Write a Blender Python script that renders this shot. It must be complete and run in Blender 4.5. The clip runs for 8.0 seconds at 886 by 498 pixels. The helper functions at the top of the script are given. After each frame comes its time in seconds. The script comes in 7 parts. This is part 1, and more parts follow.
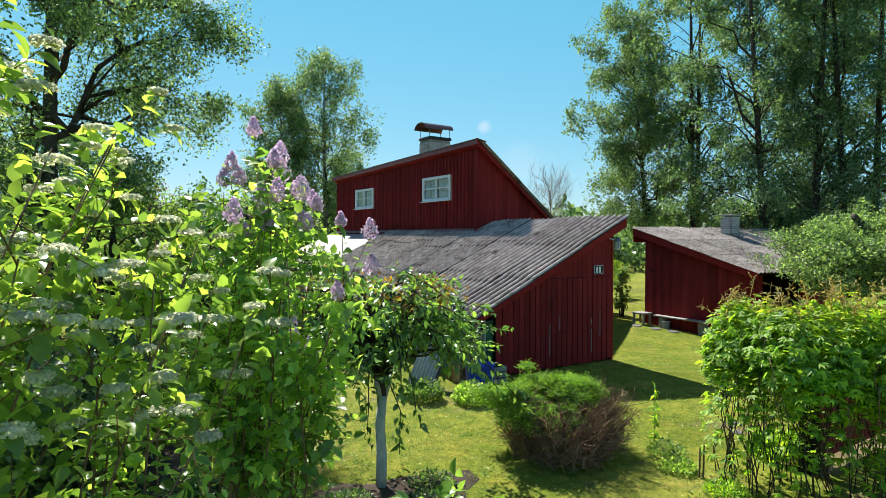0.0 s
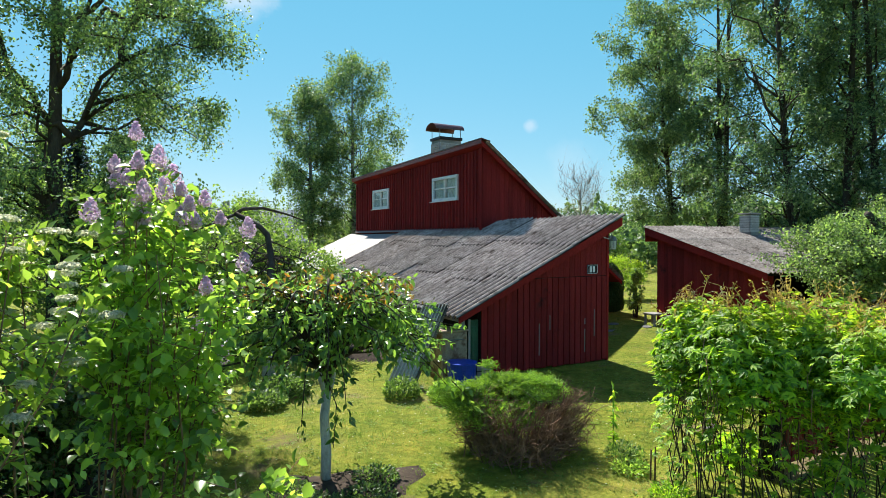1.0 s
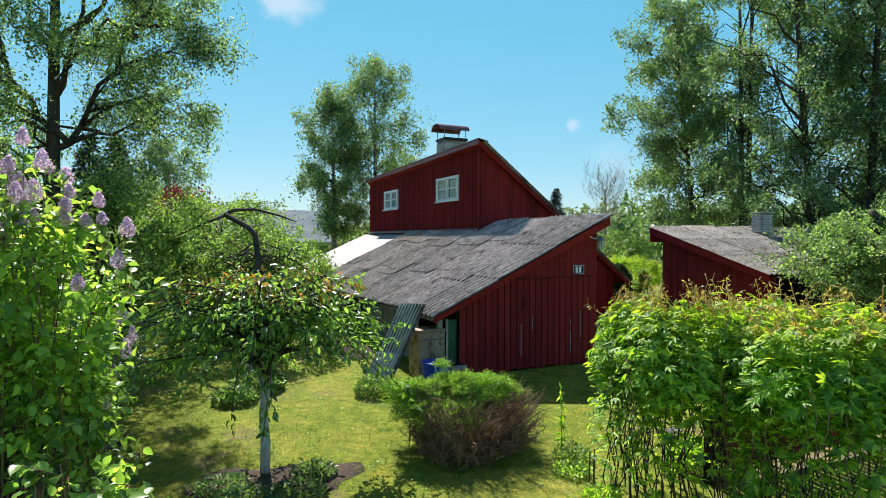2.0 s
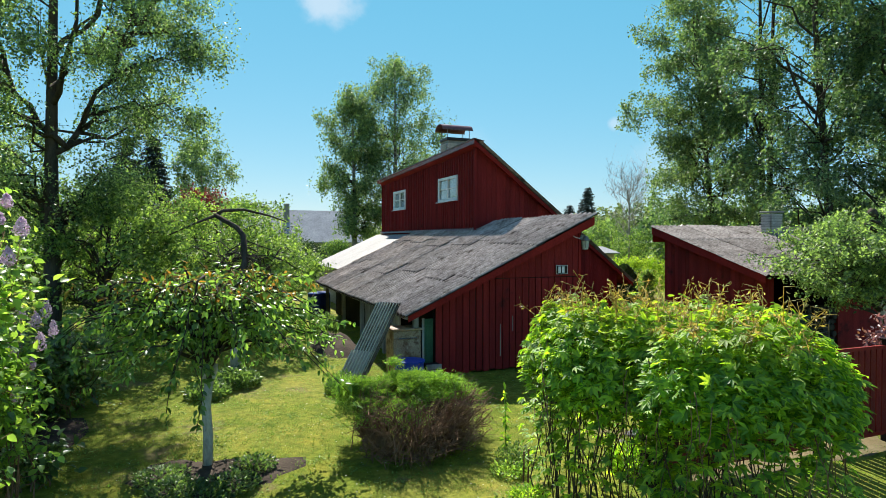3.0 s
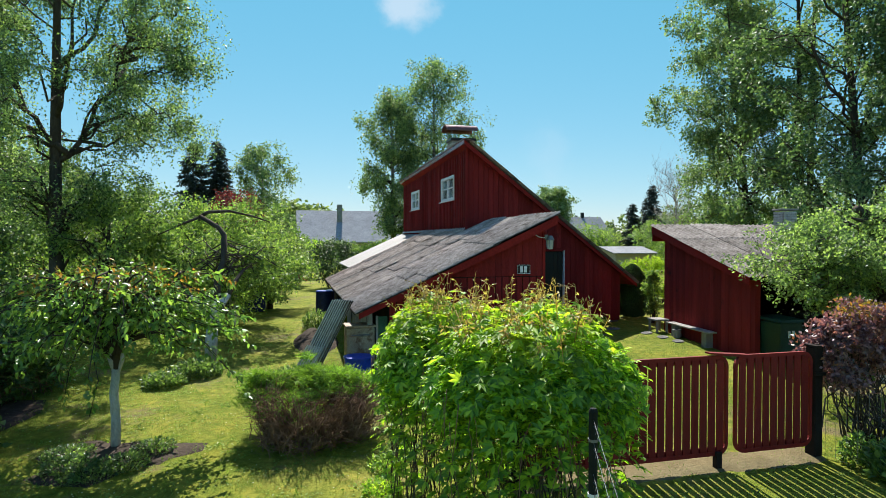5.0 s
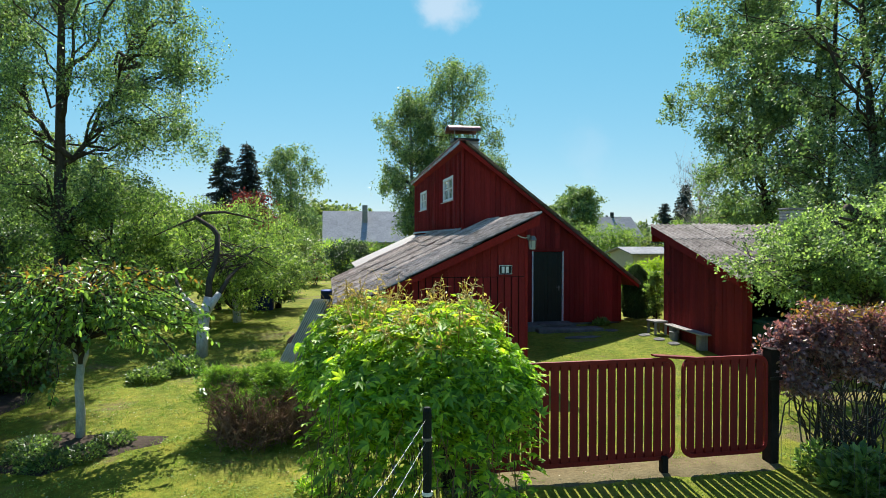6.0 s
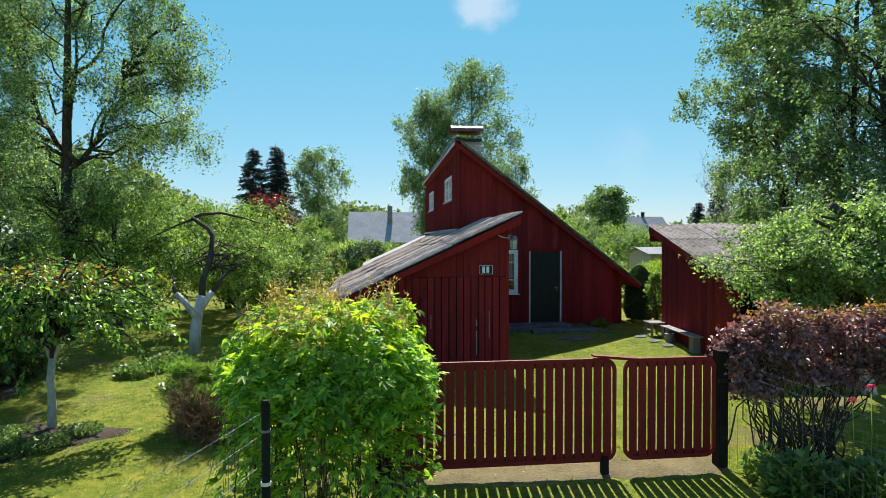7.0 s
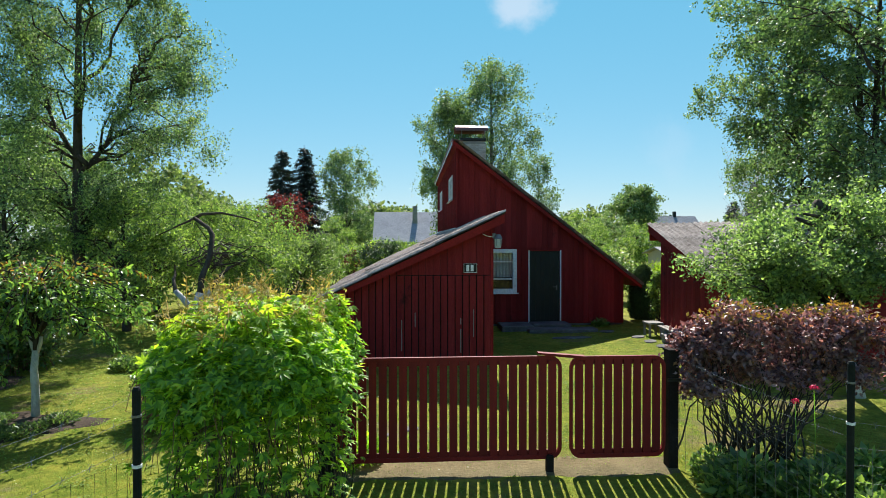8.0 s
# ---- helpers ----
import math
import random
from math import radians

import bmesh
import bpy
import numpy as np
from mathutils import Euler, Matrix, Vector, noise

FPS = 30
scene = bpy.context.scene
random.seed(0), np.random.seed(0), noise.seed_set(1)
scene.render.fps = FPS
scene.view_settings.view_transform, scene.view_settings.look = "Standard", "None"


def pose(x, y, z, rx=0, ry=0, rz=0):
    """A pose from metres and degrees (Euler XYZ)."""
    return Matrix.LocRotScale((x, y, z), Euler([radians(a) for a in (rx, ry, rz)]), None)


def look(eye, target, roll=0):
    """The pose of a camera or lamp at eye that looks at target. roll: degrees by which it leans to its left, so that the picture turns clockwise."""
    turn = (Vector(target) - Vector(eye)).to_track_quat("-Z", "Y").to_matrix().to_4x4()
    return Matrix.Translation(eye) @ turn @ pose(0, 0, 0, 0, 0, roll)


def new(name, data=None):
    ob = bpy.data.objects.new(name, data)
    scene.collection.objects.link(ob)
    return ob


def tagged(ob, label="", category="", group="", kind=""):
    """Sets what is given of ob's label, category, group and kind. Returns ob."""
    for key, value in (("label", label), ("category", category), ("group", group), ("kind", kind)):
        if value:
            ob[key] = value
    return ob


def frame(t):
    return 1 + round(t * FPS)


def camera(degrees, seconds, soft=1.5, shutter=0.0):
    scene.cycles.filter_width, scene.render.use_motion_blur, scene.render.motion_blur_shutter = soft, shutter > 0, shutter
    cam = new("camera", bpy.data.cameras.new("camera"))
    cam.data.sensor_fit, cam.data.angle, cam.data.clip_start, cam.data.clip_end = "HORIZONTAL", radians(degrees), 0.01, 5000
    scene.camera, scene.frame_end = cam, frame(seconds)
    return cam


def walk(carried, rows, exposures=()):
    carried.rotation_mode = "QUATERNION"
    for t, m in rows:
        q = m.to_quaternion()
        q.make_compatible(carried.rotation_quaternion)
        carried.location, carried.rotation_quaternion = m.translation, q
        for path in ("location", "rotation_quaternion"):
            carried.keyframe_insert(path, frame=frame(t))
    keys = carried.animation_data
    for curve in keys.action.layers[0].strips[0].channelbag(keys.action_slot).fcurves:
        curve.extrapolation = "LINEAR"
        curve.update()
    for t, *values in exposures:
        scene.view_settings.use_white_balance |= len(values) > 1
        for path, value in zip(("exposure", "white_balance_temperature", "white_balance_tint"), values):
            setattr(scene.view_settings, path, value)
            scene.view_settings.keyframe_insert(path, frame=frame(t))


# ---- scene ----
cam = camera(73.4, 8.0, soft=0.7)
METRES, EYE, TILT, LEAN, TURN = 9.5, 2.9, 1.5, 1.0, -34.0
ROWS = [
    (0.0, 0.0, 0.0, 0.0, 0.05, -2.51, -1.18),
    (0.5, 0.0592, -0.0029, 0.0003, 2.16, -2.56, -1.07),
    (1.0, 0.1224, -0.0056, 0.0009, 4.43, -2.58, -0.96),
    (1.5, 0.1856, -0.0039, 0.0013, 6.44, -2.57, -0.86),
    (3.0, 0.3776, 0.0186, 0.0025, 12.18, -2.6, -0.71),
    (3.5, 0.4375, 0.0281, 0.0026, 13.94, -2.62, -0.64),
    (4.0, 0.5042, 0.0415, 0.0025, 15.85, -2.64, -0.6),
    (4.5, 0.5649, 0.0529, 0.0042, 17.6, -2.67, -0.53),
    (5.0, 0.6277, 0.07, 0.005, 19.55, -2.69, -0.46),
    (6.5, 0.8023, 0.1314, 0.0067, 24.93, -2.68, -0.27),
    (7.0, 0.8617, 0.1546, 0.0056, 26.77, -2.65, -0.18),
    (7.5, 0.9151, 0.1766, 0.0049, 28.43, -2.63, -0.13),
    (8.0, 0.9685, 0.2005, 0.0026, 30.32, -2.63, -0.05),
]
walk(cam, [(t, pose(0, 0, EYE, TILT, LEAN, TURN) @ pose(METRES * x, METRES * y, METRES * z, 90 + pitch, roll, yaw)) for t, x, y, z, yaw, pitch, roll in ROWS],
     exposures=[(0.0, 1.09, 6400, 13.0), (3.0, 1.02, 6400, 13.0), (8.0, 0.97, 6330, 15.0)])

# ---- light ----
SUN_EL, SUN_AZ = 48.0, 7.0      # degrees; azimuth from +y towards +x
world = bpy.data.worlds.new("world")
scene.world = world
world.use_nodes = True
wn, wl = world.node_tree.nodes, world.node_tree.links
wn.clear()
w_out = wn.new("ShaderNodeOutputWorld")
w_bg = wn.new("ShaderNodeBackground")
w_sky = wn.new("ShaderNodeTexSky")
w_sky.sky_type = "NISHITA"
w_sky.sun_disc = False
w_sky.sun_elevation, w_sky.sun_rotation = radians(SUN_EL), radians(SUN_AZ)
w_sky.altitude, w_sky.air_density, w_sky.dust_density, w_sky.ozone_density = 50, 1.0, 0.0, 1.0
w_bg.inputs["Strength"].default_value = 0.92
w_tint = wn.new("ShaderNodeMix")
w_tint.data_type, w_tint.blend_type = "RGBA", "MULTIPLY"
w_tint.inputs[0].default_value, w_tint.inputs[7].default_value = 1.0, (0.037, 0.026, 0.019, 1)
w_haze = wn.new("ShaderNodeMix")       # thin bright summer haze over the clear sky
w_haze.data_type, w_haze.blend_type = "RGBA", "ADD"
w_haze.inputs[0].default_value = 1.0
wl.new(w_sky.outputs[0], w_tint.inputs[6])
wl.new(w_tint.outputs[2], w_haze.inputs[6])
# the haze is thick and pale low down, and thins to a deeper blue overhead
w_dir = wn.new("ShaderNodeTexCoord")
w_axes = wn.new("ShaderNodeSeparateXYZ")
wl.new(w_dir.outputs["Generated"], w_axes.inputs[0])
w_up = wn.new("ShaderNodeMapRange")
w_up.interpolation_type = "SMOOTHSTEP"
w_up.inputs["From Min"].default_value, w_up.inputs["From Max"].default_value = 0.34, 0.85
wl.new(w_axes.outputs["Z"], w_up.inputs["Value"])
w_thin = wn.new("ShaderNodeMix")
w_thin.data_type = "RGBA"
w_thin.inputs[6].default_value, w_thin.inputs[7].default_value = (0.005, 0.203, 0.315, 1), (0.066, 0.110, 0.265, 1)
wl.new(w_up.outputs[0], w_thin.inputs[0])
wl.new(w_thin.outputs[2], w_haze.inputs[7])
# two wisps of fair-weather cloud
w_co = wn.new("ShaderNodeTexCoord")
w_noise = wn.new("ShaderNodeTexNoise")
w_noise.inputs["Scale"].default_value, w_noise.inputs["Detail"].default_value, w_noise.inputs["Roughness"].default_value = 14.0, 5.0, 0.6
wl.new(w_co.outputs["Generated"], w_noise.inputs["Vector"])
w_last = w_haze.outputs[2]
for way, reach, dense in (((0.178, 0.917, 0.366), 0.055, 0.55), ((0.603, 0.776, 0.185), 0.014, 0.40), ((0.66, 0.74, 0.12), 0.045, 0.14), ((0.40, 0.87, 0.14), 0.06, 0.10)):
    w_dist = wn.new("ShaderNodeVectorMath")
    w_dist.operation = "DISTANCE"
    w_dist.inputs[1].default_value = Vector(way).normalized()
    wl.new(w_co.outputs["Generated"], w_dist.inputs[0])
    w_wob = wn.new("ShaderNodeMath")
    w_wob.operation = "MULTIPLY_ADD"
    w_wob.inputs[1].default_value, w_wob.inputs[2].default_value = reach * 1.6, -reach * 0.8
    wl.new(w_noise.outputs["Fac"], w_wob.inputs[0])
    w_sum = wn.new("ShaderNodeMath")
    w_sum.operation = "ADD"
    wl.new(w_dist.outputs["Value"], w_sum.inputs[0])
    wl.new(w_wob.outputs[0], w_sum.inputs[1])
    w_mask = wn.new("ShaderNodeMapRange")
    w_mask.interpolation_type = "SMOOTHSTEP"
    w_mask.inputs["From Min"].default_value, w_mask.inputs["From Max"].default_value = reach, reach * 0.25
    w_mask.inputs["To Max"].default_value = dense
    wl.new(w_sum.outputs[0], w_mask.inputs["Value"])
    w_cloud = wn.new("ShaderNodeMix")
    w_cloud.data_type = "RGBA"
    w_cloud.inputs[7].default_value = (0.46, 0.50, 0.53, 1)
    wl.new(w_mask.outputs[0], w_cloud.inputs[0])
    wl.new(w_last, w_cloud.inputs[6])
    w_last = w_cloud.outputs[2]
wl.new(w_last, w_bg.inputs[0])
wl.new(w_bg.outputs[0], w_out.inputs[0])
sun = bpy.data.lights.new("sun", "SUN")
sun.energy, sun.angle, sun.color = 5.0, radians(0.53), (1.0, 0.97, 0.86)
sx = math.sin(radians(SUN_AZ)) * math.cos(radians(SUN_EL))
sy = math.cos(radians(SUN_AZ)) * math.cos(radians(SUN_EL))
new("sun", sun).matrix_world = look((60 * sx, 60 * sy, 60 * math.sin(radians(SUN_EL))), (0, 0, 0))

# ---- materials ----
def mat(name):
    m = bpy.data.materials.new(name)
    m.use_nodes = True
    nt = m.node_tree
    return m, nt.nodes, nt.links, nt.nodes["Principled BSDF"]


def ramp(nodes, stops):
    r = nodes.new("ShaderNodeValToRGB")
    e = r.color_ramp.elements
    while len(e) < len(stops):
        e.new(0.5)
    for el, (at, c) in zip(e, stops):
        el.position, el.color = at, (*c, 1)
    return r


def tex(nodes, links, scale, detail=4.0, rough=0.6, stretch=(1, 1, 1), kind="Object"):
    co = nodes.new("ShaderNodeTexCoord")
    mp = nodes.new("ShaderNodeMapping")
    mp.inputs["Scale"].default_value = stretch
    n = nodes.new("ShaderNodeTexNoise")
    n.inputs["Scale"].default_value, n.inputs["Detail"].default_value, n.inputs["Roughness"].default_value = scale, detail, rough
    links.new(co.outputs[kind], mp.inputs["Vector"])
    links.new(mp.outputs["Vector"], n.inputs["Vector"])
    return n


def mixed(nodes, links, a, b, fac, how="MIX"):
    m = nodes.new("ShaderNodeMix")
    m.data_type, m.blend_type = "RGBA", how
    for socket, v in ((m.inputs[0], fac), (m.inputs[6], a), (m.inputs[7], b)):
        if isinstance(v, (int, float)):
            socket.default_value = v
        elif isinstance(v, tuple):
            socket.default_value = (*v, 1)
        else:
            links.new(v, socket)
    return m.outputs[2]


def bumped(nodes, links, bsdf, height, strength, dist=0.02):
    b = nodes.new("ShaderNodeBump")
    b.inputs["Strength"].default_value, b.inputs["Distance"].default_value = strength, dist
    links.new(height, b.inputs["Height"])
    links.new(b.outputs[0], bsdf.inputs["Normal"])


def surface(name, c1, c2, scale=4.0, rough=0.8, stretch=(1, 1, 1), bump=0.3, fine=40.0, vary=0.0, metal=0.0, stain=None, kind="Object"):
    """Two colours mixed by a broad noise, a fine grain in colour and relief, a shift from piece to piece, and stains."""
    m, n, l, b = mat(name)
    t1 = tex(n, l, scale, 5, 0.65, stretch, kind)
    t2 = tex(n, l, fine, 3, 0.7, stretch, kind)
    r = ramp(n, [(0.32, c1), (0.68, c2)])
    l.new(t1.outputs["Fac"], r.inputs[0])
    col = r.outputs[0]
    g = ramp(n, [(0.25, (0.62, 0.62, 0.62)), (0.75, (1.25, 1.25, 1.25))])
    l.new(t2.outputs["Fac"], g.inputs[0])
    col = mixed(n, l, col, g.outputs[0], 0.8, "MULTIPLY")
    if stain:
        t3 = tex(n, l, stain[1], 6, 0.7, (1, 1, 1), kind)
        sr = ramp(n, [(stain[2], (0, 0, 0)), (stain[2] + 0.12, (1, 1, 1))])
        l.new(t3.outputs["Fac"], sr.inputs[0])
        col = mixed(n, l, col, stain[0], sr.outputs[0])
    if vary:
        oi = n.new("ShaderNodeObjectInfo")
        vr = ramp(n, [(0.0, (1 - vary,) * 3), (1.0, (1 + vary,) * 3)])
        l.new(oi.outputs["Random"], vr.inputs[0])
        col = mixed(n, l, col, vr.outputs[0], 1.0, "MULTIPLY")
    l.new(col, b.inputs["Base Color"])
    b.inputs["Roughness"].default_value, b.inputs["Metallic"].default_value = rough, metal
    b.inputs["Specular IOR Level"].default_value = 0.12 if rough > 0.7 else 0.3
    if bump:
        bumped(n, l, b, t2.outputs["Fac"], bump)
    return m


def leafy(name, dark, mid, light, glow=0.45, rough=0.45, tip=None, gain=(1.62, 1.32, 1.9), through_tint=(2.5, 2.3, 1.0)):
    """Leaves: each one its own shade, the light passing through the blade."""
    m, n, l, b = mat(name)
    geo = n.new("ShaderNodeNewGeometry")
    dark, mid, light = (tuple(k * q for k, q in zip(gain, c)) for c in (dark, mid, light))
    stops = [(0.0, dark), (0.5, mid), (0.92, light)]
    if tip:
        stops = [(0.0, dark), (0.45, mid), (0.88, light), (1.0, tip)]
    r = ramp(n, stops)
    l.new(geo.outputs["Random Per Island"], r.inputs[0])
    t = tex(n, l, 1.3, 3, 0.5)
    g = ramp(n, [(0.3, (0.7, 0.72, 0.7)), (0.7, (1.2, 1.2, 1.15))])
    l.new(t.outputs["Fac"], g.inputs[0])
    col = mixed(n, l, r.outputs[0], g.outputs[0], 0.9, "MULTIPLY")
    l.new(col, b.inputs["Base Color"])
    b.inputs["Roughness"].default_value = rough
    tr = n.new("ShaderNodeBsdfTranslucent")
    warm = mixed(n, l, col, through_tint, 1.0, "MULTIPLY")
    l.new(warm, tr.inputs["Color"])
    mx = n.new("ShaderNodeMixShader")
    mx.inputs[0].default_value = glow
    l.new(b.outputs[0], mx.inputs[1])
    l.new(tr.outputs[0], mx.inputs[2])
    l.new(mx.outputs[0], n["Material Output"].inputs["Surface"])
    return m


GREY = (0.0, 0.0, 0.0)
M_red = surface("falu_red_boards", (0.165, 0.015, 0.015), (0.255, 0.025, 0.024), 1.1, 0.85, (6, 6, 0.5), 0.5, 30, 0.22, stain=((0.05, 0.012, 0.012), 1.6, 0.60))
M_red_plain = surface("red_painted_timber", (0.18, 0.013, 0.012), (0.27, 0.020, 0.017), 1.5, 0.75, (1, 1, 1), 0.25, 25, 0.12)
M_gate = surface("red_glossy_gate_paint", (0.14, 0.005, 0.005), (0.21, 0.009, 0.008), 2.0, 0.60, (1, 1, 1), 0.2, 35, 0.15, stain=((0.05, 0.006, 0.006), 3.0, 0.62))
M_gloss_red = surface("red_painted_sheet_metal", (0.17, 0.020, 0.018), (0.25, 0.035, 0.03), 2.0, 0.22, bump=0.08)
# near black: dark timber, and indoor shade painted behind gaps, bays and panes
M_dark = surface("dark_wood_and_indoor_shade", (0.012, 0.009, 0.008), (0.03, 0.022, 0.018), 2.0, 0.9)
M_eternit = surface("weathered_fibre_cement", (0.21, 0.188, 0.172), (0.34, 0.31, 0.288), 1.4, 0.9, (1, 1, 1), 0.5, 45, 0.24, stain=((0.075, 0.058, 0.045), 2.2, 0.55))
M_lean_sheet = surface("lichened_fibre_cement", (0.39, 0.325, 0.278), (0.60, 0.51, 0.45), 1.4, 0.95, (1, 1, 1), 0.5, 45, 0.14, stain=((0.15, 0.115, 0.09), 2.4, 0.56))


def darken_troughs(m, wave):
    """Darker base colour along the troughs of a corrugated sheet, made uneven by noise."""
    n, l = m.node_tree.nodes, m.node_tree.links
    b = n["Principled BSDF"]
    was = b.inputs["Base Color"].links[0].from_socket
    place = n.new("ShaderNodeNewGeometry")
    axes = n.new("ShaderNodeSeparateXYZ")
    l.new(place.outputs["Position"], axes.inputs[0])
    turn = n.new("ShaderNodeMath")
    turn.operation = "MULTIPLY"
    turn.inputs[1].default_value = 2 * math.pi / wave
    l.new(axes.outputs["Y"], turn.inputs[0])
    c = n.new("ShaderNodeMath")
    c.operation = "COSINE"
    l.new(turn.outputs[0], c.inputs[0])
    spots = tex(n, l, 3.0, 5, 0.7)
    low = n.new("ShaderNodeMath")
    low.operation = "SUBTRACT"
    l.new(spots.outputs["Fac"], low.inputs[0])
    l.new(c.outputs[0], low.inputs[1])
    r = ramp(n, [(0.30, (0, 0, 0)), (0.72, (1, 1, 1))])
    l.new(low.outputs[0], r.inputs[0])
    trough_mask = mixed(n, l, GREY, r.outputs[0], 0.95)
    l.new(mixed(n, l, was, (0.040, 0.031, 0.026), trough_mask), b.inputs["Base Color"])


def lichen(m, scale, dark):
    """Lichen and soot in small dark blotches over a surface."""
    n, l = m.node_tree.nodes, m.node_tree.links
    b = n["Principled BSDF"]
    was = b.inputs["Base Color"].links[0].from_socket
    spots = tex(n, l, scale, 7, 0.75, (1.0, 1.6, 1.0))
    r = ramp(n, [(0.36, (dark, dark * 0.95, dark * 0.9)), (0.62, (1.12, 1.10, 1.08))])
    l.new(spots.outputs["Fac"], r.inputs[0])
    l.new(mixed(n, l, was, r.outputs[0], 1.0, "MULTIPLY"), b.inputs["Base Color"])


lichen(M_lean_sheet, 7.0, 0.46)
lichen(M_eternit, 8.0, 0.45)
darken_troughs(M_lean_sheet, 0.177)
M_pale_sheet = surface("pale_fibre_cement", (0.34, 0.31, 0.28), (0.50, 0.46, 0.42), 1.6, 0.9, (1, 1, 1), 0.4, 45, 0.1, stain=((0.16, 0.13, 0.11), 2.5, 0.58))
M_tin = surface("pale_painted_sheet_metal", (0.25, 0.235, 0.22), (0.33, 0.31, 0.29), 0.8, 0.7, (1, 1, 1), 0.1, 20, 0.06)
M_ridge = surface("brown_sheet_metal", (0.13, 0.06, 0.05), (0.20, 0.10, 0.085), 2.0, 0.30, metal=0.55)
M_brick = surface("pale_silicate_brick", (0.36, 0.34, 0.31), (0.50, 0.48, 0.45), 3.0, 0.9, (1, 1, 1), 0.4, 50, 0.18)
M_mortar = surface("grey_mortar", (0.22, 0.21, 0.20), (0.32, 0.31, 0.29), 3.0, 0.95)
M_white = surface("white_window_paint", (0.70, 0.71, 0.72), (0.82, 0.82, 0.82), 2.0, 0.5, fine=30, bump=0.1)
M_door = surface("dark_green_door_paint", (0.006, 0.009, 0.008), (0.011, 0.016, 0.014), 2.0, 0.5)
M_stone = surface("grey_stone_slab", (0.075, 0.072, 0.07), (0.17, 0.165, 0.16), 2.5, 0.85, bump=0.6, fine=25, vary=0.2)
M_grey_wood = surface("weathered_grey_wood", (0.22, 0.20, 0.18), (0.38, 0.36, 0.33), 1.5, 0.9, (5, 5, 0.6), 0.5, 30, 0.2)
M_bark_dark = surface("dark_bark", (0.035, 0.028, 0.022), (0.09, 0.075, 0.06), 5.0, 0.95, (1, 1, 0.3), 0.9, 30)
M_bark_birch = surface("birch_bark", (0.10, 0.09, 0.08), (0.32, 0.30, 0.28), 2.5, 0.9, (1, 1, 2.5), 0.5, 25, stain=((0.03, 0.028, 0.026), 2.5, 0.55))
M_lime = surface("limewashed_bark", (0.40, 0.38, 0.34), (0.60, 0.57, 0.52), 5.0, 0.95, (1, 1, 0.5), 0.8, 30, stain=((0.22, 0.20, 0.18), 5.0, 0.62))
M_twig = surface("dead_twigs", (0.085, 0.046, 0.028), (0.33, 0.20, 0.125), 6.0, 0.9)
M_steel = surface("galvanised_wire", (0.12, 0.12, 0.125), (0.24, 0.245, 0.25), 4.0, 0.5, metal=0.5, bump=0)
M_post = surface("dark_green_post_paint", (0.008, 0.011, 0.010), (0.018, 0.022, 0.02), 3.0, 0.75)
M_blue = surface("blue_plastic", (0.006, 0.035, 0.30), (0.012, 0.06, 0.42), 2.0, 0.4, bump=0.05)
M_tarp = surface("dark_blue_tarpaulin", (0.005, 0.012, 0.07), (0.01, 0.025, 0.12), 2.0, 0.5, bump=0.3, fine=8)
M_bin = surface("dark_green_bin_plastic", (0.006, 0.03, 0.018), (0.01, 0.045, 0.028), 2.0, 0.45)
M_greendoor = surface("old_green_paint", (0.02, 0.08, 0.04), (0.04, 0.13, 0.07), 3.0, 0.6)
M_rustwhite = surface("rusty_white_enamel", (0.27, 0.17, 0.10), (0.46, 0.36, 0.25), 2.5, 0.6, stain=((0.13, 0.06, 0.028), 3.5, 0.47))
# pale colour for the light along the leaning sheets' ridges
M_rib = surface("sunlit_sheet_ridge", (0.50, 0.47, 0.43), (0.66, 0.63, 0.58), 3.0, 0.9, stain=((0.30, 0.27, 0.24), 6.0, 0.62))
M_black = surface("black_enamel", (0.008, 0.008, 0.008), (0.015, 0.015, 0.015), 3.0, 0.4, bump=0)
M_soil = surface("dark_garden_soil", (0.03, 0.022, 0.016), (0.08, 0.06, 0.045), 3.0, 0.95, bump=1.0, fine=18)
M_sand = surface("bare_sandy_soil", (0.125, 0.10, 0.048), (0.205, 0.165, 0.085), 2.5, 0.95, bump=0.8, fine=22)
M_roof_far = surface("far_grey_roof", (0.24, 0.25, 0.265), (0.33, 0.34, 0.355), 1.0, 0.85, (1, 1, 1), 0.2, 8, 0.12)
M_wall_far = surface("far_light_render", (0.40, 0.38, 0.33), (0.48, 0.46, 0.40), 0.6, 0.9)
M_glass, gn, gl, gb = mat("window_glass")
gb.inputs["Base Color"].default_value = (0.02, 0.025, 0.03, 1)
gb.inputs["Roughness"].default_value, gb.inputs["IOR"].default_value = 0.03, 2.4
gb.inputs["Specular IOR Level"].default_value = 0.9
M_clear, cn, cl, cb = mat("clear_window_glass")
cb.inputs["Base Color"].default_value = (0.92, 0.95, 0.95, 1)
cb.inputs["Roughness"].default_value, cb.inputs["IOR"].default_value = 0.0, 1.45
cb.inputs["Transmission Weight"].default_value = 1.0
M_net = surface("net_curtain_and_sky_reflection", (0.62, 0.66, 0.70), (0.80, 0.83, 0.86), 3.0, 0.9, (1, 8, 0.3))
M_curtain = surface("pale_curtain", (0.40, 0.42, 0.38), (0.6, 0.62, 0.58), 3.0, 0.9, (8, 8, 0.3))

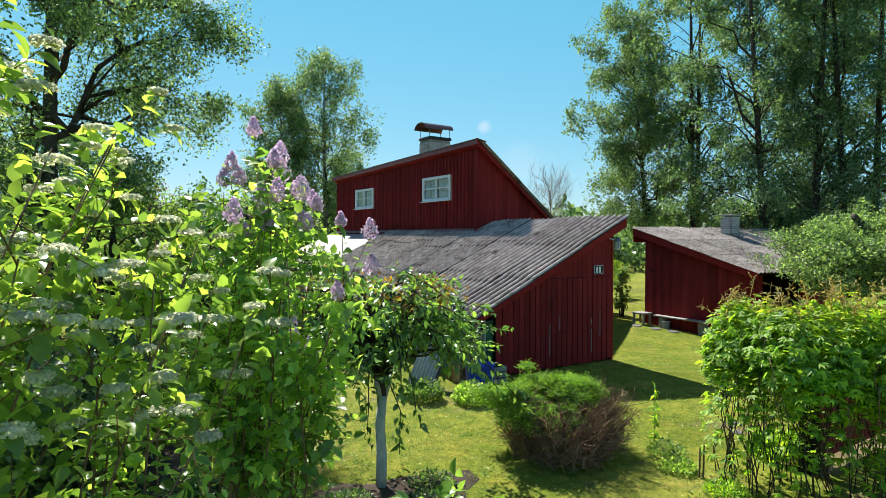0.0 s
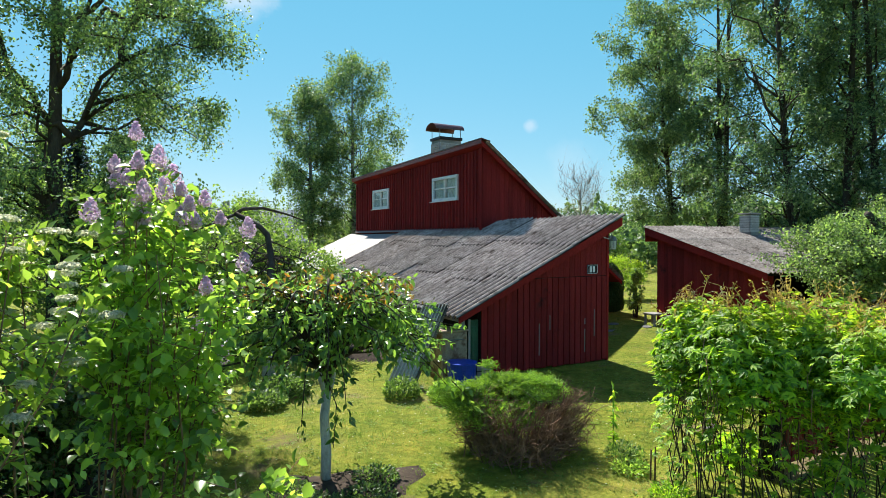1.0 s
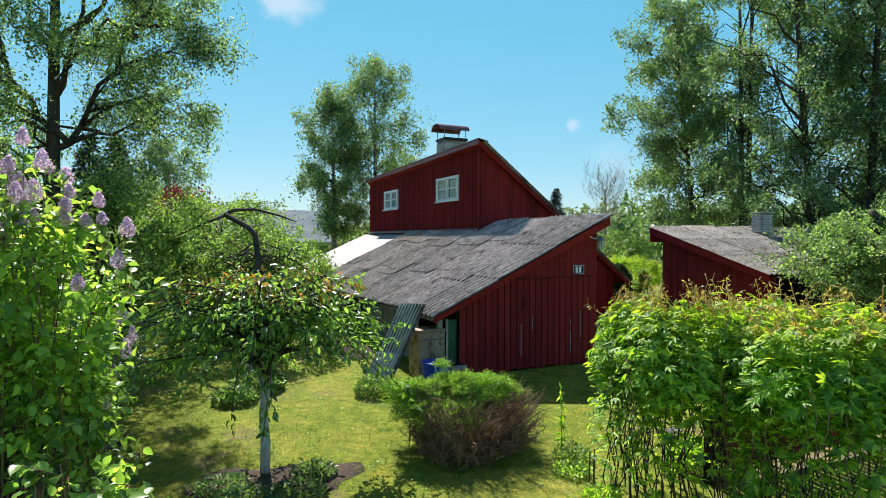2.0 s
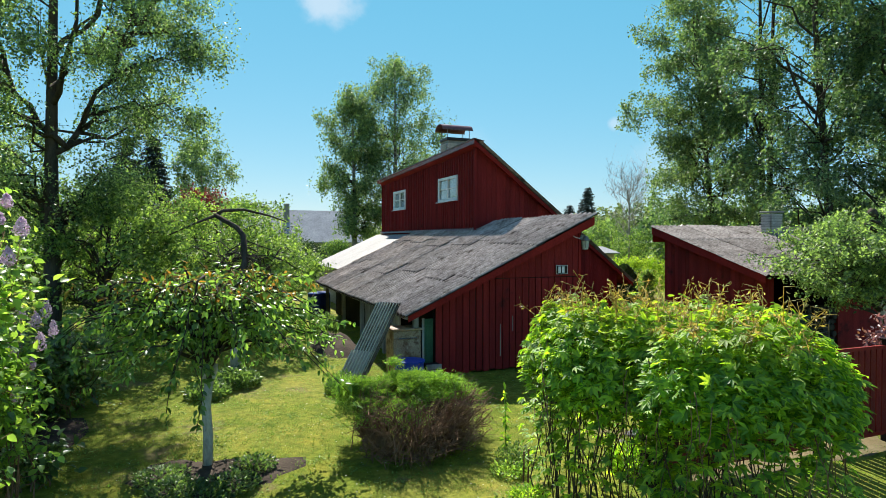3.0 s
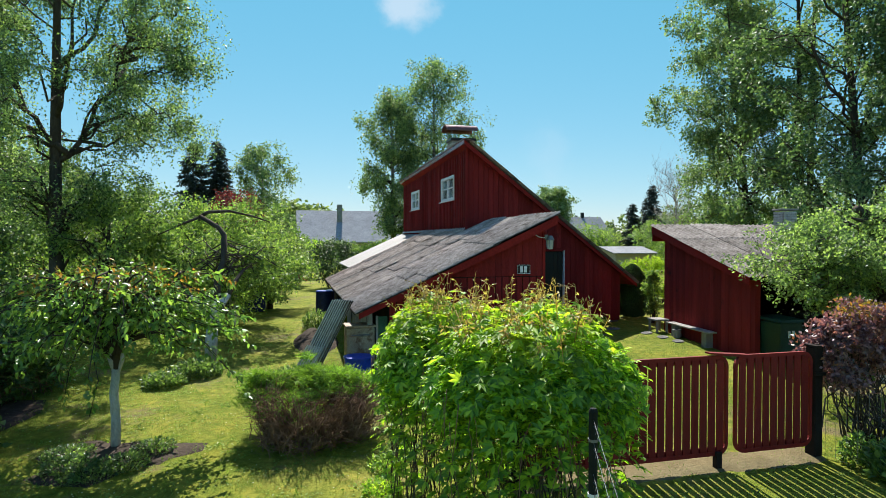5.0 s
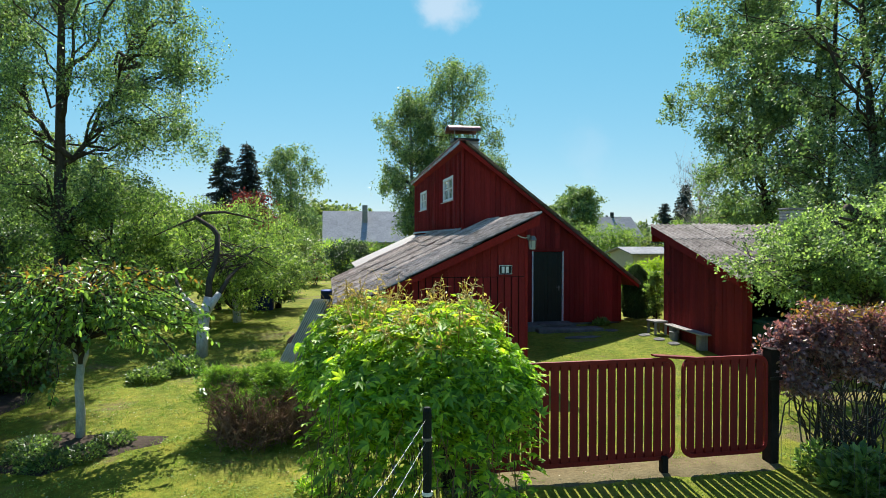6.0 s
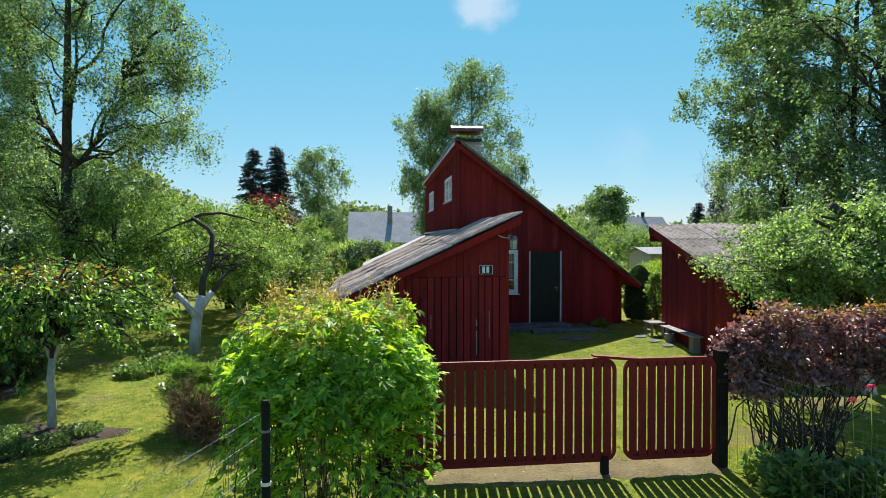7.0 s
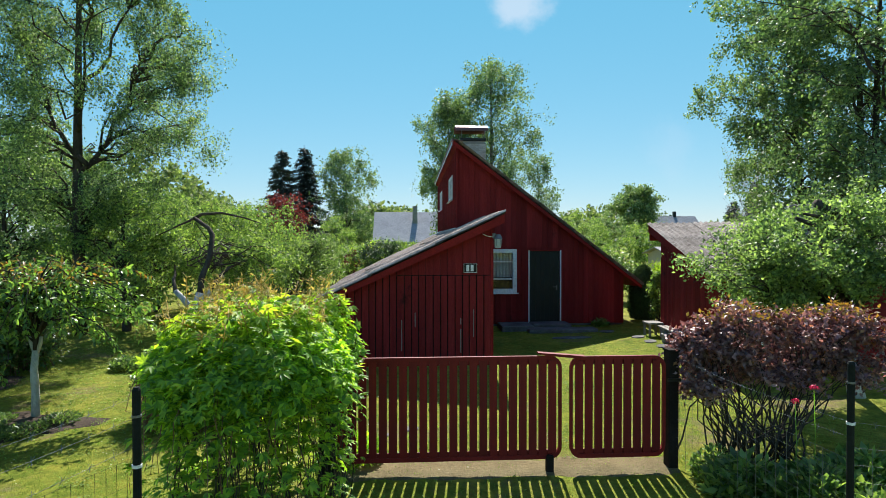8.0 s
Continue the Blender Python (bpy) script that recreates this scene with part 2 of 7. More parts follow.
L_vib = leafy("viburnum_leaf", (0.050, 0.118, 0.021), (0.112, 0.225, 0.036), (0.21, 0.36, 0.058), 0.50, 0.28)
L_lilac = leafy("lilac_leaf", (0.048, 0.122, 0.022), (0.105, 0.225, 0.036), (0.185, 0.34, 0.055), 0.55, 0.34)
L_cherry = leafy("cherry_leaf", (0.024, 0.056, 0.016), (0.046, 0.098, 0.024), (0.095, 0.16, 0.036), 0.45, 0.30, gain=(2.35, 2.15, 2.5), through_tint=(2.3, 2.3, 0.9))
L_bronze = leafy("bronze_young_leaf", (0.06, 0.065, 0.018), (0.12, 0.095, 0.022), (0.21, 0.12, 0.03), 0.45, 0.4, gain=(1.2, 1.1, 1.2))
L_creep = leafy("creeper_leaf", (0.040, 0.105, 0.012), (0.105, 0.215, 0.018), (0.235, 0.35, 0.028), 0.45, 0.55, gain=(1.58, 1.46, 1.7), through_tint=(2.45, 2.4, 0.9))
L_young = leafy("young_creeper_leaf", (0.078, 0.155, 0.012), (0.14, 0.24, 0.018), (0.215, 0.32, 0.028), 0.46, 0.6, gain=(1.56, 1.38, 1.7), through_tint=(2.3, 2.25, 0.9))
L_tip = leafy("creeper_tip", (0.15, 0.125, 0.04), (0.24, 0.185, 0.065), (0.32, 0.24, 0.10), 0.4, 0.5, gain=(1.3, 1.36, 1.4))
L_jun = leafy("juniper_needles", (0.062, 0.155, 0.020), (0.115, 0.255, 0.030), (0.18, 0.36, 0.048), 0.35, 0.6, gain=(1.25, 1.1, 1.3))
L_apple = leafy("apple_leaf", (0.028, 0.072, 0.017), (0.060, 0.138, 0.029), (0.125, 0.235, 0.046), 0.46, 0.55)
L_spur = leafy("old_apple_leaf", (0.036, 0.076, 0.022), (0.075, 0.145, 0.040), (0.17, 0.28, 0.070), 0.44, 0.50, through_tint=(2.1, 2.25, 1.1))
L_orchard = leafy("orchard_leaf", (0.026, 0.066, 0.017), (0.048, 0.112, 0.028), (0.09, 0.18, 0.044), 0.42, 0.38)
L_birch = leafy("birch_leaf", (0.040, 0.086, 0.025), (0.084, 0.155, 0.040), (0.175, 0.265, 0.066), 0.32, 0.50, gain=(1.36, 1.25, 2.1), through_tint=(2.1, 2.1, 1.0))
L_dark = leafy("dark_tree_leaf", (0.030, 0.066, 0.024), (0.066, 0.124, 0.042), (0.15, 0.23, 0.072), 0.36, 0.50, gain=(1.28, 1.22, 1.8), through_tint=(1.9, 2.0, 0.9))
L_dark_birch = leafy("dark_birch_leaf", (0.026, 0.052, 0.020), (0.056, 0.104, 0.034), (0.17, 0.25, 0.075), 0.44, 0.45, gain=(1.5, 1.42, 1.95), through_tint=(1.9, 2.0, 0.9))
L_purple = leafy("purple_leaf", (0.070, 0.036, 0.042), (0.140, 0.074, 0.078), (0.26, 0.15, 0.13), 0.32, 0.40, tip=(0.32, 0.17, 0.06), gain=(1.25, 1.45, 1.6), through_tint=(2.0, 1.2, 1.0))
L_copper = leafy("copper_leaf", (0.050, 0.014, 0.015), (0.11, 0.024, 0.022), (0.20, 0.042, 0.032), 0.35, 0.45, gain=(1, 1, 1), through_tint=(2.0, 1.2, 1.0))
L_spruce = leafy("spruce_needles", (0.008, 0.018, 0.013), (0.014, 0.030, 0.020), (0.024, 0.045, 0.028), 0.15, 0.7)
L_thuja = leafy("thuja_leaf", (0.012, 0.034, 0.011), (0.020, 0.055, 0.016), (0.036, 0.085, 0.024), 0.2, 0.6)
L_wood = leafy("far_wood_leaf", (0.030, 0.065, 0.022), (0.055, 0.11, 0.035), (0.10, 0.17, 0.05), 0.4, 0.6)
L_grass = leafy("grass_blade", (0.075, 0.115, 0.016), (0.120, 0.165, 0.022), (0.16, 0.20, 0.035), 0.4, 0.7, gain=(1.25, 1.36, 1.8), through_tint=(1.9, 2.2, 1.0))
L_white = leafy("white_blossom", (0.42, 0.45, 0.30), (0.60, 0.60, 0.46), (0.76, 0.75, 0.62), 0.55, 0.7, gain=(1, 1, 1), through_tint=(1.28, 1.25, 1.15))
L_mauve = leafy("lilac_blossom", (0.58, 0.38, 0.57), (0.74, 0.54, 0.72), (0.86, 0.70, 0.84), 0.45, 0.7, gain=(1, 1, 1), through_tint=(1.1, 1.1, 1.1))
L_rose = leafy("red_rose_petal", (0.5, 0.01, 0.06), (0.6, 0.02, 0.09), (0.7, 0.04, 0.12), 0.3, 0.5, gain=(1, 1, 1), through_tint=(1.1, 1.1, 1.1))


# ---- mesh tools ----
class Geo:
    """Vertices and faces gathered for one mesh."""

    def __init__(self):
        self.v, self.f = [], []

    def box(self, lo, hi):
        k = len(self.v)
        (a, b, c), (d, e, f) = lo, hi
        self.v += [(a, b, c), (d, b, c), (d, e, c), (a, e, c), (a, b, f), (d, b, f), (d, e, f), (a, e, f)]
        self.f += [tuple(k + i for i in q) for q in ((3, 2, 1, 0), (4, 5, 6, 7), (0, 1, 5, 4), (1, 2, 6, 5), (2, 3, 7, 6), (3, 0, 4, 7))]
        return self

    def prism(self, outline, offset):
        """A flat outline, pushed along offset."""
        k, n = len(self.v), len(outline)
        o = Vector(offset)
        self.v += [tuple(p) for p in outline] + [tuple(Vector(p) + o) for p in outline]
        self.f += [tuple(range(k + n - 1, k - 1, -1)), tuple(range(k + n, k + 2 * n))]
        self.f += [(k + i, k + (i + 1) % n, k + n + (i + 1) % n, k + n + i) for i in range(n)]
        return self

    def tube(self, pts, r0, r1, sides=6):
        k, n = len(self.v), len(pts)
        pts = [Vector(p) for p in pts]
        side = None
        for i, p in enumerate(pts):
            d = (pts[min(i + 1, n - 1)] - pts[max(i - 1, 0)]).normalized()
            if side is None:
                side = d.orthogonal().normalized()
            side = (side - d * side.dot(d)).normalized()
            up = d.cross(side)
            r = r0 + (r1 - r0) * i / max(1, n - 1)
            for j in range(sides):
                a = 2 * math.pi * j / sides
                self.v.append(tuple(p + side * (r * math.cos(a)) + up * (r * math.sin(a))))
        for i in range(n - 1):
            for j in range(sides):
                a, b = k + i * sides + j, k + i * sides + (j + 1) % sides
                self.f.append((a, b, b + sides, a + sides))
        self.f += [tuple(k + j for j in reversed(range(sides))), tuple(k + (n - 1) * sides + j for j in range(sides))]
        return self

    def mesh(self, name, material, bevel=0.0, smooth=False):
        me = bpy.data.meshes.new(name)
        me.from_pydata(self.v, [], self.f)
        if bevel:
            bm = bmesh.new()
            bm.from_mesh(me)
            bmesh.ops.bevel(bm, geom=bm.edges[:], offset=bevel, segments=1, affect="EDGES", clamp_overlap=True)
            bm.to_mesh(me)
            bm.free()
        if smooth:
            me.polygons.foreach_set("use_smooth", [True] * len(me.polygons))
        me.materials.append(material)
        me.update()
        return me


def empty(name, x, y, z, label, category, group="", rz=0):
    ob = new(name)
    ob.matrix_world = pose(x, y, z, 0, 0, rz)
    return tagged(ob, label, category, group)


def part(name, geo, material, parent, label="", bevel=0.0, smooth=False):
    """One mesh object in world metres, kept in place under its parent."""
    me = geo if isinstance(geo, bpy.types.Mesh) else geo.mesh(name, material, bevel, smooth)
    ob = new(name, me)
    if parent:
        ob.parent = parent
        ob.matrix_parent_inverse = world_of(parent).inverted()
    return tagged(ob, label)


def world_of(ob):
    m = ob.matrix_basis.copy()
    while ob.parent:
        m = ob.parent.matrix_basis @ ob.matrix_parent_inverse @ m
        ob = ob.parent
    return m


def piece(name, me, parent, m):
    """A repeated piece on shared mesh data."""
    ob = new(name, me)
    ob.parent = parent
    ob.matrix_parent_inverse = world_of(parent).inverted()
    ob.matrix_basis = m
    return ob


def sz(x, y, z, a, b, c, rx=0, ry=0, rz=0):
    return pose(x, y, z, rx, ry, rz) @ Matrix.Diagonal((a, b, c, 1))


def ground_z(x, y):
    t = min(max(y, -4.0), 14.5)
    return 0.04 + 0.03 * (t - 3.5) + 0.02 * math.sin(x * 0.9 + 1.0) * math.sin(y * 0.7)


# ---- foliage tools ----
def unit(a):
    return a / np.maximum(np.linalg.norm(a, axis=1, keepdims=True), 1e-9)


def leaf_mesh(name, P, D, N, size, width, material, broad=False, bend=0.18):
    """Folded leaves at P along D, facing N. broad: six-sided blades, else diamonds."""
    n = len(P)
    D = unit(D)
    S = unit(np.cross(D, N))
    U = np.cross(S, D)
    L = np.broadcast_to(np.asarray(size, dtype=float), (n,))[:, None]
    W = L * width * 0.5
    if broad:
        V = np.stack([P, P + D * L * 0.28 + S * W * 0.9 + U * L * bend * 0.5, P + D * L * 0.62 + S * W * 0.8 + U * L * bend * 0.3, P + D * L - U * L * bend,
                      P + D * L * 0.62 - S * W * 0.8 + U * L * bend * 0.3, P + D * L * 0.28 - S * W * 0.9 + U * L * bend * 0.5, P + D * L * 0.45 - U * L * 0.02], axis=1)
        base = np.array([[0, 1, 6], [1, 2, 6], [2, 3, 6], [3, 4, 6], [4, 5, 6], [5, 0, 6]])
        k = 7
    else:
        V = np.stack([P, P + D * L * 0.45 + S * W + U * L * bend * 0.6, P + D * L, P + D * L * 0.45 - S * W + U * L * bend * 0.6], axis=1)
        base = np.array([[0, 1, 2], [0, 2, 3]])
        k = 4
    V = V.reshape(-1, 3)
    F = (base[None] + (np.arange(n) * k)[:, None, None]).reshape(-1, 3)
    me = bpy.data.meshes.new(name)
    me.vertices.add(len(V))
    me.vertices.foreach_set("co", V.astype(np.float32).ravel())
    me.loops.add(F.size)
    me.loops.foreach_set("vertex_index", F.astype(np.int32).ravel())
    me.polygons.add(len(F))
    me.polygons.foreach_set("loop_start", np.arange(0, F.size, 3, dtype=np.int32))
    me.update(calc_edges=True)
    me.materials.append(material)
    return me


def scatter(rng, n, centre, radii, shell=0.5):
    """Points in an ellipsoid, more of them near its skin."""
    d = unit(rng.normal(size=(n, 3)))
    r = rng.random(n) ** (1 / 3)
    r = shell * (0.72 + 0.28 * r) + (1 - shell) * r
    return np.asarray(centre) + d * r[:, None] * np.asarray(radii)


def lobes(rng, centre, radii, n, size):
    """An uneven crown: sub-centres in an ellipsoid, with their own radii."""
    C = scatter(rng, n, centre, np.asarray(radii) * 0.8, 0.55)
    return C, size * (0.6 + 0.8 * rng.random(n))


def cloud(rng, C, R, per, flat=0.8, k=7):
    """Leaf positions along short twigs that spread from sub-centres, and leaf directions."""
    m = max(1, per // k)
    n = len(C) * m
    T = unit(rng.normal(size=(n, 3)) + np.array([0, 0, 0.25])) * np.array([1, 1, flat])
    ln = np.repeat(R, m) * (0.6 + 0.7 * rng.random(n))
    t = 0.25 + 0.75 * (np.arange(k) + rng.random((n, k))) / k
    P = np.repeat(C, m, axis=0)[:, None, :] + T[:, None, :] * (ln[:, None] * t)[:, :, None] + rng.normal(size=(n, k, 3)) * 0.015
    d = T[:, None, :] * 0.6 + unit(rng.normal(size=(n * k, 3))).reshape(n, k, 3)
    return P.reshape(-1, 3), unit(d.reshape(-1, 3))


def facing(rng, d, up=0.9, mess=0.7):
    """Leaf directions and face normals: hanging outwards, faces to the sky."""
    n = len(d)
    D = unit(d * 0.7 + rng.normal(size=(n, 3)) * mess + np.array([0, 0, -0.25]))
    N = unit(d * 0.4 + rng.normal(size=(n, 3)) * mess + np.array([0, 0, up]))
    return D, N


def limb(geo, a, b, r0, r1, rng, sag=0.15, n=5, sides=6, wild=0.035):
    a, b = np.asarray(a, float), np.asarray(b, float)
    ln = np.linalg.norm(b - a)
    pts = []
    for i in range(n + 1):
        t = i / n
        p = a + (b - a) * t + np.array([0, 0, sag * ln * math.sin(math.pi * t)])
        if 0 < i < n:
            p = p + rng.normal(size=3) * ln * wild
        pts.append(p)
    geo.tube(pts, r0, r1, sides)
    return pts


# ---- ground ----
def build_ground():
    xs = np.concatenate([np.linspace(-600, -40, 8), np.linspace(-30, -6, 9), np.linspace(-5, 20, 126), np.linspace(22, 50, 12), np.linspace(70, 700, 8)])
    ys = np.concatenate([np.linspace(-300, -20, 7), np.linspace(-12, -5, 5), np.linspace(-4.6, 20, 124), np.linspace(22, 60, 16), np.linspace(80, 900, 9)])
    g = Geo()
    g.v = [(float(x), float(y), ground_z(x, y) + 0.015 * (noise.noise((x * 1.3, y * 1.3, 0)))) for y in ys for x in xs]
    w = len(xs)
    g.f = [(j * w + i, j * w + i + 1, (j + 1) * w + i + 1, (j + 1) * w + i) for j in range(len(ys) - 1) for i in range(w - 1)]
    m, n, l, b = mat("mown_lawn")
    t1 = tex(n, l, 0.35, 4, 0.6, kind="Object")
    r1 = ramp(n, [(0.3, (0.145, 0.170, 0.020)), (0.5, (0.205, 0.228, 0.029)), (0.72, (0.275, 0.262, 0.054))])
    l.new(t1.outputs["Fac"], r1.inputs[0])
    t2 = tex(n, l, 9.0, 5, 0.7)
    r2 = ramp(n, [(0.25, (0.40, 0.50, 0.4)), (0.75, (1.42, 1.35, 1.35))])
    l.new(t2.outputs["Fac"], r2.inputs[0])
    col = mixed(n, l, r1.outputs[0], r2.outputs[0], 1.0, "MULTIPLY")
    t5 = tex(n, l, 2.6, 5, 0.7)
    r5 = ramp(n, [(0.35, (0.66, 0.80, 0.62)), (0.52, (1.0, 1.0, 1.0)), (0.68, (1.30, 1.12, 1.15))])
    l.new(t5.outputs["Fac"], r5.inputs[0])
    col = mixed(n, l, col, r5.outputs[0], 1.0, "MULTIPLY")
    t3 = tex(n, l, 0.55, 6, 0.75)
    r3 = ramp(n, [(0.54, (0, 0, 0)), (0.64, (1, 1, 1))])
    l.new(t3.outputs["Fac"], r3.inputs[0])
    bare = mixed(n, l, (0.21, 0.15, 0.095), (0.14, 0.10, 0.06), t2.outputs["Fac"])
    col = mixed(n, l, col, bare, mixed(n, l, GREY, r3.outputs[0], 0.75))
    l.new(col, b.inputs["Base Color"])
    b.inputs["Roughness"].default_value = 0.95
    b.inputs["Specular IOR Level"].default_value = 0.1
    t4 = tex(n, l, 60.0, 3, 0.7)
    bumped(n, l, b, t4.outputs["Fac"], 0.9, 0.03)
    ob = new("ground", g.mesh("ground", m, smooth=True))
    tagged(ob, "mown garden lawn with bare worn patches", "lawn", kind="structure")


build_ground()


# ---- house ----
house = empty("house", 12.6, 18.0, 0.35, "dark red timber cottage with a steep half roof and corrugated lean-to", "house")
WX, GY = 10.22, 13.45            # west wall, south gable
EX = 15.08
LK = 0.4526                      # slope of the lean-to roof
RK = (5.60 - 1.53) / (15.61 - 10.22)


def lean_z(x):
    return 1.44 + LK * (x - 6.57)


def main_z(x, y=13.2):
    return 5.57 - 0.027 * (y - 13.2) - RK * (x - 10.22)


def board_x(parent, x0, x1, y, zlo, ztop, material, thick=0.022, name="board"):
    """An upright board in a wall that faces -y; ztop gives its slanted top."""
    a, b = ztop(x0), ztop(x1)
    o = [(x0, y, zlo), (x1, y, zlo), (x1, y, b), (x0, y, a)]
    return part(name, Geo().prism(o, (0, -thick, 0)), material, parent)


def house_walls():
    # west wall of the upper storey, with two window openings
    w = Geo()
    wins = ((14.74, 16.26, 4.10, 4.80), (19.78, 21.20, 4.06, 4.74))
    t = 0.16
    edges = [13.47, 14.74, 16.26, 19.78, 21.20, 23.08]
    for i in range(5):
        y0, y1 = edges[i], edges[i + 1]
        top = lambda y: main_z(WX, y) - 0.14
        if i in (1, 3):
            z0, z1 = wins[i // 2][2:]
            w.box((WX, y0, 2.2), (WX + t, y1, z0))
            w.prism([(WX, y0, z1), (WX, y1, z1), (WX, y1, top(y1)), (WX, y0, top(y0))], (t, 0, 0))
        else:
            w.prism([(WX, y0, 2.2), (WX, y1, 2.2), (WX, y1, top(y1)), (WX, y0, top(y0))], (t, 0, 0))
    wall = part("wall", w, M_red, house)
    rng = random.Random(3)
    y = 13.47
    while y < 23.0:
        y1 = min(y + 0.185, 23.08)
        for z0, z1 in board_spans(y, y1, wins):
            part("board", Geo().box((WX - 0.020 - rng.random() * 0.004, y + 0.004, z0), (WX - 0.001, y1 - 0.004, z1)), M_red, wall)
        for z0, z1 in board_spans(y - 0.025, y + 0.025, wins):
            part("batten", Geo().box((WX - 0.060, y - 0.028, z0), (WX - 0.025, y + 0.028, z1)), M_red, wall)
        y = y1
    part("corner_board", Geo().box((WX - 0.055, GY - 0.045, 2.9), (WX - 0.002, GY + 0.075, main_z(WX) - 0.12)), M_red, house, bevel=0.005)
    # south gable, with a door and a kitchen window
    g = Geo()
    gy, t = GY, 0.16
    cols = [WX, 11.13, 11.88, 12.29, 13.21, EX]
    for i in range(5):
        x0, x1 = cols[i], cols[i + 1]
        top = lambda x: main_z(x) - 0.10
        lo = 0.40
        if i == 1:
            g.box((x0, gy, lo), (x1, gy + t, 1.34))
            lo = 2.52
        if i == 3:
            lo = 2.52
        g.prism([(x0, gy, lo), (x1, gy, lo), (x1, gy, top(x1)), (x0, gy, top(x0))], (0, t, 0))
    gable = part("wall", g, M_red, house)
    x = WX + 0.02
    while x < EX - 0.02:
        x1 = min(x + 0.152, EX)
        top = lambda q: main_z(q) - 0.11
        holes = ((11.06, 11.95, 1.26, 2.60), (12.22, 13.28, 0.40, 2.60))
        spans = [(0.42, None)]
        for hx0, hx1, hz0, hz1 in holes:
            if x1 > hx0 and x < hx1:
                spans = ([(0.42, hz0)] if hz0 > 0.5 else []) + [(hz1, None)]
        for z0, z1 in spans:
            f = top if z1 is None else (lambda q, z=z1: z)
            board_x(gable, x + 0.003, x1 - 0.003, gy - 0.001, z0, f, M_red, 0.018 + rng.random() * 0.006)
        x = x1
    # plain east and north walls
    part("wall", Geo().box((EX - 0.16, GY + 0.17, 0.2), (EX, 22.90, 1.75)), M_red, house)
    part("wall", Geo().prism([(WX, 22.92, 0.2), (EX, 22.92, 0.2), (EX, 22.92, main_z(EX, 23) - 0.1), (WX, 22.92, main_z(WX, 23) - 0.15)], (0, 0.16, 0)), M_red, house)
    part("plinth", Geo().box((WX + 0.02, GY + 0.03, 0.0), (EX - 0.03, 22.9, 0.40)), M_stone, house, "rough grey stone plinth")


def board_spans(y0, y1, wins):
    top = main_z(WX, y1) - 0.15
    for a, b, lo, hi in wins:
        if y1 > a - 0.06 and y0 < b + 0.06:
            return [(2.5, lo - 0.05), (hi + 0.05, top)]
    return [(2.5, top)]


def window_w(y0, y1, z0, z1, halves):
    """A white casement in the west wall: frame, sill, mullion, glazing bars and panes."""
    # near-black sheet behind the panes stands in for the unlit room
    win = part("window", Geo().box((WX + 0.05, y0, z0), (WX + 0.06, y1, z1)), M_dark, house, "white painted casement window with glazing bars")
    x0, x1 = WX - 0.06, WX + 0.03
    f = 0.055
    for a, b in (((y0 - 0.03, z0 - 0.03), (y1 + 0.03, z0 + f)), ((y0 - 0.03, z1 - f), (y1 + 0.03, z1 + 0.03)), ((y0 - 0.03, z0 + f), (y0 + f, z1 - f)), ((y1 - f, z0 + f), (y1 + 0.03, z1 - f))):
        part("window_frame", Geo().box((x0, a[0], a[1]), (x1, b[0], b[1])), M_white, win, bevel=0.004)
    part("window_sill", Geo().box((WX - 0.12, y0 - 0.09, z0 - 0.055), (WX - 0.005, y1 + 0.09, z0 - 0.033)), M_white, win, bevel=0.004)
    ym = [y0 + f + (y1 - y0 - 2 * f) * i / halves for i in range(halves + 1)]
    zm = z0 + (z1 - z0) * 0.52
    for a in ym[1:-1]:
        part("mullion", Geo().box((x0 + 0.01, a - 0.032, z0 + f), (x1, a + 0.032, z1 - f)), M_white, win, bevel=0.003)
    part("glazing_bar", Geo().box((x0 + 0.03, y0 + f, zm - 0.018), (x1, y1 - f, zm + 0.018)), M_white, win)
    for a, b in zip(ym, ym[1:]):
        for c, d in ((z0 + f, zm), (zm, z1 - f)):
            pane = part("pane", Geo().box((WX - 0.01, a, c), (WX - 0.004, b, d)), M_clear, win)
            pane.visible_shadow = False
    # net curtains, gathered and parted; their pale blue also paints the sky's reflection
    for a, b in ((y0 + f, y0 + (y1 - y0) * 0.46), (y0 + (y1 - y0) * 0.52, y1 - f)):
        c = Geo()
        n = 20
        for i in range(n + 1):
            yy = a + (b - a) * i / n
            xx = WX + 0.035 + 0.008 * math.sin(i * 1.9)
            c.v += [(xx, yy, z0 + f), (xx, yy, z1 - f)]
        c.f = [(2 * i, 2 * i + 2, 2 * i + 3, 2 * i + 1) for i in range(n)]
        part("curtain", c, M_net, win, "pale gathered net curtain, also standing in for reflected sky")


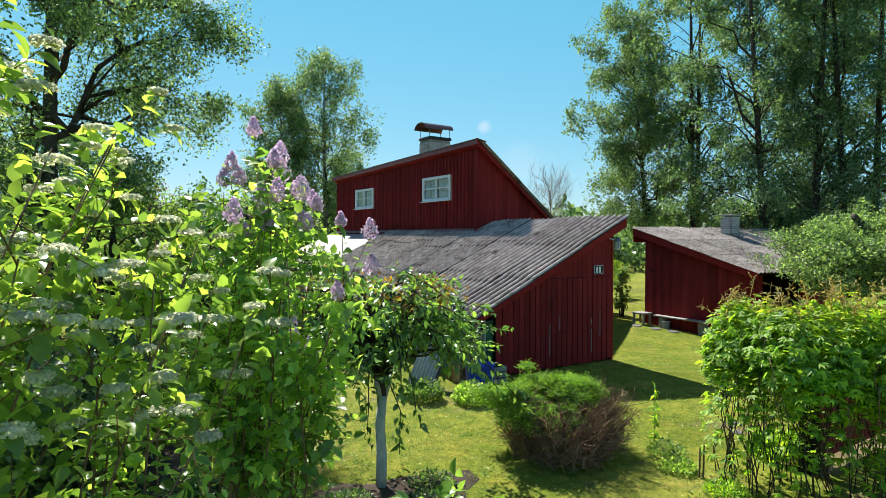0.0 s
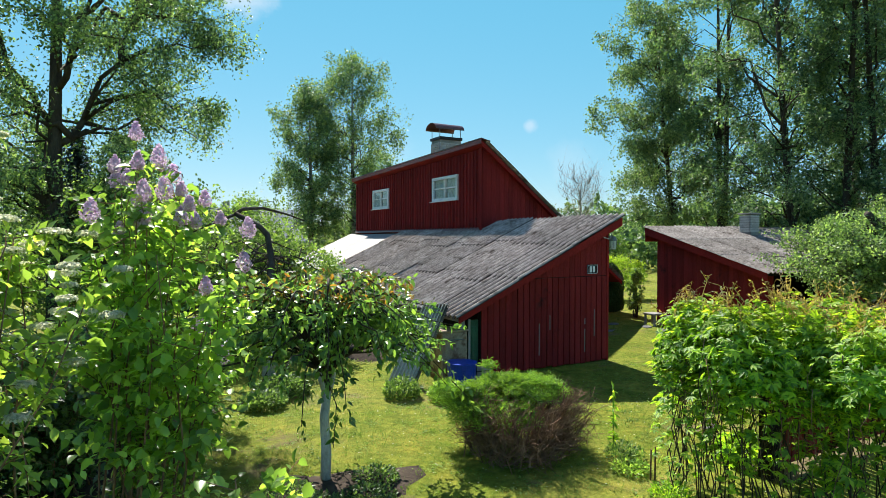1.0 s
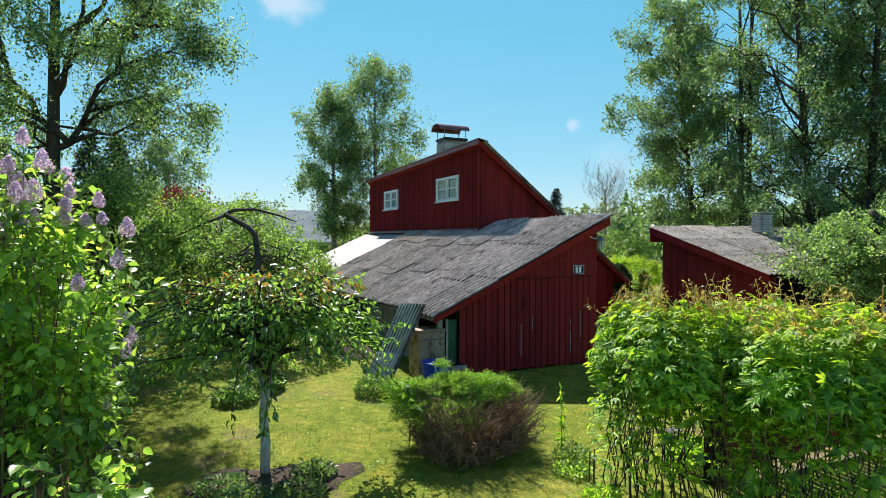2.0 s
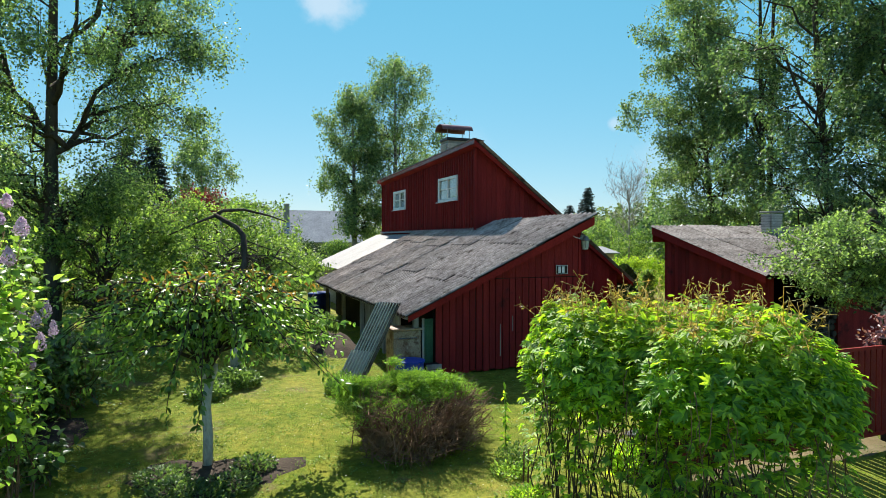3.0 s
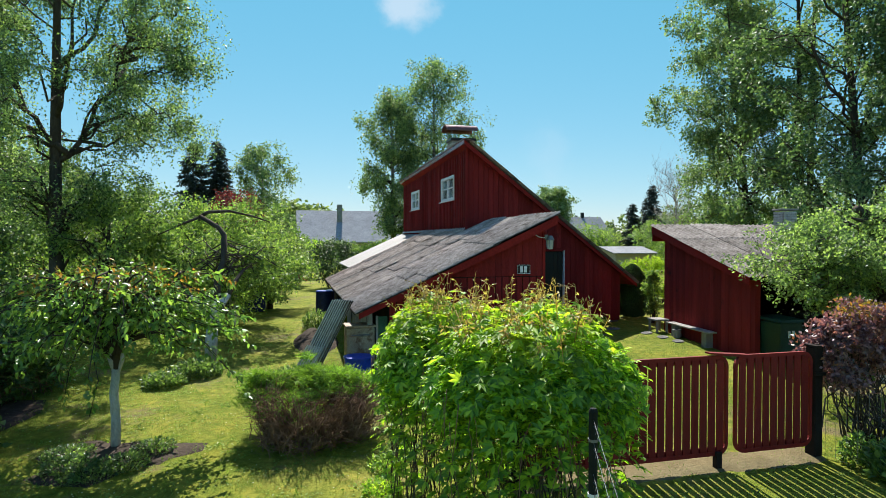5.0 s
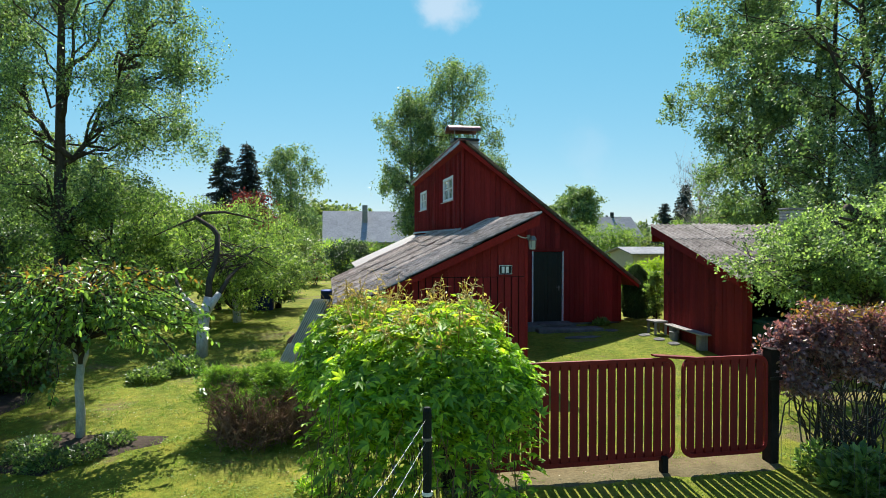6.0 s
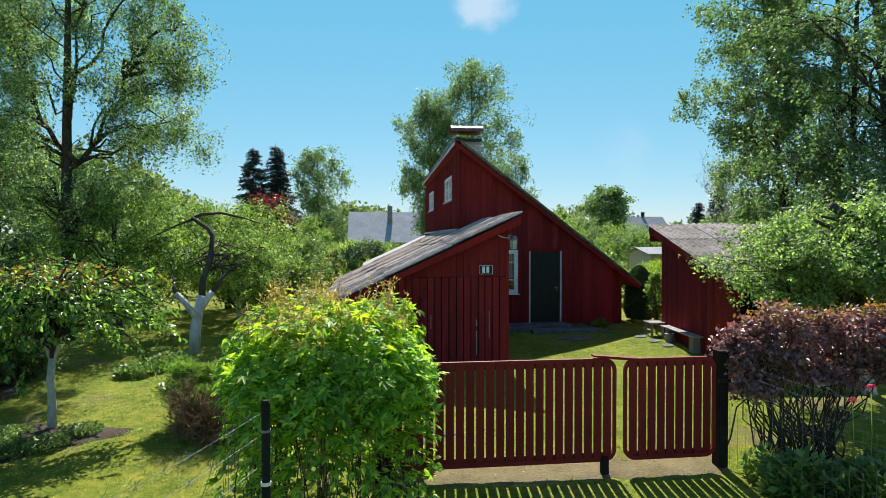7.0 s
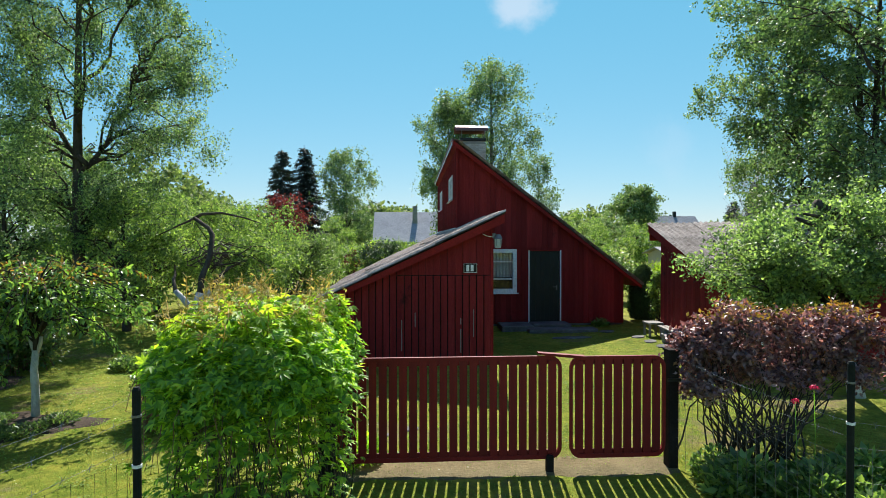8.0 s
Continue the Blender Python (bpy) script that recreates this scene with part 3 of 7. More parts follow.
def kitchen_window():
    x0, x1, z0, z1, y = 11.13, 11.88, 1.34, 2.52, GY
    # the kitchen's darkness, painted on a backing sheet
    win = part("window", Geo().box((x0, y + 0.12, z0), (x1, y + 0.13, z1)), M_dark, house, "white framed kitchen window with a pale curtain")
    f = 0.075
    for a, b in (((x0 - 0.04, z0 - 0.04), (x1 + 0.04, z0 + f)), ((x0 - 0.04, z1 - f), (x1 + 0.04, z1 + 0.04)), ((x0 - 0.04, z0 + f), (x0 + f, z1 - f)), ((x1 - f, z0 + f), (x1 + 0.04, z1 - f))):
        part("window_frame", Geo().box((a[0], y - 0.06, a[1]), (b[0], y + 0.05, b[1])), M_white, win, bevel=0.005)
    part("window_sill", Geo().box((x0 - 0.08, y - 0.11, z0 - 0.07), (x1 + 0.08, y - 0.01, z0 - 0.042)), M_white, win)
    for zb in (z0 + 0.36, z0 + 0.86):
        part("glazing_bar", Geo().box((x0 + f, y - 0.03, zb - 0.02), (x1 - f, y + 0.03, zb + 0.02)), M_white, win)
    pane = part("pane", Geo().box((x0 + f, y - 0.006, z0 + f), (x1 - f, y, z1 - f)), M_clear, win)
    pane.visible_shadow = False
    c = Geo()
    n = 24
    for i in range(n):
        a, b = x0 + f + (x1 - x0 - 2 * f) * i / n, x0 + f + (x1 - x0 - 2 * f) * (i + 1) / n
        ya, yb = y + 0.07 + 0.02 * math.sin(i * 1.7), y + 0.07 + 0.02 * math.sin((i + 1) * 1.7)
        k = len(c.v)
        c.v += [(a, ya, z0 + 0.4), (b, yb, z0 + 0.4), (b, yb, z1 - f), (a, ya, z1 - f)]
        c.f.append((k, k + 1, k + 2, k + 3))
    part("curtain", c, M_curtain, win)


def front_door():
    x0, x1, z0, z1, y = 12.29, 13.21, 0.45, 2.52, GY
    door = part("door", Geo().box((x0 + 0.03, y + 0.02, z0), (x1 - 0.03, y + 0.07, z1 - 0.02)), M_door, house, "closed dark green door with white edge strips", bevel=0.004)
    for i in range(6):
        a = x0 + 0.06 + i * (x1 - x0 - 0.12) / 6
        part("board", Geo().box((a + 0.004, y + 0.006, z0 + 0.02), (a + (x1 - x0 - 0.12) / 6 - 0.004, y + 0.019, z1 - 0.05)), M_door, door)
    for a in (x0 - 0.025, x1 - 0.015):
        part("door_trim", Geo().box((a, y - 0.05, z0 - 0.02), (a + 0.028, y + 0.03, z1 + 0.01)), M_white, door, "white painted door trim")
    part("door_trim", Geo().box((x0 - 0.025, y - 0.045, z1 - 0.01), (x1 + 0.025, y + 0.03, z1 + 0.02)), M_red_plain, door)
    h = Geo().tube([(x1 - 0.11, y + 0.015, 1.46), (x1 - 0.11, y - 0.05, 1.46), (x1 - 0.22, y - 0.055, 1.465)], 0.011, 0.010, 8)
    part("door_handle", h, M_steel, door, "small steel lever handle")
    part("lock_plate", Geo().box((x1 - 0.13, y + 0.001, 1.36), (x1 - 0.09, y + 0.018, 1.50)), M_steel, door)


def main_roof():
    roof = part("roof", Geo().prism([(WX - 0.14, 13.32, main_z(WX - 0.14) - 0.10), (15.52, 13.32, main_z(15.52) - 0.10), (15.52, 13.32, main_z(15.52) - 0.03), (WX - 0.14, 13.32, main_z(WX - 0.14) - 0.03)], (0, 9.85, -0.266)), M_red_plain, house, "steep single pitch of grey corrugated sheets")
    cols, rows = 9, 4
    for c in range(cols):
        for r in range(rows):
            x0 = WX + 0.02 + r * (15.61 - WX - 0.02) / rows
            x1 = x0 + (15.61 - WX - 0.02) / rows + (0.08 if r < rows - 1 else 0)
            y0 = 13.2 + c * 10.05 / cols
            corrugated(roof, x0, x1, y0, y0 + 10.05 / cols + 0.06, lambda x, y: main_z(x, y), 0.010 * (rows - r))
    o = [(WX - 0.17, 13.235, main_z(WX - 0.17) - 0.03), (15.55, 13.235, main_z(15.55) - 0.03), (15.55, 13.235, main_z(15.55) - 0.13), (WX - 0.17, 13.235, main_z(WX - 0.17) - 0.17)]
    part("bargeboard", Geo().prism(o, (0, 0.03, 0)), M_red_plain, roof)
    o = [(WX - 0.175, 13.22, main_z(WX) - 0.03), (WX - 0.175, 23.2, main_z(WX, 23.2) - 0.03), (WX - 0.175, 23.2, main_z(WX, 23.2) + 0.10), (WX - 0.175, 13.22, main_z(WX) + 0.10)]
    part("ridge_board", Geo().prism(o, (0.028, 0, 0)), M_gloss_red, roof, "red painted board along the roof's upper edge")
    o = [(WX - 0.20, 13.17, main_z(WX) + 0.102), (WX - 0.20, 23.3, main_z(WX, 23.3) + 0.102), (WX + 0.12, 23.3, main_z(WX + 0.1, 23.3) + 0.115), (WX + 0.12, 13.17, main_z(WX + 0.1) + 0.115)]
    part("ridge_cap", Geo().prism(o, (0, 0, 0.02)), M_ridge, roof)


def corrugated(parent, x0, x1, y0, y1, height, lift, material=None, wave=0.15, amp=0.033, name="sheet", tilt=0.0):
    """A corrugated sheet whose waves run down the slope in x, on the surface height(x, y)."""
    n = max(6, int(round((y1 - y0) / wave * 8)))
    g = Geo()
    for i in range(n + 1):
        y = y0 + (y1 - y0) * i / n
        wv = amp * math.cos(2 * math.pi * y / wave) + amp
        for x, up in ((x0, 0.0), (x1, tilt)):
            z = height(x, y) + wv + lift + up
            g.v += [(x, y, z), (x, y, z - 0.008)]
    for i in range(n):
        a = 4 * i
        b = a + 4
        g.f += [(a, a + 2, b + 2, b), (a + 1, b + 1, b + 3, a + 3), (a, b, b + 1, a + 1), (a + 2, a + 3, b + 3, b + 2)]
    g.f += [(0, 1, 3, 2), (4 * n, 4 * n + 2, 4 * n + 3, 4 * n + 1)]
    ob = part(name, g, material or M_eternit, parent)
    return ob


def lean_to():
    # weathered sheets in three courses
    o = [(6.72, 8.80, lean_z(6.72) - 0.09), (10.70, 8.80, lean_z(10.70) - 0.09), (10.70, 8.80, lean_z(10.70) - 0.02), (6.72, 8.80, lean_z(6.72) - 0.02)]
    roof = part("roof", Geo().prism(o, (0, 4.6, 0)).prism([(6.72, 13.45, lean_z(6.72) - 0.09), (WX - 0.03, 13.45, lean_z(WX - 0.03) - 0.09), (WX - 0.03, 13.45, lean_z(WX - 0.03) - 0.02), (6.72, 13.45, lean_z(6.72) - 0.02)], (0, 4.6, 0)), M_dark, house, "low corrugated fibre cement roof, grey and stained with lichen")
    rng = random.Random(5)
    step = [0.05, -0.16, 0.22, -0.05, 0.30, -0.24, 0.12, -0.18, 0.25, 0.0]
    cuts = [8.62, 9.68, 10.75, 11.80, 12.86, 13.47, 14.5, 15.55, 16.6, 17.6, 18.4]
    for c in range(10):
        far = 10.79 if c < 5 else WX - 0.05
        xs = [6.52, 7.95 + step[c], 9.42 + 0.7 * step[-c], far]
        for r in range(3):
            j = rng.uniform(-0.04, 0.04)
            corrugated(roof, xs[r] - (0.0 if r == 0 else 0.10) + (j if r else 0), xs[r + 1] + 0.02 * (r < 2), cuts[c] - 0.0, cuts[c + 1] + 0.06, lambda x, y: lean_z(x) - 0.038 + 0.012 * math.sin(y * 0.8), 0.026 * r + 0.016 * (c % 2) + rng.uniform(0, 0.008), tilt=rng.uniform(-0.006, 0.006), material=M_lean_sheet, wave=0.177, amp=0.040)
    # the newer pale part of the roof behind
    t = Geo().prism([(7.42, 18.42, lean_z(7.42) - 0.03), (WX - 0.03, 18.42, lean_z(WX - 0.03) - 0.03), (WX - 0.03, 18.42, lean_z(WX - 0.03) + 0.0), (7.42, 18.42, lean_z(7.42) + 0.0)], (0, 5.3, 0))
    part("roof", t, M_tin, house, "pale cream sheet metal roof of the rear lean-to")
    part("wall", Geo().prism([(7.75, 18.45, 0.3), (WX - 0.02, 18.45, 0.3), (WX - 0.02, 18.45, lean_z(WX) - 0.06), (7.75, 18.45, lean_z(7.75) - 0.06)], (0, 5.0, 0)), M_grey_wood, house)
    part("flashing", Geo().prism([(WX - 0.12, 13.47, lean_z(WX - 0.12) + 0.075), (WX - 0.03, 13.47, lean_z(WX) + 0.075), (WX - 0.03, 13.47, lean_z(WX) + 0.12), (WX - 0.12, 13.47, lean_z(WX - 0.12) + 0.08)], (0, 9.6, 0)), M_ridge, house)
    # verge board under the front edge
    o = [(6.60, 8.665, lean_z(6.60) - 0.03), (10.76, 8.665, lean_z(10.76) + 0.015), (10.76, 8.665, lean_z(10.76) - 0.16), (6.60, 8.665, lean_z(6.60) - 0.14)]
    part("bargeboard", Geo().prism(o, (0, 0.03, 0)), M_red_plain, house)
    for y in (9.5, 10.8, 12.1, 13.3):
        part("rafter", Geo().prism([(10.4, y, lean_z(10.4) - 0.22), (10.74, y, lean_z(10.74) - 0.22), (10.74, y, lean_z(10.74) - 0.10), (10.4, y, lean_z(10.4) - 0.10)], (0, 0.06, 0)), M_red_plain, house)
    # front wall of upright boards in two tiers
    # backing painted near black, as the unlit inside seen between boards
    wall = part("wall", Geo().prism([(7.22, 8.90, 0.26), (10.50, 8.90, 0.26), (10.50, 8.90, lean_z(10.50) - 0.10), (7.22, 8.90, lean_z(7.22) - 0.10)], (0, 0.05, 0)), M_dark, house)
    x = 7.22
    while x < 10.5:
        w = rng.uniform(0.135, 0.165)
        x1 = min(x + w, 10.54)
        top = lambda q: lean_z(q) - 0.10
        gap = rng.uniform(0.006, 0.014)
        lo = 0.24 + rng.uniform(-0.02, 0.02)
        if top(x) > 2.2:
            board_x(wall, x + gap, x1 - gap, 8.897, lo, lambda q: 2.07, M_red, rng.uniform(0.02, 0.03))
            board_x(wall, x + 0.003, x1 - 0.003, 8.897, 2.085, top, M_red, 0.016)
        else:
            board_x(wall, x + gap, x1 - gap, 8.897, lo, top, M_red, rng.uniform(0.02, 0.03))
        x = x1
    # pale strips stand in for daylight shining through the board gaps
    for a, z0, z1 in ((10.13, 0.78, 1.36), (9.86, 0.45, 0.95), (9.86, 1.05, 1.18), (8.62, 0.5, 1.15), (8.90, 1.0, 1.3)):
        part("sliver", Geo().box((a, 8.862, z0), (a + 0.016, 8.868, z1)), M_grey_wood, wall, "pale strip painting daylight through a board gap")
    part("corner_board", Geo().box((10.50, 8.86, 0.22), (10.56, 8.99, lean_z(10.5) - 0.08)), M_red_plain, house, bevel=0.004)
    part("wall", Geo().box((10.46, 8.99, 0.2), (10.53, GY - 0.02, 3.02)), M_red, house)
    y = 9.0
    while y < GY - 0.1:
        part("board", Geo().box((10.531, y + 0.004, 0.22), (10.552, y + 0.150, 3.05)), M_red, house)
        y += 0.156
    # open bay and posts along the low side
    for y in (9.0, 11.1, 13.2, 15.4, 17.9):
        part("post", Geo().box((6.80, y - 0.05, 0.1), (6.90, y + 0.05, lean_z(6.8) - 0.08)), M_grey_wood, house, "weathered grey timber post", bevel=0.006)
    part("beam", Geo().box((6.80, 8.85, lean_z(6.8) - 0.13), (6.90, 18.1, lean_z(6.8) - 0.06)), M_grey_wood, house)
    part("fascia", Geo().box((6.60, 8.75, lean_z(6.6) - 0.11), (6.63, 18.3, lean_z(6.6) - 0.02)), M_grey_wood, house)
    y = 10.2
    while y < 13.2:
        part("board", Geo().box((6.92, y, 0.25), (6.94, y + 0.155, 1.40)), M_grey_wood, house)
        y += 0.19
    # shade inside the open bay, painted as a dark wall
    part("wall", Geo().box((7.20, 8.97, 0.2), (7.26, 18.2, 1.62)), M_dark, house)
    # number plate: a black plate with pale bars in place of figures
    plate = part("number_plate", Geo().box((9.925, 8.852, 2.13), (10.215, 8.868, 2.33)), M_black, house, "black enamel plate with a pale rim", bevel=0.003)
    for lo, hi in (((9.93, 2.137), (10.21, 2.144)), ((9.93, 2.316), (10.21, 2.323)), ((9.93, 2.144), (9.937, 2.316)), ((10.203, 2.144), (10.21, 2.316))):
        part("rim", Geo().box((lo[0], 8.848, lo[1]), (hi[0], 8.851, hi[1])), M_white, plate)
    for a in (9.985, 10.075):
        part("bar", Geo().box((a, 8.846, 2.165), (a + 0.06, 8.851, 2.295)), M_white, plate)
    # outside lamp on a bracket at the corner
    lamp = part("wall_lamp", Geo().box((10.535, 8.82, 2.86), (10.60, 8.88, 2.96)), M_steel, house, "small bulkhead lamp with a glass jar, on a cable")
    part("glass_jar", Geo().tube([(10.65, 8.84, 2.84), (10.65, 8.84, 2.80), (10.65, 8.84, 2.70), (10.65, 8.84, 2.655)], 0.078, 0.062, 14), M_curtain, lamp, "ribbed pale glass jar")
    for k in range(6):
        a = math.pi * k / 3
        part("guard_wire", Geo().tube([(10.65 + 0.084 * math.cos(a), 8.84 + 0.084 * math.sin(a), 2.85), (10.65 + 0.080 * math.cos(a), 8.84 + 0.080 * math.sin(a), 2.70), (10.65, 8.84, 2.64)], 0.005, 0.005, 4), M_steel, lamp)
    part("lamp_cap", Geo().tube([(10.65, 8.84, 2.94), (10.65, 8.84, 2.90), (10.65, 8.84, 2.845)], 0.05, 0.098, 14), M_steel, lamp)
    part("cable", Geo().tube([(10.60, 8.84, 2.92), (10.50, 8.83, 2.89), (10.40, 8.83, 2.91), (10.33, 8.84, 2.95)], 0.008, 0.008, 5), M_white, lamp)


def chimney():
    ch = part("chimney", Geo().box((10.62, 16.55, 4.8), (11.42, 17.15, 6.18)), M_mortar, house, "pale silicate brick chimney with a curved sheet cowl")
    me = Geo().box((-0.5, -0.5, -0.5), (0.5, 0.5, 0.5)).mesh("brick", M_brick)
    z, row = 5.05, 0
    while z < 6.12:
        off = 0.125 if row % 2 else 0.0
        for i in range(5):
            a, b = max(10.60, 10.60 + i * 0.25 - off), min(11.44, 10.60 + (i + 1) * 0.25 - off - 0.012)
            if b - a > 0.05:
                for y in (16.56, 17.14):
                    piece("brick", me, ch, sz((a + b) / 2, y, z, b - a, 0.06, 0.066))
        for i in range(4):
            a, b = max(16.60, 16.60 + i * 0.25 - off), min(17.10, 16.60 + (i + 1) * 0.25 - off - 0.012)
            if b - a > 0.05:
                for x in (10.61, 11.43):
                    piece("brick", me, ch, sz(x, (a + b) / 2, z, 0.06, b - a, 0.066))
        z += 0.077
        row += 1
    part("coping", Geo().box((10.58, 16.50, 6.19), (11.46, 17.20, 6.28)), M_black, ch, bevel=0.01)
    for x, y in ((10.62, 16.58), (11.42, 16.58), (10.62, 17.12), (11.42, 17.12)):
        part("cowl_leg", Geo().tube([(x, y, 6.27), (x, y, 6.56)], 0.012, 0.012, 6), M_steel, ch)
    c = Geo()
    n = 12
    for i in range(n + 1):
        a = math.pi * i / n
        for x in (10.42, 11.52):
            for r in (0.0, -0.012):
                c.v.append((x, 16.85 - (0.36 + r) * math.cos(a), 6.53 + (0.22 + r) * math.sin(a)))
    for i in range(n):
        k = 4 * i
        c.f += [(k, k + 4, k + 6, k + 2), (k + 1, k + 3, k + 7, k + 5), (k, k + 1, k + 5, k + 4), (k + 2, k + 6, k + 7, k + 3)]
    c.f += [(0, 2, 3, 1), (4 * n, 4 * n + 1, 4 * n + 3, 4 * n + 2)]
    part("cowl", c, M_ridge, ch, "curved brown sheet metal cowl")


house_walls()
window_w(14.74, 16.26, 4.10, 4.80, 2)
window_w(19.78, 21.20, 4.06, 4.74, 2)
kitchen_window()
front_door()
main_roof()
lean_to()
chimney()


# ---- shed ----
def build_shed():
    shed = empty("shed", 18.0, 10.0, 0.25, "dark red timber shed with a low grey corrugated roof", "shed")
    def roof_z(y):
        return 3.22 - (3.22 - 2.06) * (12.0 - y) / 4.1
    x0, x1 = 15.21, 21.5
    wall = part("wall", Geo().prism([(x0, 8.02, 0.15), (x0, 11.75, 0.15), (x0, 11.75, roof_z(11.75) - 0.1), (x0, 8.02, roof_z(8.02) - 0.1)], (0.10, 0, 0)), M_red, shed)
    rng = random.Random(8)
    y = 8.02
    while y < 11.7:
        y1 = min(y + 0.15, 11.75)
        o = [(x0 - 0.002, y + 0.003, 0.2), (x0 - 0.002, y1 - 0.003, 0.2), (x0 - 0.002, y1 - 0.003, roof_z(y1) - 0.11), (x0 - 0.002, y + 0.003, roof_z(y) - 0.11)]
        part("board", Geo().prism(o, (-0.018 - rng.random() * 0.006, 0, 0)), M_red, wall)
        y = y1
    part("wall", Geo().box((x0 + 0.1, 11.65, 0.15), (x1, 11.75, 3.02)), M_red, shed)
    part("wall", Geo().box((17.6, 8.3, 0.15), (x1, 8.4, 2.0)), M_red, shed)
    # painted dark for the shade deep under the shed roof
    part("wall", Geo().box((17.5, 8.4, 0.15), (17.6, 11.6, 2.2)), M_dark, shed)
    part("wall", Geo().prism([(x1, 8.3, 0.15), (x1, 11.75, 0.15), (x1, 11.75, 3.0), (x1, 8.3, 2.0)], (0.1, 0, 0)), M_red, shed)
    o = [(15.0, 7.95, roof_z(7.95) - 0.09), (15.0, 12.0, roof_z(12.0) - 0.09), (15.0, 12.0, roof_z(12.0) - 0.02), (15.0, 7.95, roof_z(7.95) - 0.02)]
    roof = part("roof", Geo().prism(o, (6.9, 0, 0)), M_dark, shed, "low corrugated roof, grey with moss")
    o = [(14.95, 7.92, roof_z(7.92) - 0.19), (14.95, 12.03, roof_z(12.03) - 0.21), (14.95, 12.03, roof_z(12.03) - 0.0), (14.95, 7.92, roof_z(7.92) - 0.0)]
    part("bargeboard", Geo().prism(o, (0.03, 0, 0)), M_red_plain, roof)
    part("fascia", Geo().box((14.98, 12.01, roof_z(12) - 0.42), (21.9, 12.04, roof_z(12) - 0.0)), M_red_plain, roof)
    for y in (8.2, 10.0, 11.6):
        part("soffit_board", Geo().prism([(14.99, y, roof_z(y) - 0.16), (14.99, y + 0.1, roof_z(y) - 0.16), (14.99, y + 0.1, roof_z(y) - 0.1), (14.99, y, roof_z(y) - 0.1)], (0.42, 0, 0)), M_red_plain, roof)
    for c in range(6):
        for r in range(3):
            a, b = 7.86 + r * 1.4, 7.86 + (r + 1) * 1.4 + 0.1
            b = min(b, 12.06)
            xa = 14.92 + c * 1.17
            n = 46
            g = Geo()
            for i in range(n + 1):
                x = xa + 1.21 * i / n
                wv = 0.02 * math.cos(2 * math.pi * x / 0.15) + 0.02 + 0.012 * r + 0.020 * (c % 2)
                for yy in (a, b):
                    g.v += [(x, yy, roof_z(yy) + wv), (x, yy, roof_z(yy) + wv - 0.008)]
            for i in range(n):
                k = 4 * i
                g.f += [(k, k + 4, k + 6, k + 2), (k + 1, k + 3, k + 7, k + 5), (k, k + 1, k + 5, k + 4), (k + 2, k + 6, k + 7, k + 3)]
            part("sheet", g, M_eternit, roof)
    cx, cy = 18.52, 11.23
    ch = part("chimney", Geo().box((cx - 0.175, cy - 0.175, 2.6), (cx + 0.175, cy + 0.175, 3.62)), M_mortar, shed, "short pale brick chimney with a tin skirt")
    me = Geo().box((-0.5, -0.5, -0.5), (0.5, 0.5, 0.5)).mesh("brick", M_brick)
    for row in range(9):
        z = 2.98 + row * 0.077
        off = 0.125 if row % 2 else 0.0
        for i in range(3):
            a, b = max(-0.20, -0.20 + 0.25 * i - off), min(0.20, 0.05 + 0.25 * i - off - 0.012)
            if b - a > 0.04:
                for sgn in (-1, 1):
                    piece("brick", me, ch, sz(cx + (a + b) / 2, cy + sgn * 0.175, z, b - a, 0.05, 0.063))
                    piece("brick", me, ch, sz(cx + sgn * 0.175, cy + (a + b) / 2, z, 0.05, b - a, 0.063))
    part("coping", Geo().box((cx - 0.235, cy - 0.235, 3.66), (cx + 0.235, cy + 0.235, 3.71)), M_mortar, ch, bevel=0.01)
    for lo, hi in (((-0.23, -0.23), (0.23, -0.208)), ((-0.23, -0.208), (-0.208, 0.23)), ((0.208, -0.208), (0.23, 0.23))):
        part("flashing", Geo().box((cx + lo[0], cy + lo[1], 2.70), (cx + hi[0], cy + hi[1], 3.10)), M_steel, ch)
    turn = Matrix.Translation((15.23, 12.0, 0)) @ pose(0, 0, 0, 0, 0, -5.0) @ Matrix.Translation((-14.95, -12.0, 0))
    shed.matrix_basis = turn @ shed.matrix_basis


build_shed()


# ---- gate ----
def rounded(x0, x1, z0, z1, r, n=6):
    pts = []
    for cx, cz, a0 in ((x1 - r, z1 - r, 0), (x0 + r, z1 - r, 90), (x0 + r, z0 + r, 180), (x1 - r, z0 + r, 270)):
        for i in range(n + 1):
            a = radians(a0 + 90 * i / n)
            pts.append((cx + r * math.cos(a), cz + r * math.sin(a)))
    return pts


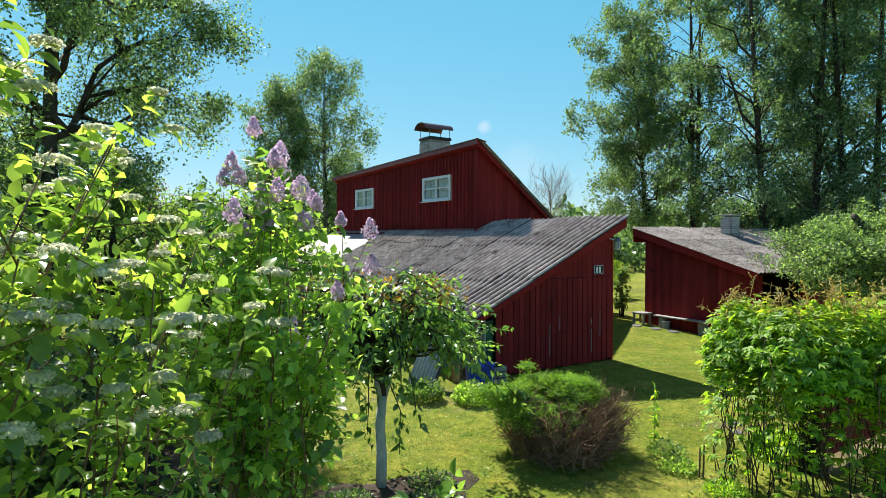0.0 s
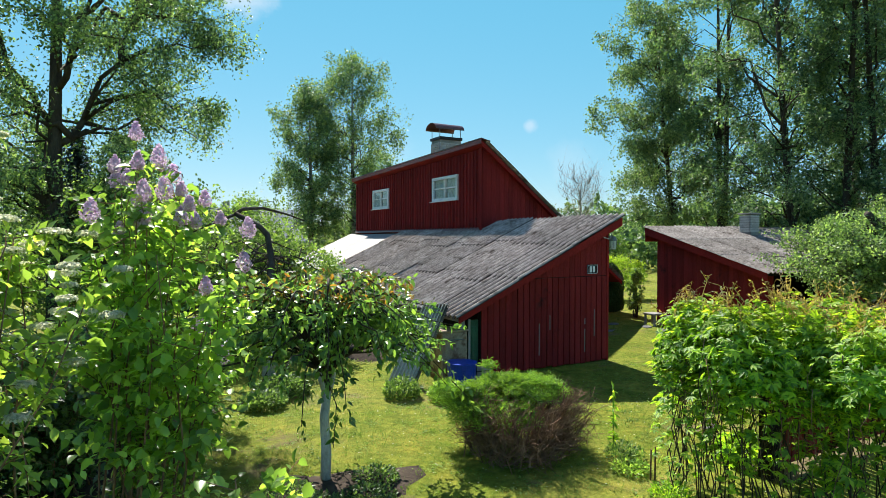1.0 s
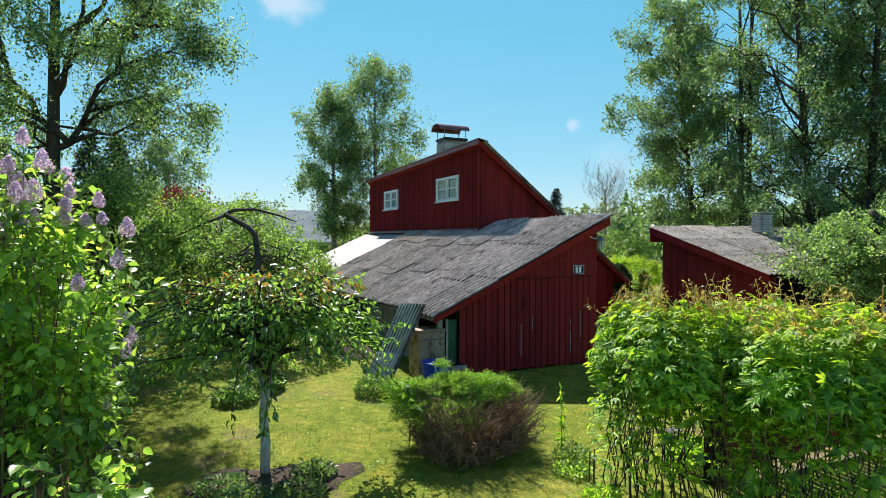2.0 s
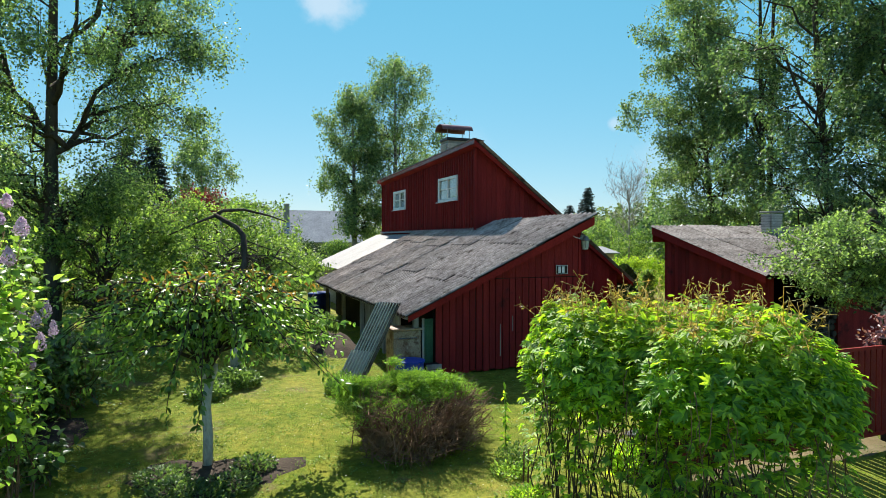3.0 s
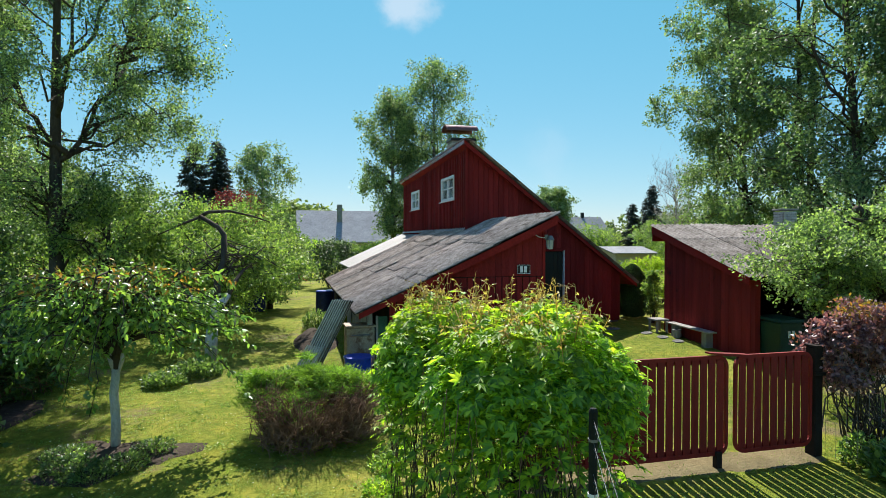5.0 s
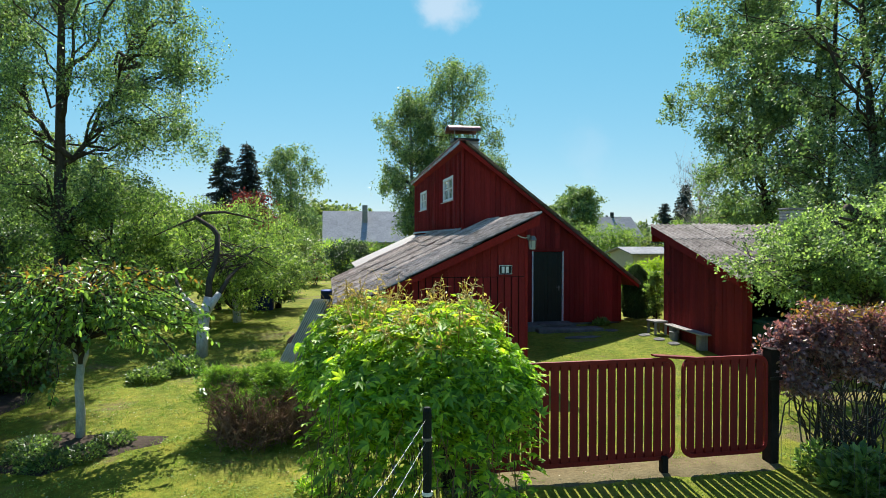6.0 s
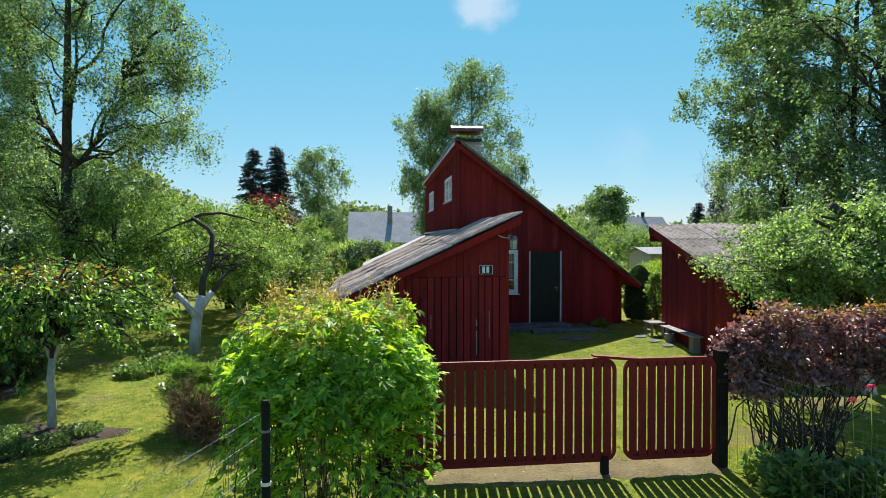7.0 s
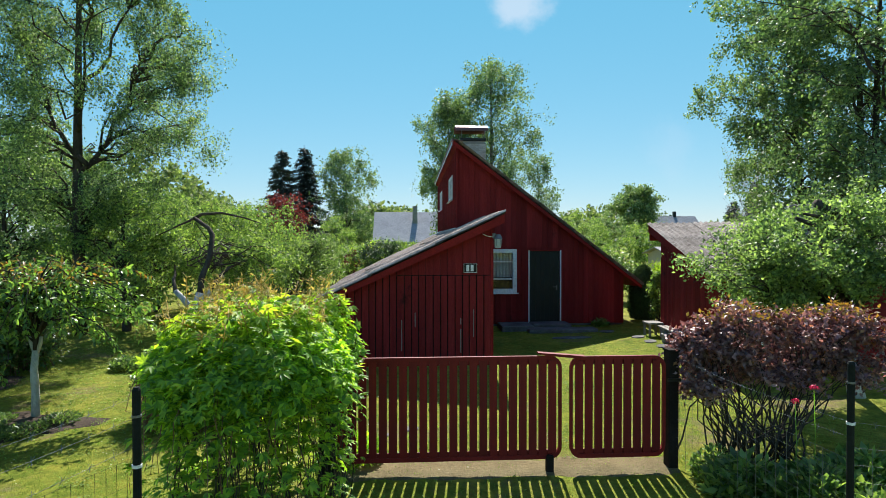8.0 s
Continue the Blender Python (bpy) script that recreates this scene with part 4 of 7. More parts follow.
def gate_leaf(x0, x1, z0, z1, slats, label):
    y = 3.45
    g = empty("gate", (x0 + x1) / 2, y, z0, label, "gate", "garden gate leaves")
    ring = Geo()
    outer, inner = rounded(x0, x1, z0, z1, 0.14), rounded(x0 + 0.035, x1 - 0.035, z0 + 0.05, z1 - 0.045, 0.11)
    n = len(outer)
    for yy in (y - 0.02, y + 0.02):
        ring.v += [(a, yy, b) for a, b in outer] + [(a, yy, b) for a, b in inner]
    for i in range(n):
        j = (i + 1) % n
        ring.f += [(i, j, n + j, n + i), (2 * n + i, 3 * n + i, 3 * n + j, 2 * n + j), (i, 2 * n + i, 2 * n + j, j), (n + i, n + j, 3 * n + j, 3 * n + i)]
    part("gate_frame", ring, M_gate, g, "rounded dark red steel frame")
    # rails behind the slats, and slots of even width
    for lo, hi in ((z0 + 0.045, z0 + 0.105), (z1 - 0.105, z1 - 0.04)):
        part("rail", Geo().box((x0 + 0.05, y + 0.005, lo), (x1 - 0.05, y + 0.018, hi)), M_gate, g)
    me = Geo().box((-0.5, -0.5, -0.5), (0.5, 0.5, 0.5)).mesh("slat", M_gate)
    pitch = 0.1192
    rng = random.Random(slats)
    for i in range(slats):
        b = x1 - 0.053 - pitch * (slats - 1 - i)
        a = max(b - pitch, x0 + 0.012 if i == 0 else b - pitch)
        edge = 0.05 if i in (0, slats - 1) else 0.0
        gap = 0.0125 + rng.uniform(-0.0015, 0.0015)
        piece("slat", me, g, sz((a + b) / 2, y - 0.006, (z0 + z1) / 2 + 0.005, b - a - 2 * gap, 0.018, z1 - z0 - 0.07 - edge))
    return g


def build_gates():
    gate_leaf(7.90, 10.57, 0.19, 1.43, 22, "wide dark red slatted gate, closed, with rounded corners")
    gate_leaf(10.67, 11.85, 0.19, 1.42, 9, "narrow dark red slatted gate, closed, with rounded corners")
    latch = tagged(part("gate_latch", Geo().prism([(10.28, 3.40, 1.475), (10.62, 3.40, 1.445), (10.85, 3.40, 1.425), (10.85, 3.40, 1.395), (10.55, 3.40, 1.42), (10.28, 3.40, 1.455)], (0, 0.10, 0)), M_gate, None), "short red board lying across both gate tops", "latch")
    for x, w in ((7.78, 0.09), (11.95, 0.062)):
        p = empty("gate_post", x, 3.5, 0.0, "dark square gate post standing in the grass", "post", "gate posts")
        part("shaft", Geo().box((x - w, 3.42, -0.1), (x + w, 3.58, 1.46)), M_dark, p, bevel=0.01)
        part("post_cap", Geo().box((x - w - 0.01, 3.41, 1.46), (x + w + 0.01, 3.59, 1.485)), M_dark, p)
        part("hinge", Geo().box((x - w - 0.02, 3.40, 1.10), (x + w + 0.02, 3.42, 1.14)), M_black, p)
    tagged(part("gate_stop", Geo().box((10.38, 3.40, 0.0), (10.47, 3.48, 0.24)), M_dark, None, bevel=0.01), "short dark wooden stop under the gate", "stake")


build_gates()

# ---- planting ----
def bark(name, geo, material, parent, label=""):
    return part(name, geo, material, parent, label, smooth=True)


def shrub(name, label, category, x, y, top, radii, leaf, size, n_lobes, per, seed, width=0.6, broad=False, low=0.15, stems=10, lobe=0.4, stem_mat=None, up=0.9, mess=0.7):
    rng = np.random.default_rng(seed)
    z = ground_z(x, y)
    s = empty(name, x, y, z, label, category)
    cz = z + low + (top - z - low) / 2
    C, R = lobes(rng, (x, y, cz), (radii[0], radii[1], (top - z - low) / 2), n_lobes, lobe)
    P, d = cloud(rng, C, R, per)
    keep = P[:, 2] > z + 0.03
    P, d = P[keep], d[keep]
    D, N = facing(rng, d, up, mess)
    part("foliage", leaf_mesh("foliage", P, D, N, size * (0.6 + 0.8 * rng.random(len(P))), width, leaf, broad), None, s)
    g = Geo()
    pick = rng.permutation(len(C))[:stems]
    for i in pick:
        a = (x + rng.normal() * radii[0] * 0.15, y + rng.normal() * radii[1] * 0.15, z - 0.03)
        limb(g, a, C[i], 0.022, 0.006, rng, 0.05, 5, 5)
    tagged(bark("stem_work", g, stem_mat or M_bark_dark, s), kind="stuff")
    return s, C, R, rng


def tree(name, label, x, y, crown, radii, leaf, size, n_limbs, strings, spray, seed, trunk_r=0.16, bark_mat=None, weep=0.0, clump=0.30, lean=(0, 0), width=0.6, category="tree", trunks=1, rise=0.55, tilt=0.0, taper=0.75, forks=(), group=""):
    """A trunk (or several), limbs from it, side branches on these, and on every side branch a clump of leafy strings.
    crown: height of the crown's middle over the ground; radii: its half sizes; strings: to a clump; spray: leaves to a string.
    forks: thick limbs as (height, sideways x, sideways y, rise)."""
    rng = np.random.default_rng(seed)
    z = ground_z(x, y)
    s = empty(name, x, y, z, label, category, group)
    g = Geo()
    top = crown + radii[2]
    low = max(0.25, crown - radii[2])
    S, T = [], []
    for q in range(trunks):
        ox, oy = (rng.normal(size=2) * 0.45) if q else (0.0, 0.0)
        tx, ty = x + lean[0] + ox * 3 + rng.normal() * 0.3, y + lean[1] + oy * 3 + rng.normal() * 0.3
        pts = []
        for i in range(11):
            t = i / 10
            wob = 0.10 * radii[0] * 0.35 * math.sin(4.2 * t + seed + q)
            pts.append(np.array([x + ox + (tx - x - ox) * t + wob * t, y + oy + (ty - y - oy) * t + 0.6 * wob * t, z - 0.1 + top * 0.97 * t]))
        bark("trunk", Geo().tube(pts, trunk_r, trunk_r * 0.1, 9), bark_mat or M_bark_dark, s)
        roots = [(pts, trunk_r)]
        for h0, fx, fy, up in (forks if q == 0 else ()):
            t = min(0.9, h0 / (top * 0.97))
            j = int(t * 10)
            b = pts[j] + (pts[j + 1] - pts[j]) * (t * 10 - j)
            fp = limb(g, b, b + np.array([fx, fy, up]), trunk_r * 0.48 * (1 - 0.5 * t), 0.015, rng, -0.10, 8, 7, 0.02)
            roots.append((fp, trunk_r * 0.5))
        for i in range(n_limbs // trunks):
            h = low + (top - low) * (0.02 + 0.96 * (i + rng.random()) / (n_limbs // trunks))
            u = (h - crown) / radii[2]
            reach = math.sqrt(max(0.04, 1 - u * u * (0.85 if u > 0 else taper))) * (0.55 + 0.62 * rng.random())
            a = i * 2.4 + rng.normal() * 0.5
            rx, ry = radii[0] * reach * math.cos(a), radii[1] * reach * math.sin(a)
            out = math.hypot(rx, ry)
            e = np.array([x + lean[0] + rx, y + lean[1] + ry, z + h + tilt * rx / radii[0]])
            h0 = max(0.12 * top, h - rise * out * (0.35 + 1.2 * rng.random()))
            t = min(0.97, h0 / (top * 0.97))
            j = min(9, int(t * 10))
            b = pts[j] + (pts[j + 1] - pts[j]) * (t * 10 - j)
            for fp, r in roots[1:]:
                near = min(fp[1:-1], key=lambda p: np.linalg.norm(p - e) + (4.0 if p[2] > e[2] else 0.0))
                if near[2] < e[2] and np.linalg.norm(near - e) < np.linalg.norm(b - e) * 0.8:
                    b = near
            thick = 0.50 if i % 5 == 0 else 0.20
            lp = np.array(limb(g, b, e, trunk_r * (1 - t) * thick + 0.010, 0.005, rng, 0.06 + 0.16 * rng.random(), 6, 5, 0.06))
            m = 3 + int(1.9 * out)
            for k in range(m):
                w = 0.30 + 0.70 * (k + rng.random()) / m
                jj = min(5, int(w * 6))
                p = lp[jj] + (lp[jj + 1] - lp[jj]) * (w * 6 - jj)
                d = (e - b) / np.linalg.norm(e - b) * 0.7 + rng.normal(size=3) * 0.75
                d[2] = d[2] * 0.6 + 0.12
                ln = (0.25 + 0.26 * out * (1.1 - 0.5 * w)) * (0.5 + 0.8 * rng.random())
                d = d / np.linalg.norm(d) * ln
                S.append(p)
                T.append(d)
                g.tube([p, p + d * 0.55 + np.array([0, 0, 0.03]), p + d], 0.008, 0.003, 3)
    tagged(bark("limb_work", g, M_bark_dark, s), kind="stuff")
    # some side branches carry thick clumps, others little
    S, T = np.array(S), np.array(T)
    count = np.maximum(1, (strings * rng.gamma(1.1, 0.9, len(S))).astype(int))
    wide = clump * (0.6 + 0.8 * rng.random(len(S)))
    S, T, wide = np.repeat(S, count, axis=0), np.repeat(T, count, axis=0), np.repeat(wide, count)[:, None]
    m = len(S)
    Q = S + T * (0.35 + 0.7 * rng.random((m, 1))) + np.clip(rng.normal(size=(m, 3)), -1.9, 1.9) * wide * np.array([0.8, 0.8, 0.55])
    # every string of leaves hangs where the tree weeps
    way = rng.normal(size=(m, 3)) * np.array([1, 1, 0.6]) * clump * 0.7
    if weep:
        way = way * 0.30 + np.array([0, 0, -1.0]) * (weep * (0.2 + 0.8 * rng.random((m, 1)) ** 1.5))
    u = (np.arange(spray)[None, :, None] + rng.random((m, spray, 1))) / spray
    P = Q[:, None, :] + way[:, None, :] * u + rng.normal(size=(m, spray, 3)) * size * 0.5
    P = P.reshape(-1, 3)
    P = P[P[:, 2] > z + 0.25]
    d = unit(rng.normal(size=P.shape) + np.array([0, 0, -0.5 if weep else 0.0]))
    D, N = facing(rng, d, 0.6, 0.8)
    part("crown", leaf_mesh("crown", P, D, N, size * (0.6 + 0.8 * rng.random(len(P))), width, leaf), None, s)
    return s


def blossoms(parent, rng, centres, size, per, leaf, tall=1.0, name="flower_cluster"):
    """Clusters of small petals: flat domes where tall is under one, cones where it is over."""
    for c in centres:
        d = unit(rng.normal(size=(per, 3)))
        big = size * (0.7 + 0.5 * rng.random())
        r = (0.70 + 0.30 * rng.random(per))[:, None]
        if tall < 1:
            d[:, 2] = np.abs(d[:, 2]) - 0.12
        P = d * r * big * np.array([1, 1, tall])
        if tall > 1:
            P[:, :2] *= np.clip(0.82 - 0.42 * d[:, 2:], 0.10, 1.0)
            P += np.array([0.0, 0.0, 0.6 * big * tall])
        N = unit(d * np.array([1, 1, 1 / tall]) + rng.normal(size=(per, 3)) * 0.3)
        D = rng.normal(size=(per, 3))
        D = unit(D - N * np.sum(D * N, axis=1, keepdims=True))
        part(name, leaf_mesh(name, P + np.asarray(c), D, N, 0.018 if per > 100 else 0.02, 0.9, leaf), None, parent)


def upright_bush(name, label, x, y, top, rx, ry, leaf, size, n_stems, n_twigs, seed, width=0.62, bare=0.3, lean=(0.0, 0.0), k=9, twig=0.34):
    """Many stems from one stool; side twigs with pairs of leaves on their upper parts. Returns the twig tips."""
    rng = np.random.default_rng(seed)
    z = ground_z(x, y)
    s = empty(name, x, y, z, label, "bush")
    g = Geo()
    S, T = [], []
    for i in range(n_stems):
        a, r = rng.random() * 2 * math.pi, math.sqrt(rng.random())
        h = (top - z) * (0.55 + 0.45 * (1 - 0.75 * r * r) * (0.75 + 0.25 * rng.random()))
        e = np.array([x + lean[0] + rx * r * math.cos(a), y + lean[1] + ry * r * math.sin(a), z + h])
        b = np.array([x + 0.30 * rx * rng.normal(), y + 0.30 * ry * rng.normal(), z - 0.05])
        pts = []
        for j in range(7):
            t = j / 6
            pts.append(b + (e - b) * np.array([t ** 1.4, t ** 1.4, t]) + (rng.normal(size=3) * 0.03 if 0 < j < 6 else 0))
        g.tube(pts, 0.011, 0.003, 5)
        for q in range(n_twigs):
            t = bare + (1 - bare) * rng.random() ** 0.8
            j = min(5, int(t * 6))
            p = pts[j] + (pts[j + 1] - pts[j]) * (t * 6 - j)
            out = np.array([p[0] - x, p[1] - y, 0.0])
            d = rng.normal(size=3) * 0.7 + out * 0.5 + np.array([0, 0, 0.45])
            S.append(p)
            T.append(d / np.linalg.norm(d) * twig * (0.5 + 0.8 * rng.random()))
    S, T = np.array(S), np.array(T)
    n = len(S)
    t = (np.arange(k) + 0.6) / k
    P = S[:, None, :] + T[:, None, :] * t[None, :, None]
    P = P.reshape(-1, 3)
    Tr = np.repeat(unit(T), k, axis=0)
    side = unit(np.cross(Tr, rng.normal(size=Tr.shape)))
    D = unit(side + Tr * 0.5 + np.array([0, 0, -0.15]))
    N = unit(rng.normal(size=Tr.shape) * 0.45 + np.array([0, 0, 1.0]) + Tr * 0.2)
    part("foliage", leaf_mesh("foliage", P, D, N, size * (0.55 + 0.7 * rng.random(len(P))), width, leaf, True), None, s)
    for i in range(0, n, 3):
        g.tube([S[i], S[i] + T[i]], 0.004, 0.002, 3)
    tagged(bark("stem_work", g, M_twig, s), kind="stuff")
    return s, S + T, rng


def tips_of(rng, tips, n, toward, low, apart=0.16):
    """Well spaced twig tips on the side that toward points to."""
    score = (tips - tips.mean(axis=0)) @ np.asarray(toward) + rng.random(len(tips)) * 0.35
    found = []
    for i in np.argsort(-score):
        if tips[i][2] > low and all(np.linalg.norm(tips[i] - q) > apart for q in found):
            found.append(tips[i])
            if len(found) == n:
                break
    return found


def creeper():
    """A five-fingered creeper over the fence corner: flat leaves on top, thin stems and hanging shoots below."""
    rng = np.random.default_rng(13)
    x, y = 7.25, 2.2
    z = ground_z(x, y)
    s = empty("creeper_bush", x, y, z, "dense bright green five-leaved creeper mounded over the fence corner", "bush")
    P, N = [], []
    g = Geo()
    for cx, cy, rx, ry, top, n in ((7.30, 1.86, 0.92, 0.82, 2.18, 2100), (6.88, 3.0, 0.76, 0.80, 2.16, 1500), (7.75, 2.9, 0.48, 0.6, 2.18, 700), (6.88, 3.72, 0.60, 0.52, 2.12, 900)):
        a, r = rng.random(n) * 2 * math.pi, np.sqrt(rng.random(n))
        px, py = cx + rx * r * np.cos(a), cy + ry * r * np.sin(a)
        bumps = 0.07 * np.sin(px * 5.1 + 1) * np.sin(py * 4.3) + 0.05 * np.sin(px * 11 + py * 9) + 0.06 * rng.normal(size=n)
        pz = top - 0.55 * r ** 4 + bumps * (1 - 0.4 * r) - 0.35 * rng.random(n) ** 2
        P.append(np.stack([px, py, pz], axis=1))
        N.append(np.stack([np.cos(a) * r ** 2 * 0.7, np.sin(a) * r ** 2 * 0.7, np.ones(n)], axis=1) + rng.normal(size=(n, 3)) * 0.42)
        m = int(n * 0.9)
        a, r = rng.random(m) * 2 * math.pi, np.sqrt(rng.random(m)) * 0.92
        P.append(np.stack([cx + rx * r * np.cos(a), cy + ry * r * np.sin(a), top - 0.30 - 0.55 * rng.random(m) - 0.2 * r ** 4], axis=1))
        N.append(np.stack([np.zeros(m), np.zeros(m), np.ones(m)], axis=1) + rng.normal(size=(m, 3)) * 0.3)
        m = int(n * 0.48)
        a = rng.random(m) * 2 * math.pi
        r = 0.62 + 0.42 * rng.random(m)
        h = rng.random(m) ** 0.55
        P.append(np.stack([cx + rx * r * np.cos(a), cy + ry * r * np.sin(a), z + 0.1 + (top - 0.45 - z) * h], axis=1))
        N.append(np.stack([np.cos(a) * 0.45, np.sin(a) * 0.45, np.full(m, 1.0)], axis=1) + rng.normal(size=(m, 3)) * 0.35)
        for i in range(26):
            a, r = rng.random() * 2 * math.pi, math.sqrt(rng.random()) * 0.80
            b = (cx + rx * r * math.cos(a), cy + ry * r * math.sin(a), z - 0.03)
            e = (b[0] + rng.normal() * 0.12, b[1] + rng.normal() * 0.12, top - 0.3)
            limb(g, b, e, 0.007, 0.004, rng, 0.0, 5, 4)
    P, N = np.concatenate(P), unit(np.concatenate(N))
    n = len(P)
    A = unit(np.cross(N, rng.normal(size=(n, 3))))
    B = np.cross(N, A)
    blades = []
    size = 0.100 * (0.55 + 0.65 * rng.random(n))
    for ang, k in ((-1.25, 0.7), (-0.6, 0.95), (0.0, 1.1), (0.6, 0.95), (1.25, 0.7)):
        D = A * math.cos(ang) + B * math.sin(ang) - N * 0.18
        blades.append((P, D, N, size * k))
    Q, D, F = (np.concatenate([b[i] for b in blades]) for i in range(3))
    L = np.concatenate([b[3] for b in blades])
    young = np.tile((P[:, 2] > 1.82 + 0.25 * rng.random(n)) & (rng.random(n) < 0.75), len(blades))
    part("foliage", leaf_mesh("foliage", Q[~young], D[~young], F[~young], L[~young], 0.34, L_creep), None, s)
    part("young_foliage", leaf_mesh("young_foliage", Q[young], D[young], F[young], L[young], 0.34, L_young), None, s, "yellow-green young leaves on top")
    tagged(bark("stem_work", g, M_bark_dark, s), kind="stuff")
    # old pale shoots hanging down the shaded sides
    g = Geo()
    for i in range(90):
        a = rng.random() * 2 * math.pi
        cx, cy, rx, ry = ((7.22, 1.92, 0.86, 0.82), (6.88, 3.0, 0.78, 0.82))[i % 2]
        b = np.array([cx + rx * math.cos(a), cy + ry * math.sin(a), 1.75 - 0.5 * rng.random()])
        e = b + np.array([rng.normal() * 0.08, rng.normal() * 0.08, -0.25 - 0.75 * rng.random()])
        limb(g, b, e, 0.004, 0.002, rng, 0.0, 5, 4)
    tagged(bark("hanging_work", g, M_twig, s), kind="stuff")
    # pale young shoots standing up from the top
    g = Geo()
    Q, D = [], []
    top_pts = P[P[:, 2] > 1.95]
    for i in rng.permutation(len(top_pts))[:170]:
        b = top_pts[i]
        d = rng.normal(size=3) * np.array([0.5, 0.5, 0.2]) + np.array([0, 0, 1.0])
        ln = 0.10 + 0.24 * rng.random()
        e = b + d / np.linalg.norm(d) * ln
        e2 = e + rng.normal(size=3) * 0.05
        g.tube([b, e, e2], 0.004, 0.002, 4)
        for k in range(3):
            q = b + (e - b) * (0.5 + 0.25 * k)
            way = rng.normal(size=3) * 0.055
            g.tube([q, q + way, q + way + np.array([0.0, 0.0, -0.02]) + rng.normal(size=3) * 0.02], 0.003, 0.0015, 3)
        for k in range(6):
            Q.append(b + (e - b) * (0.4 + 0.6 * k / 5) + rng.normal(size=3) * 0.008)
            D.append(rng.normal(size=3) + np.array([0, 0, 0.4]))
    Q, D = np.array(Q), np.array(D)
    part("shoot_leaves", leaf_mesh("shoot_leaves", Q, D, unit(rng.normal(size=Q.shape)), 0.05, 0.35, L_tip), None, s, "pale yellowish young shoots")
    tagged(bark("shoot_work", g, L_tip, s), kind="stuff")


def near_shrubs():
    s, tips, rng = upright_bush("viburnum_bush", "tall viburnum bush covered with flat white flower clusters", -0.50, 3.05, 3.90, 1.40, 0.85, L_vib, 0.088, 44, 24, 11, 0.62, 0.16, k=9)
    blossoms(s, rng, tips_of(rng, tips, 130, (0.45, -0.65, 0.5), 0.6, 0.13), 0.058, 210, L_white, 0.42)
    s, tips, rng = upright_bush("lilac_bush", "lilac bush with pale purple flower panicles", 1.20, 3.92, 3.52, 0.62, 0.62, L_lilac, 0.086, 24, 21, 12, 0.70, 0.42, k=8)
    blossoms(s, rng, tips_of(rng, tips, 24, (0.35, -0.5, 0.9), 1.9, 0.13), 0.056, 300, L_mauve, 1.3)
    s, tips, rng = upright_bush("lilac_bush", "lower lilac shoots with a few purple panicles", 1.42, 4.4, 2.15, 0.36, 0.36, L_lilac, 0.078, 9, 16, 15, 0.72, 0.45, k=8)
    blossoms(s, rng, tips_of(rng, tips, 8, (0.6, -0.5, 0.6), 1.4, 0.14), 0.048, 200, L_mauve, 1.7)
    creeper()
    rng = np.random.default_rng(14)
    s = empty("purple_hedge", 13.2, 3.5, 0.04, "clipped purple-leaved hedge with bare stems near the ground", "hedge")
    C = np.stack([rng.uniform(12.1, 14.5, 240), 3.55 + rng.uniform(-0.38, 0.38, 240), 1.88 - 0.85 * rng.random(240) ** 1.3], axis=1)
    C[:, 2] += 0.06 * np.sin(C[:, 0] * 5) - 0.5 * np.clip(np.abs(C[:, 0] - 13.3) - 0.95, 0, 1)
    P, d = cloud(rng, C, 0.13 + 0.10 * rng.random(len(C)), 98)
    D, N = facing(rng, d)
    size = 0.064 * (0.55 + 0.75 * rng.random(len(P)))
    young = (P[:, 2] > 1.80) & (rng.random(len(P)) < 0.28)
    part("foliage", leaf_mesh("foliage", P[~young], D[~young], N[~young], size[~young], 0.6, L_purple), None, s)
    part("young_leaves", leaf_mesh("young_leaves", P[young] + np.array([0, 0, 0.04]), D[young], N[young], size[young], 0.55, L_bronze), None, s, "orange-brown young leaves along the top")
    g = Geo()
    for i in range(75):
        e = C[rng.integers(0, len(C))]
        limb(g, (13.0 + rng.normal() * 0.33, 3.5 + rng.normal() * 0.08, 0.0), e, 0.013, 0.005, rng, 0.0, 5, 5)
    tagged(bark("stem_work", g, M_bark_dark, s), kind="stuff")
    for x, y, top, rx, ry, seed in ((0.35, 6.9, 1.75, 0.8, 0.7, 19), (0.75, 8.4, 1.7, 0.7, 0.8, 20), (0.0, 7.4, 1.8, 1.3, 0.9, 21), (-1.6, 9.4, 2.4, 1.6, 1.2, 22), (0.9, 9.0, 1.6, 1.0, 0.8, 23), (-0.6, 5.6, 2.2, 1.0, 0.9, 24)):
        upright_bush("garden_shrub", "dense dark green garden shrub", x, y, top, rx, ry, L_orchard, 0.08, 34, 24, seed, 0.66, 0.05, k=8)
    for x, y, top, rx, seed in ((1.2, 5.9, 0.60, 0.45, 25),):
        upright_bush("hydrangea", "low green leafy perennial beside the lawn", x, y, top, rx, rx * 0.8, L_orchard, 0.115, 14, 6, seed, 0.62, 0.3, k=6, twig=0.2)
    upright_bush("currant_bush", "young leafy bush with upright light green shoots", 1.56, 2.36, 1.84, 0.42, 0.32, L_lilac, 0.085, 15, 9, 28, 0.72, 0.5, k=7, twig=0.22)


near_shrubs()


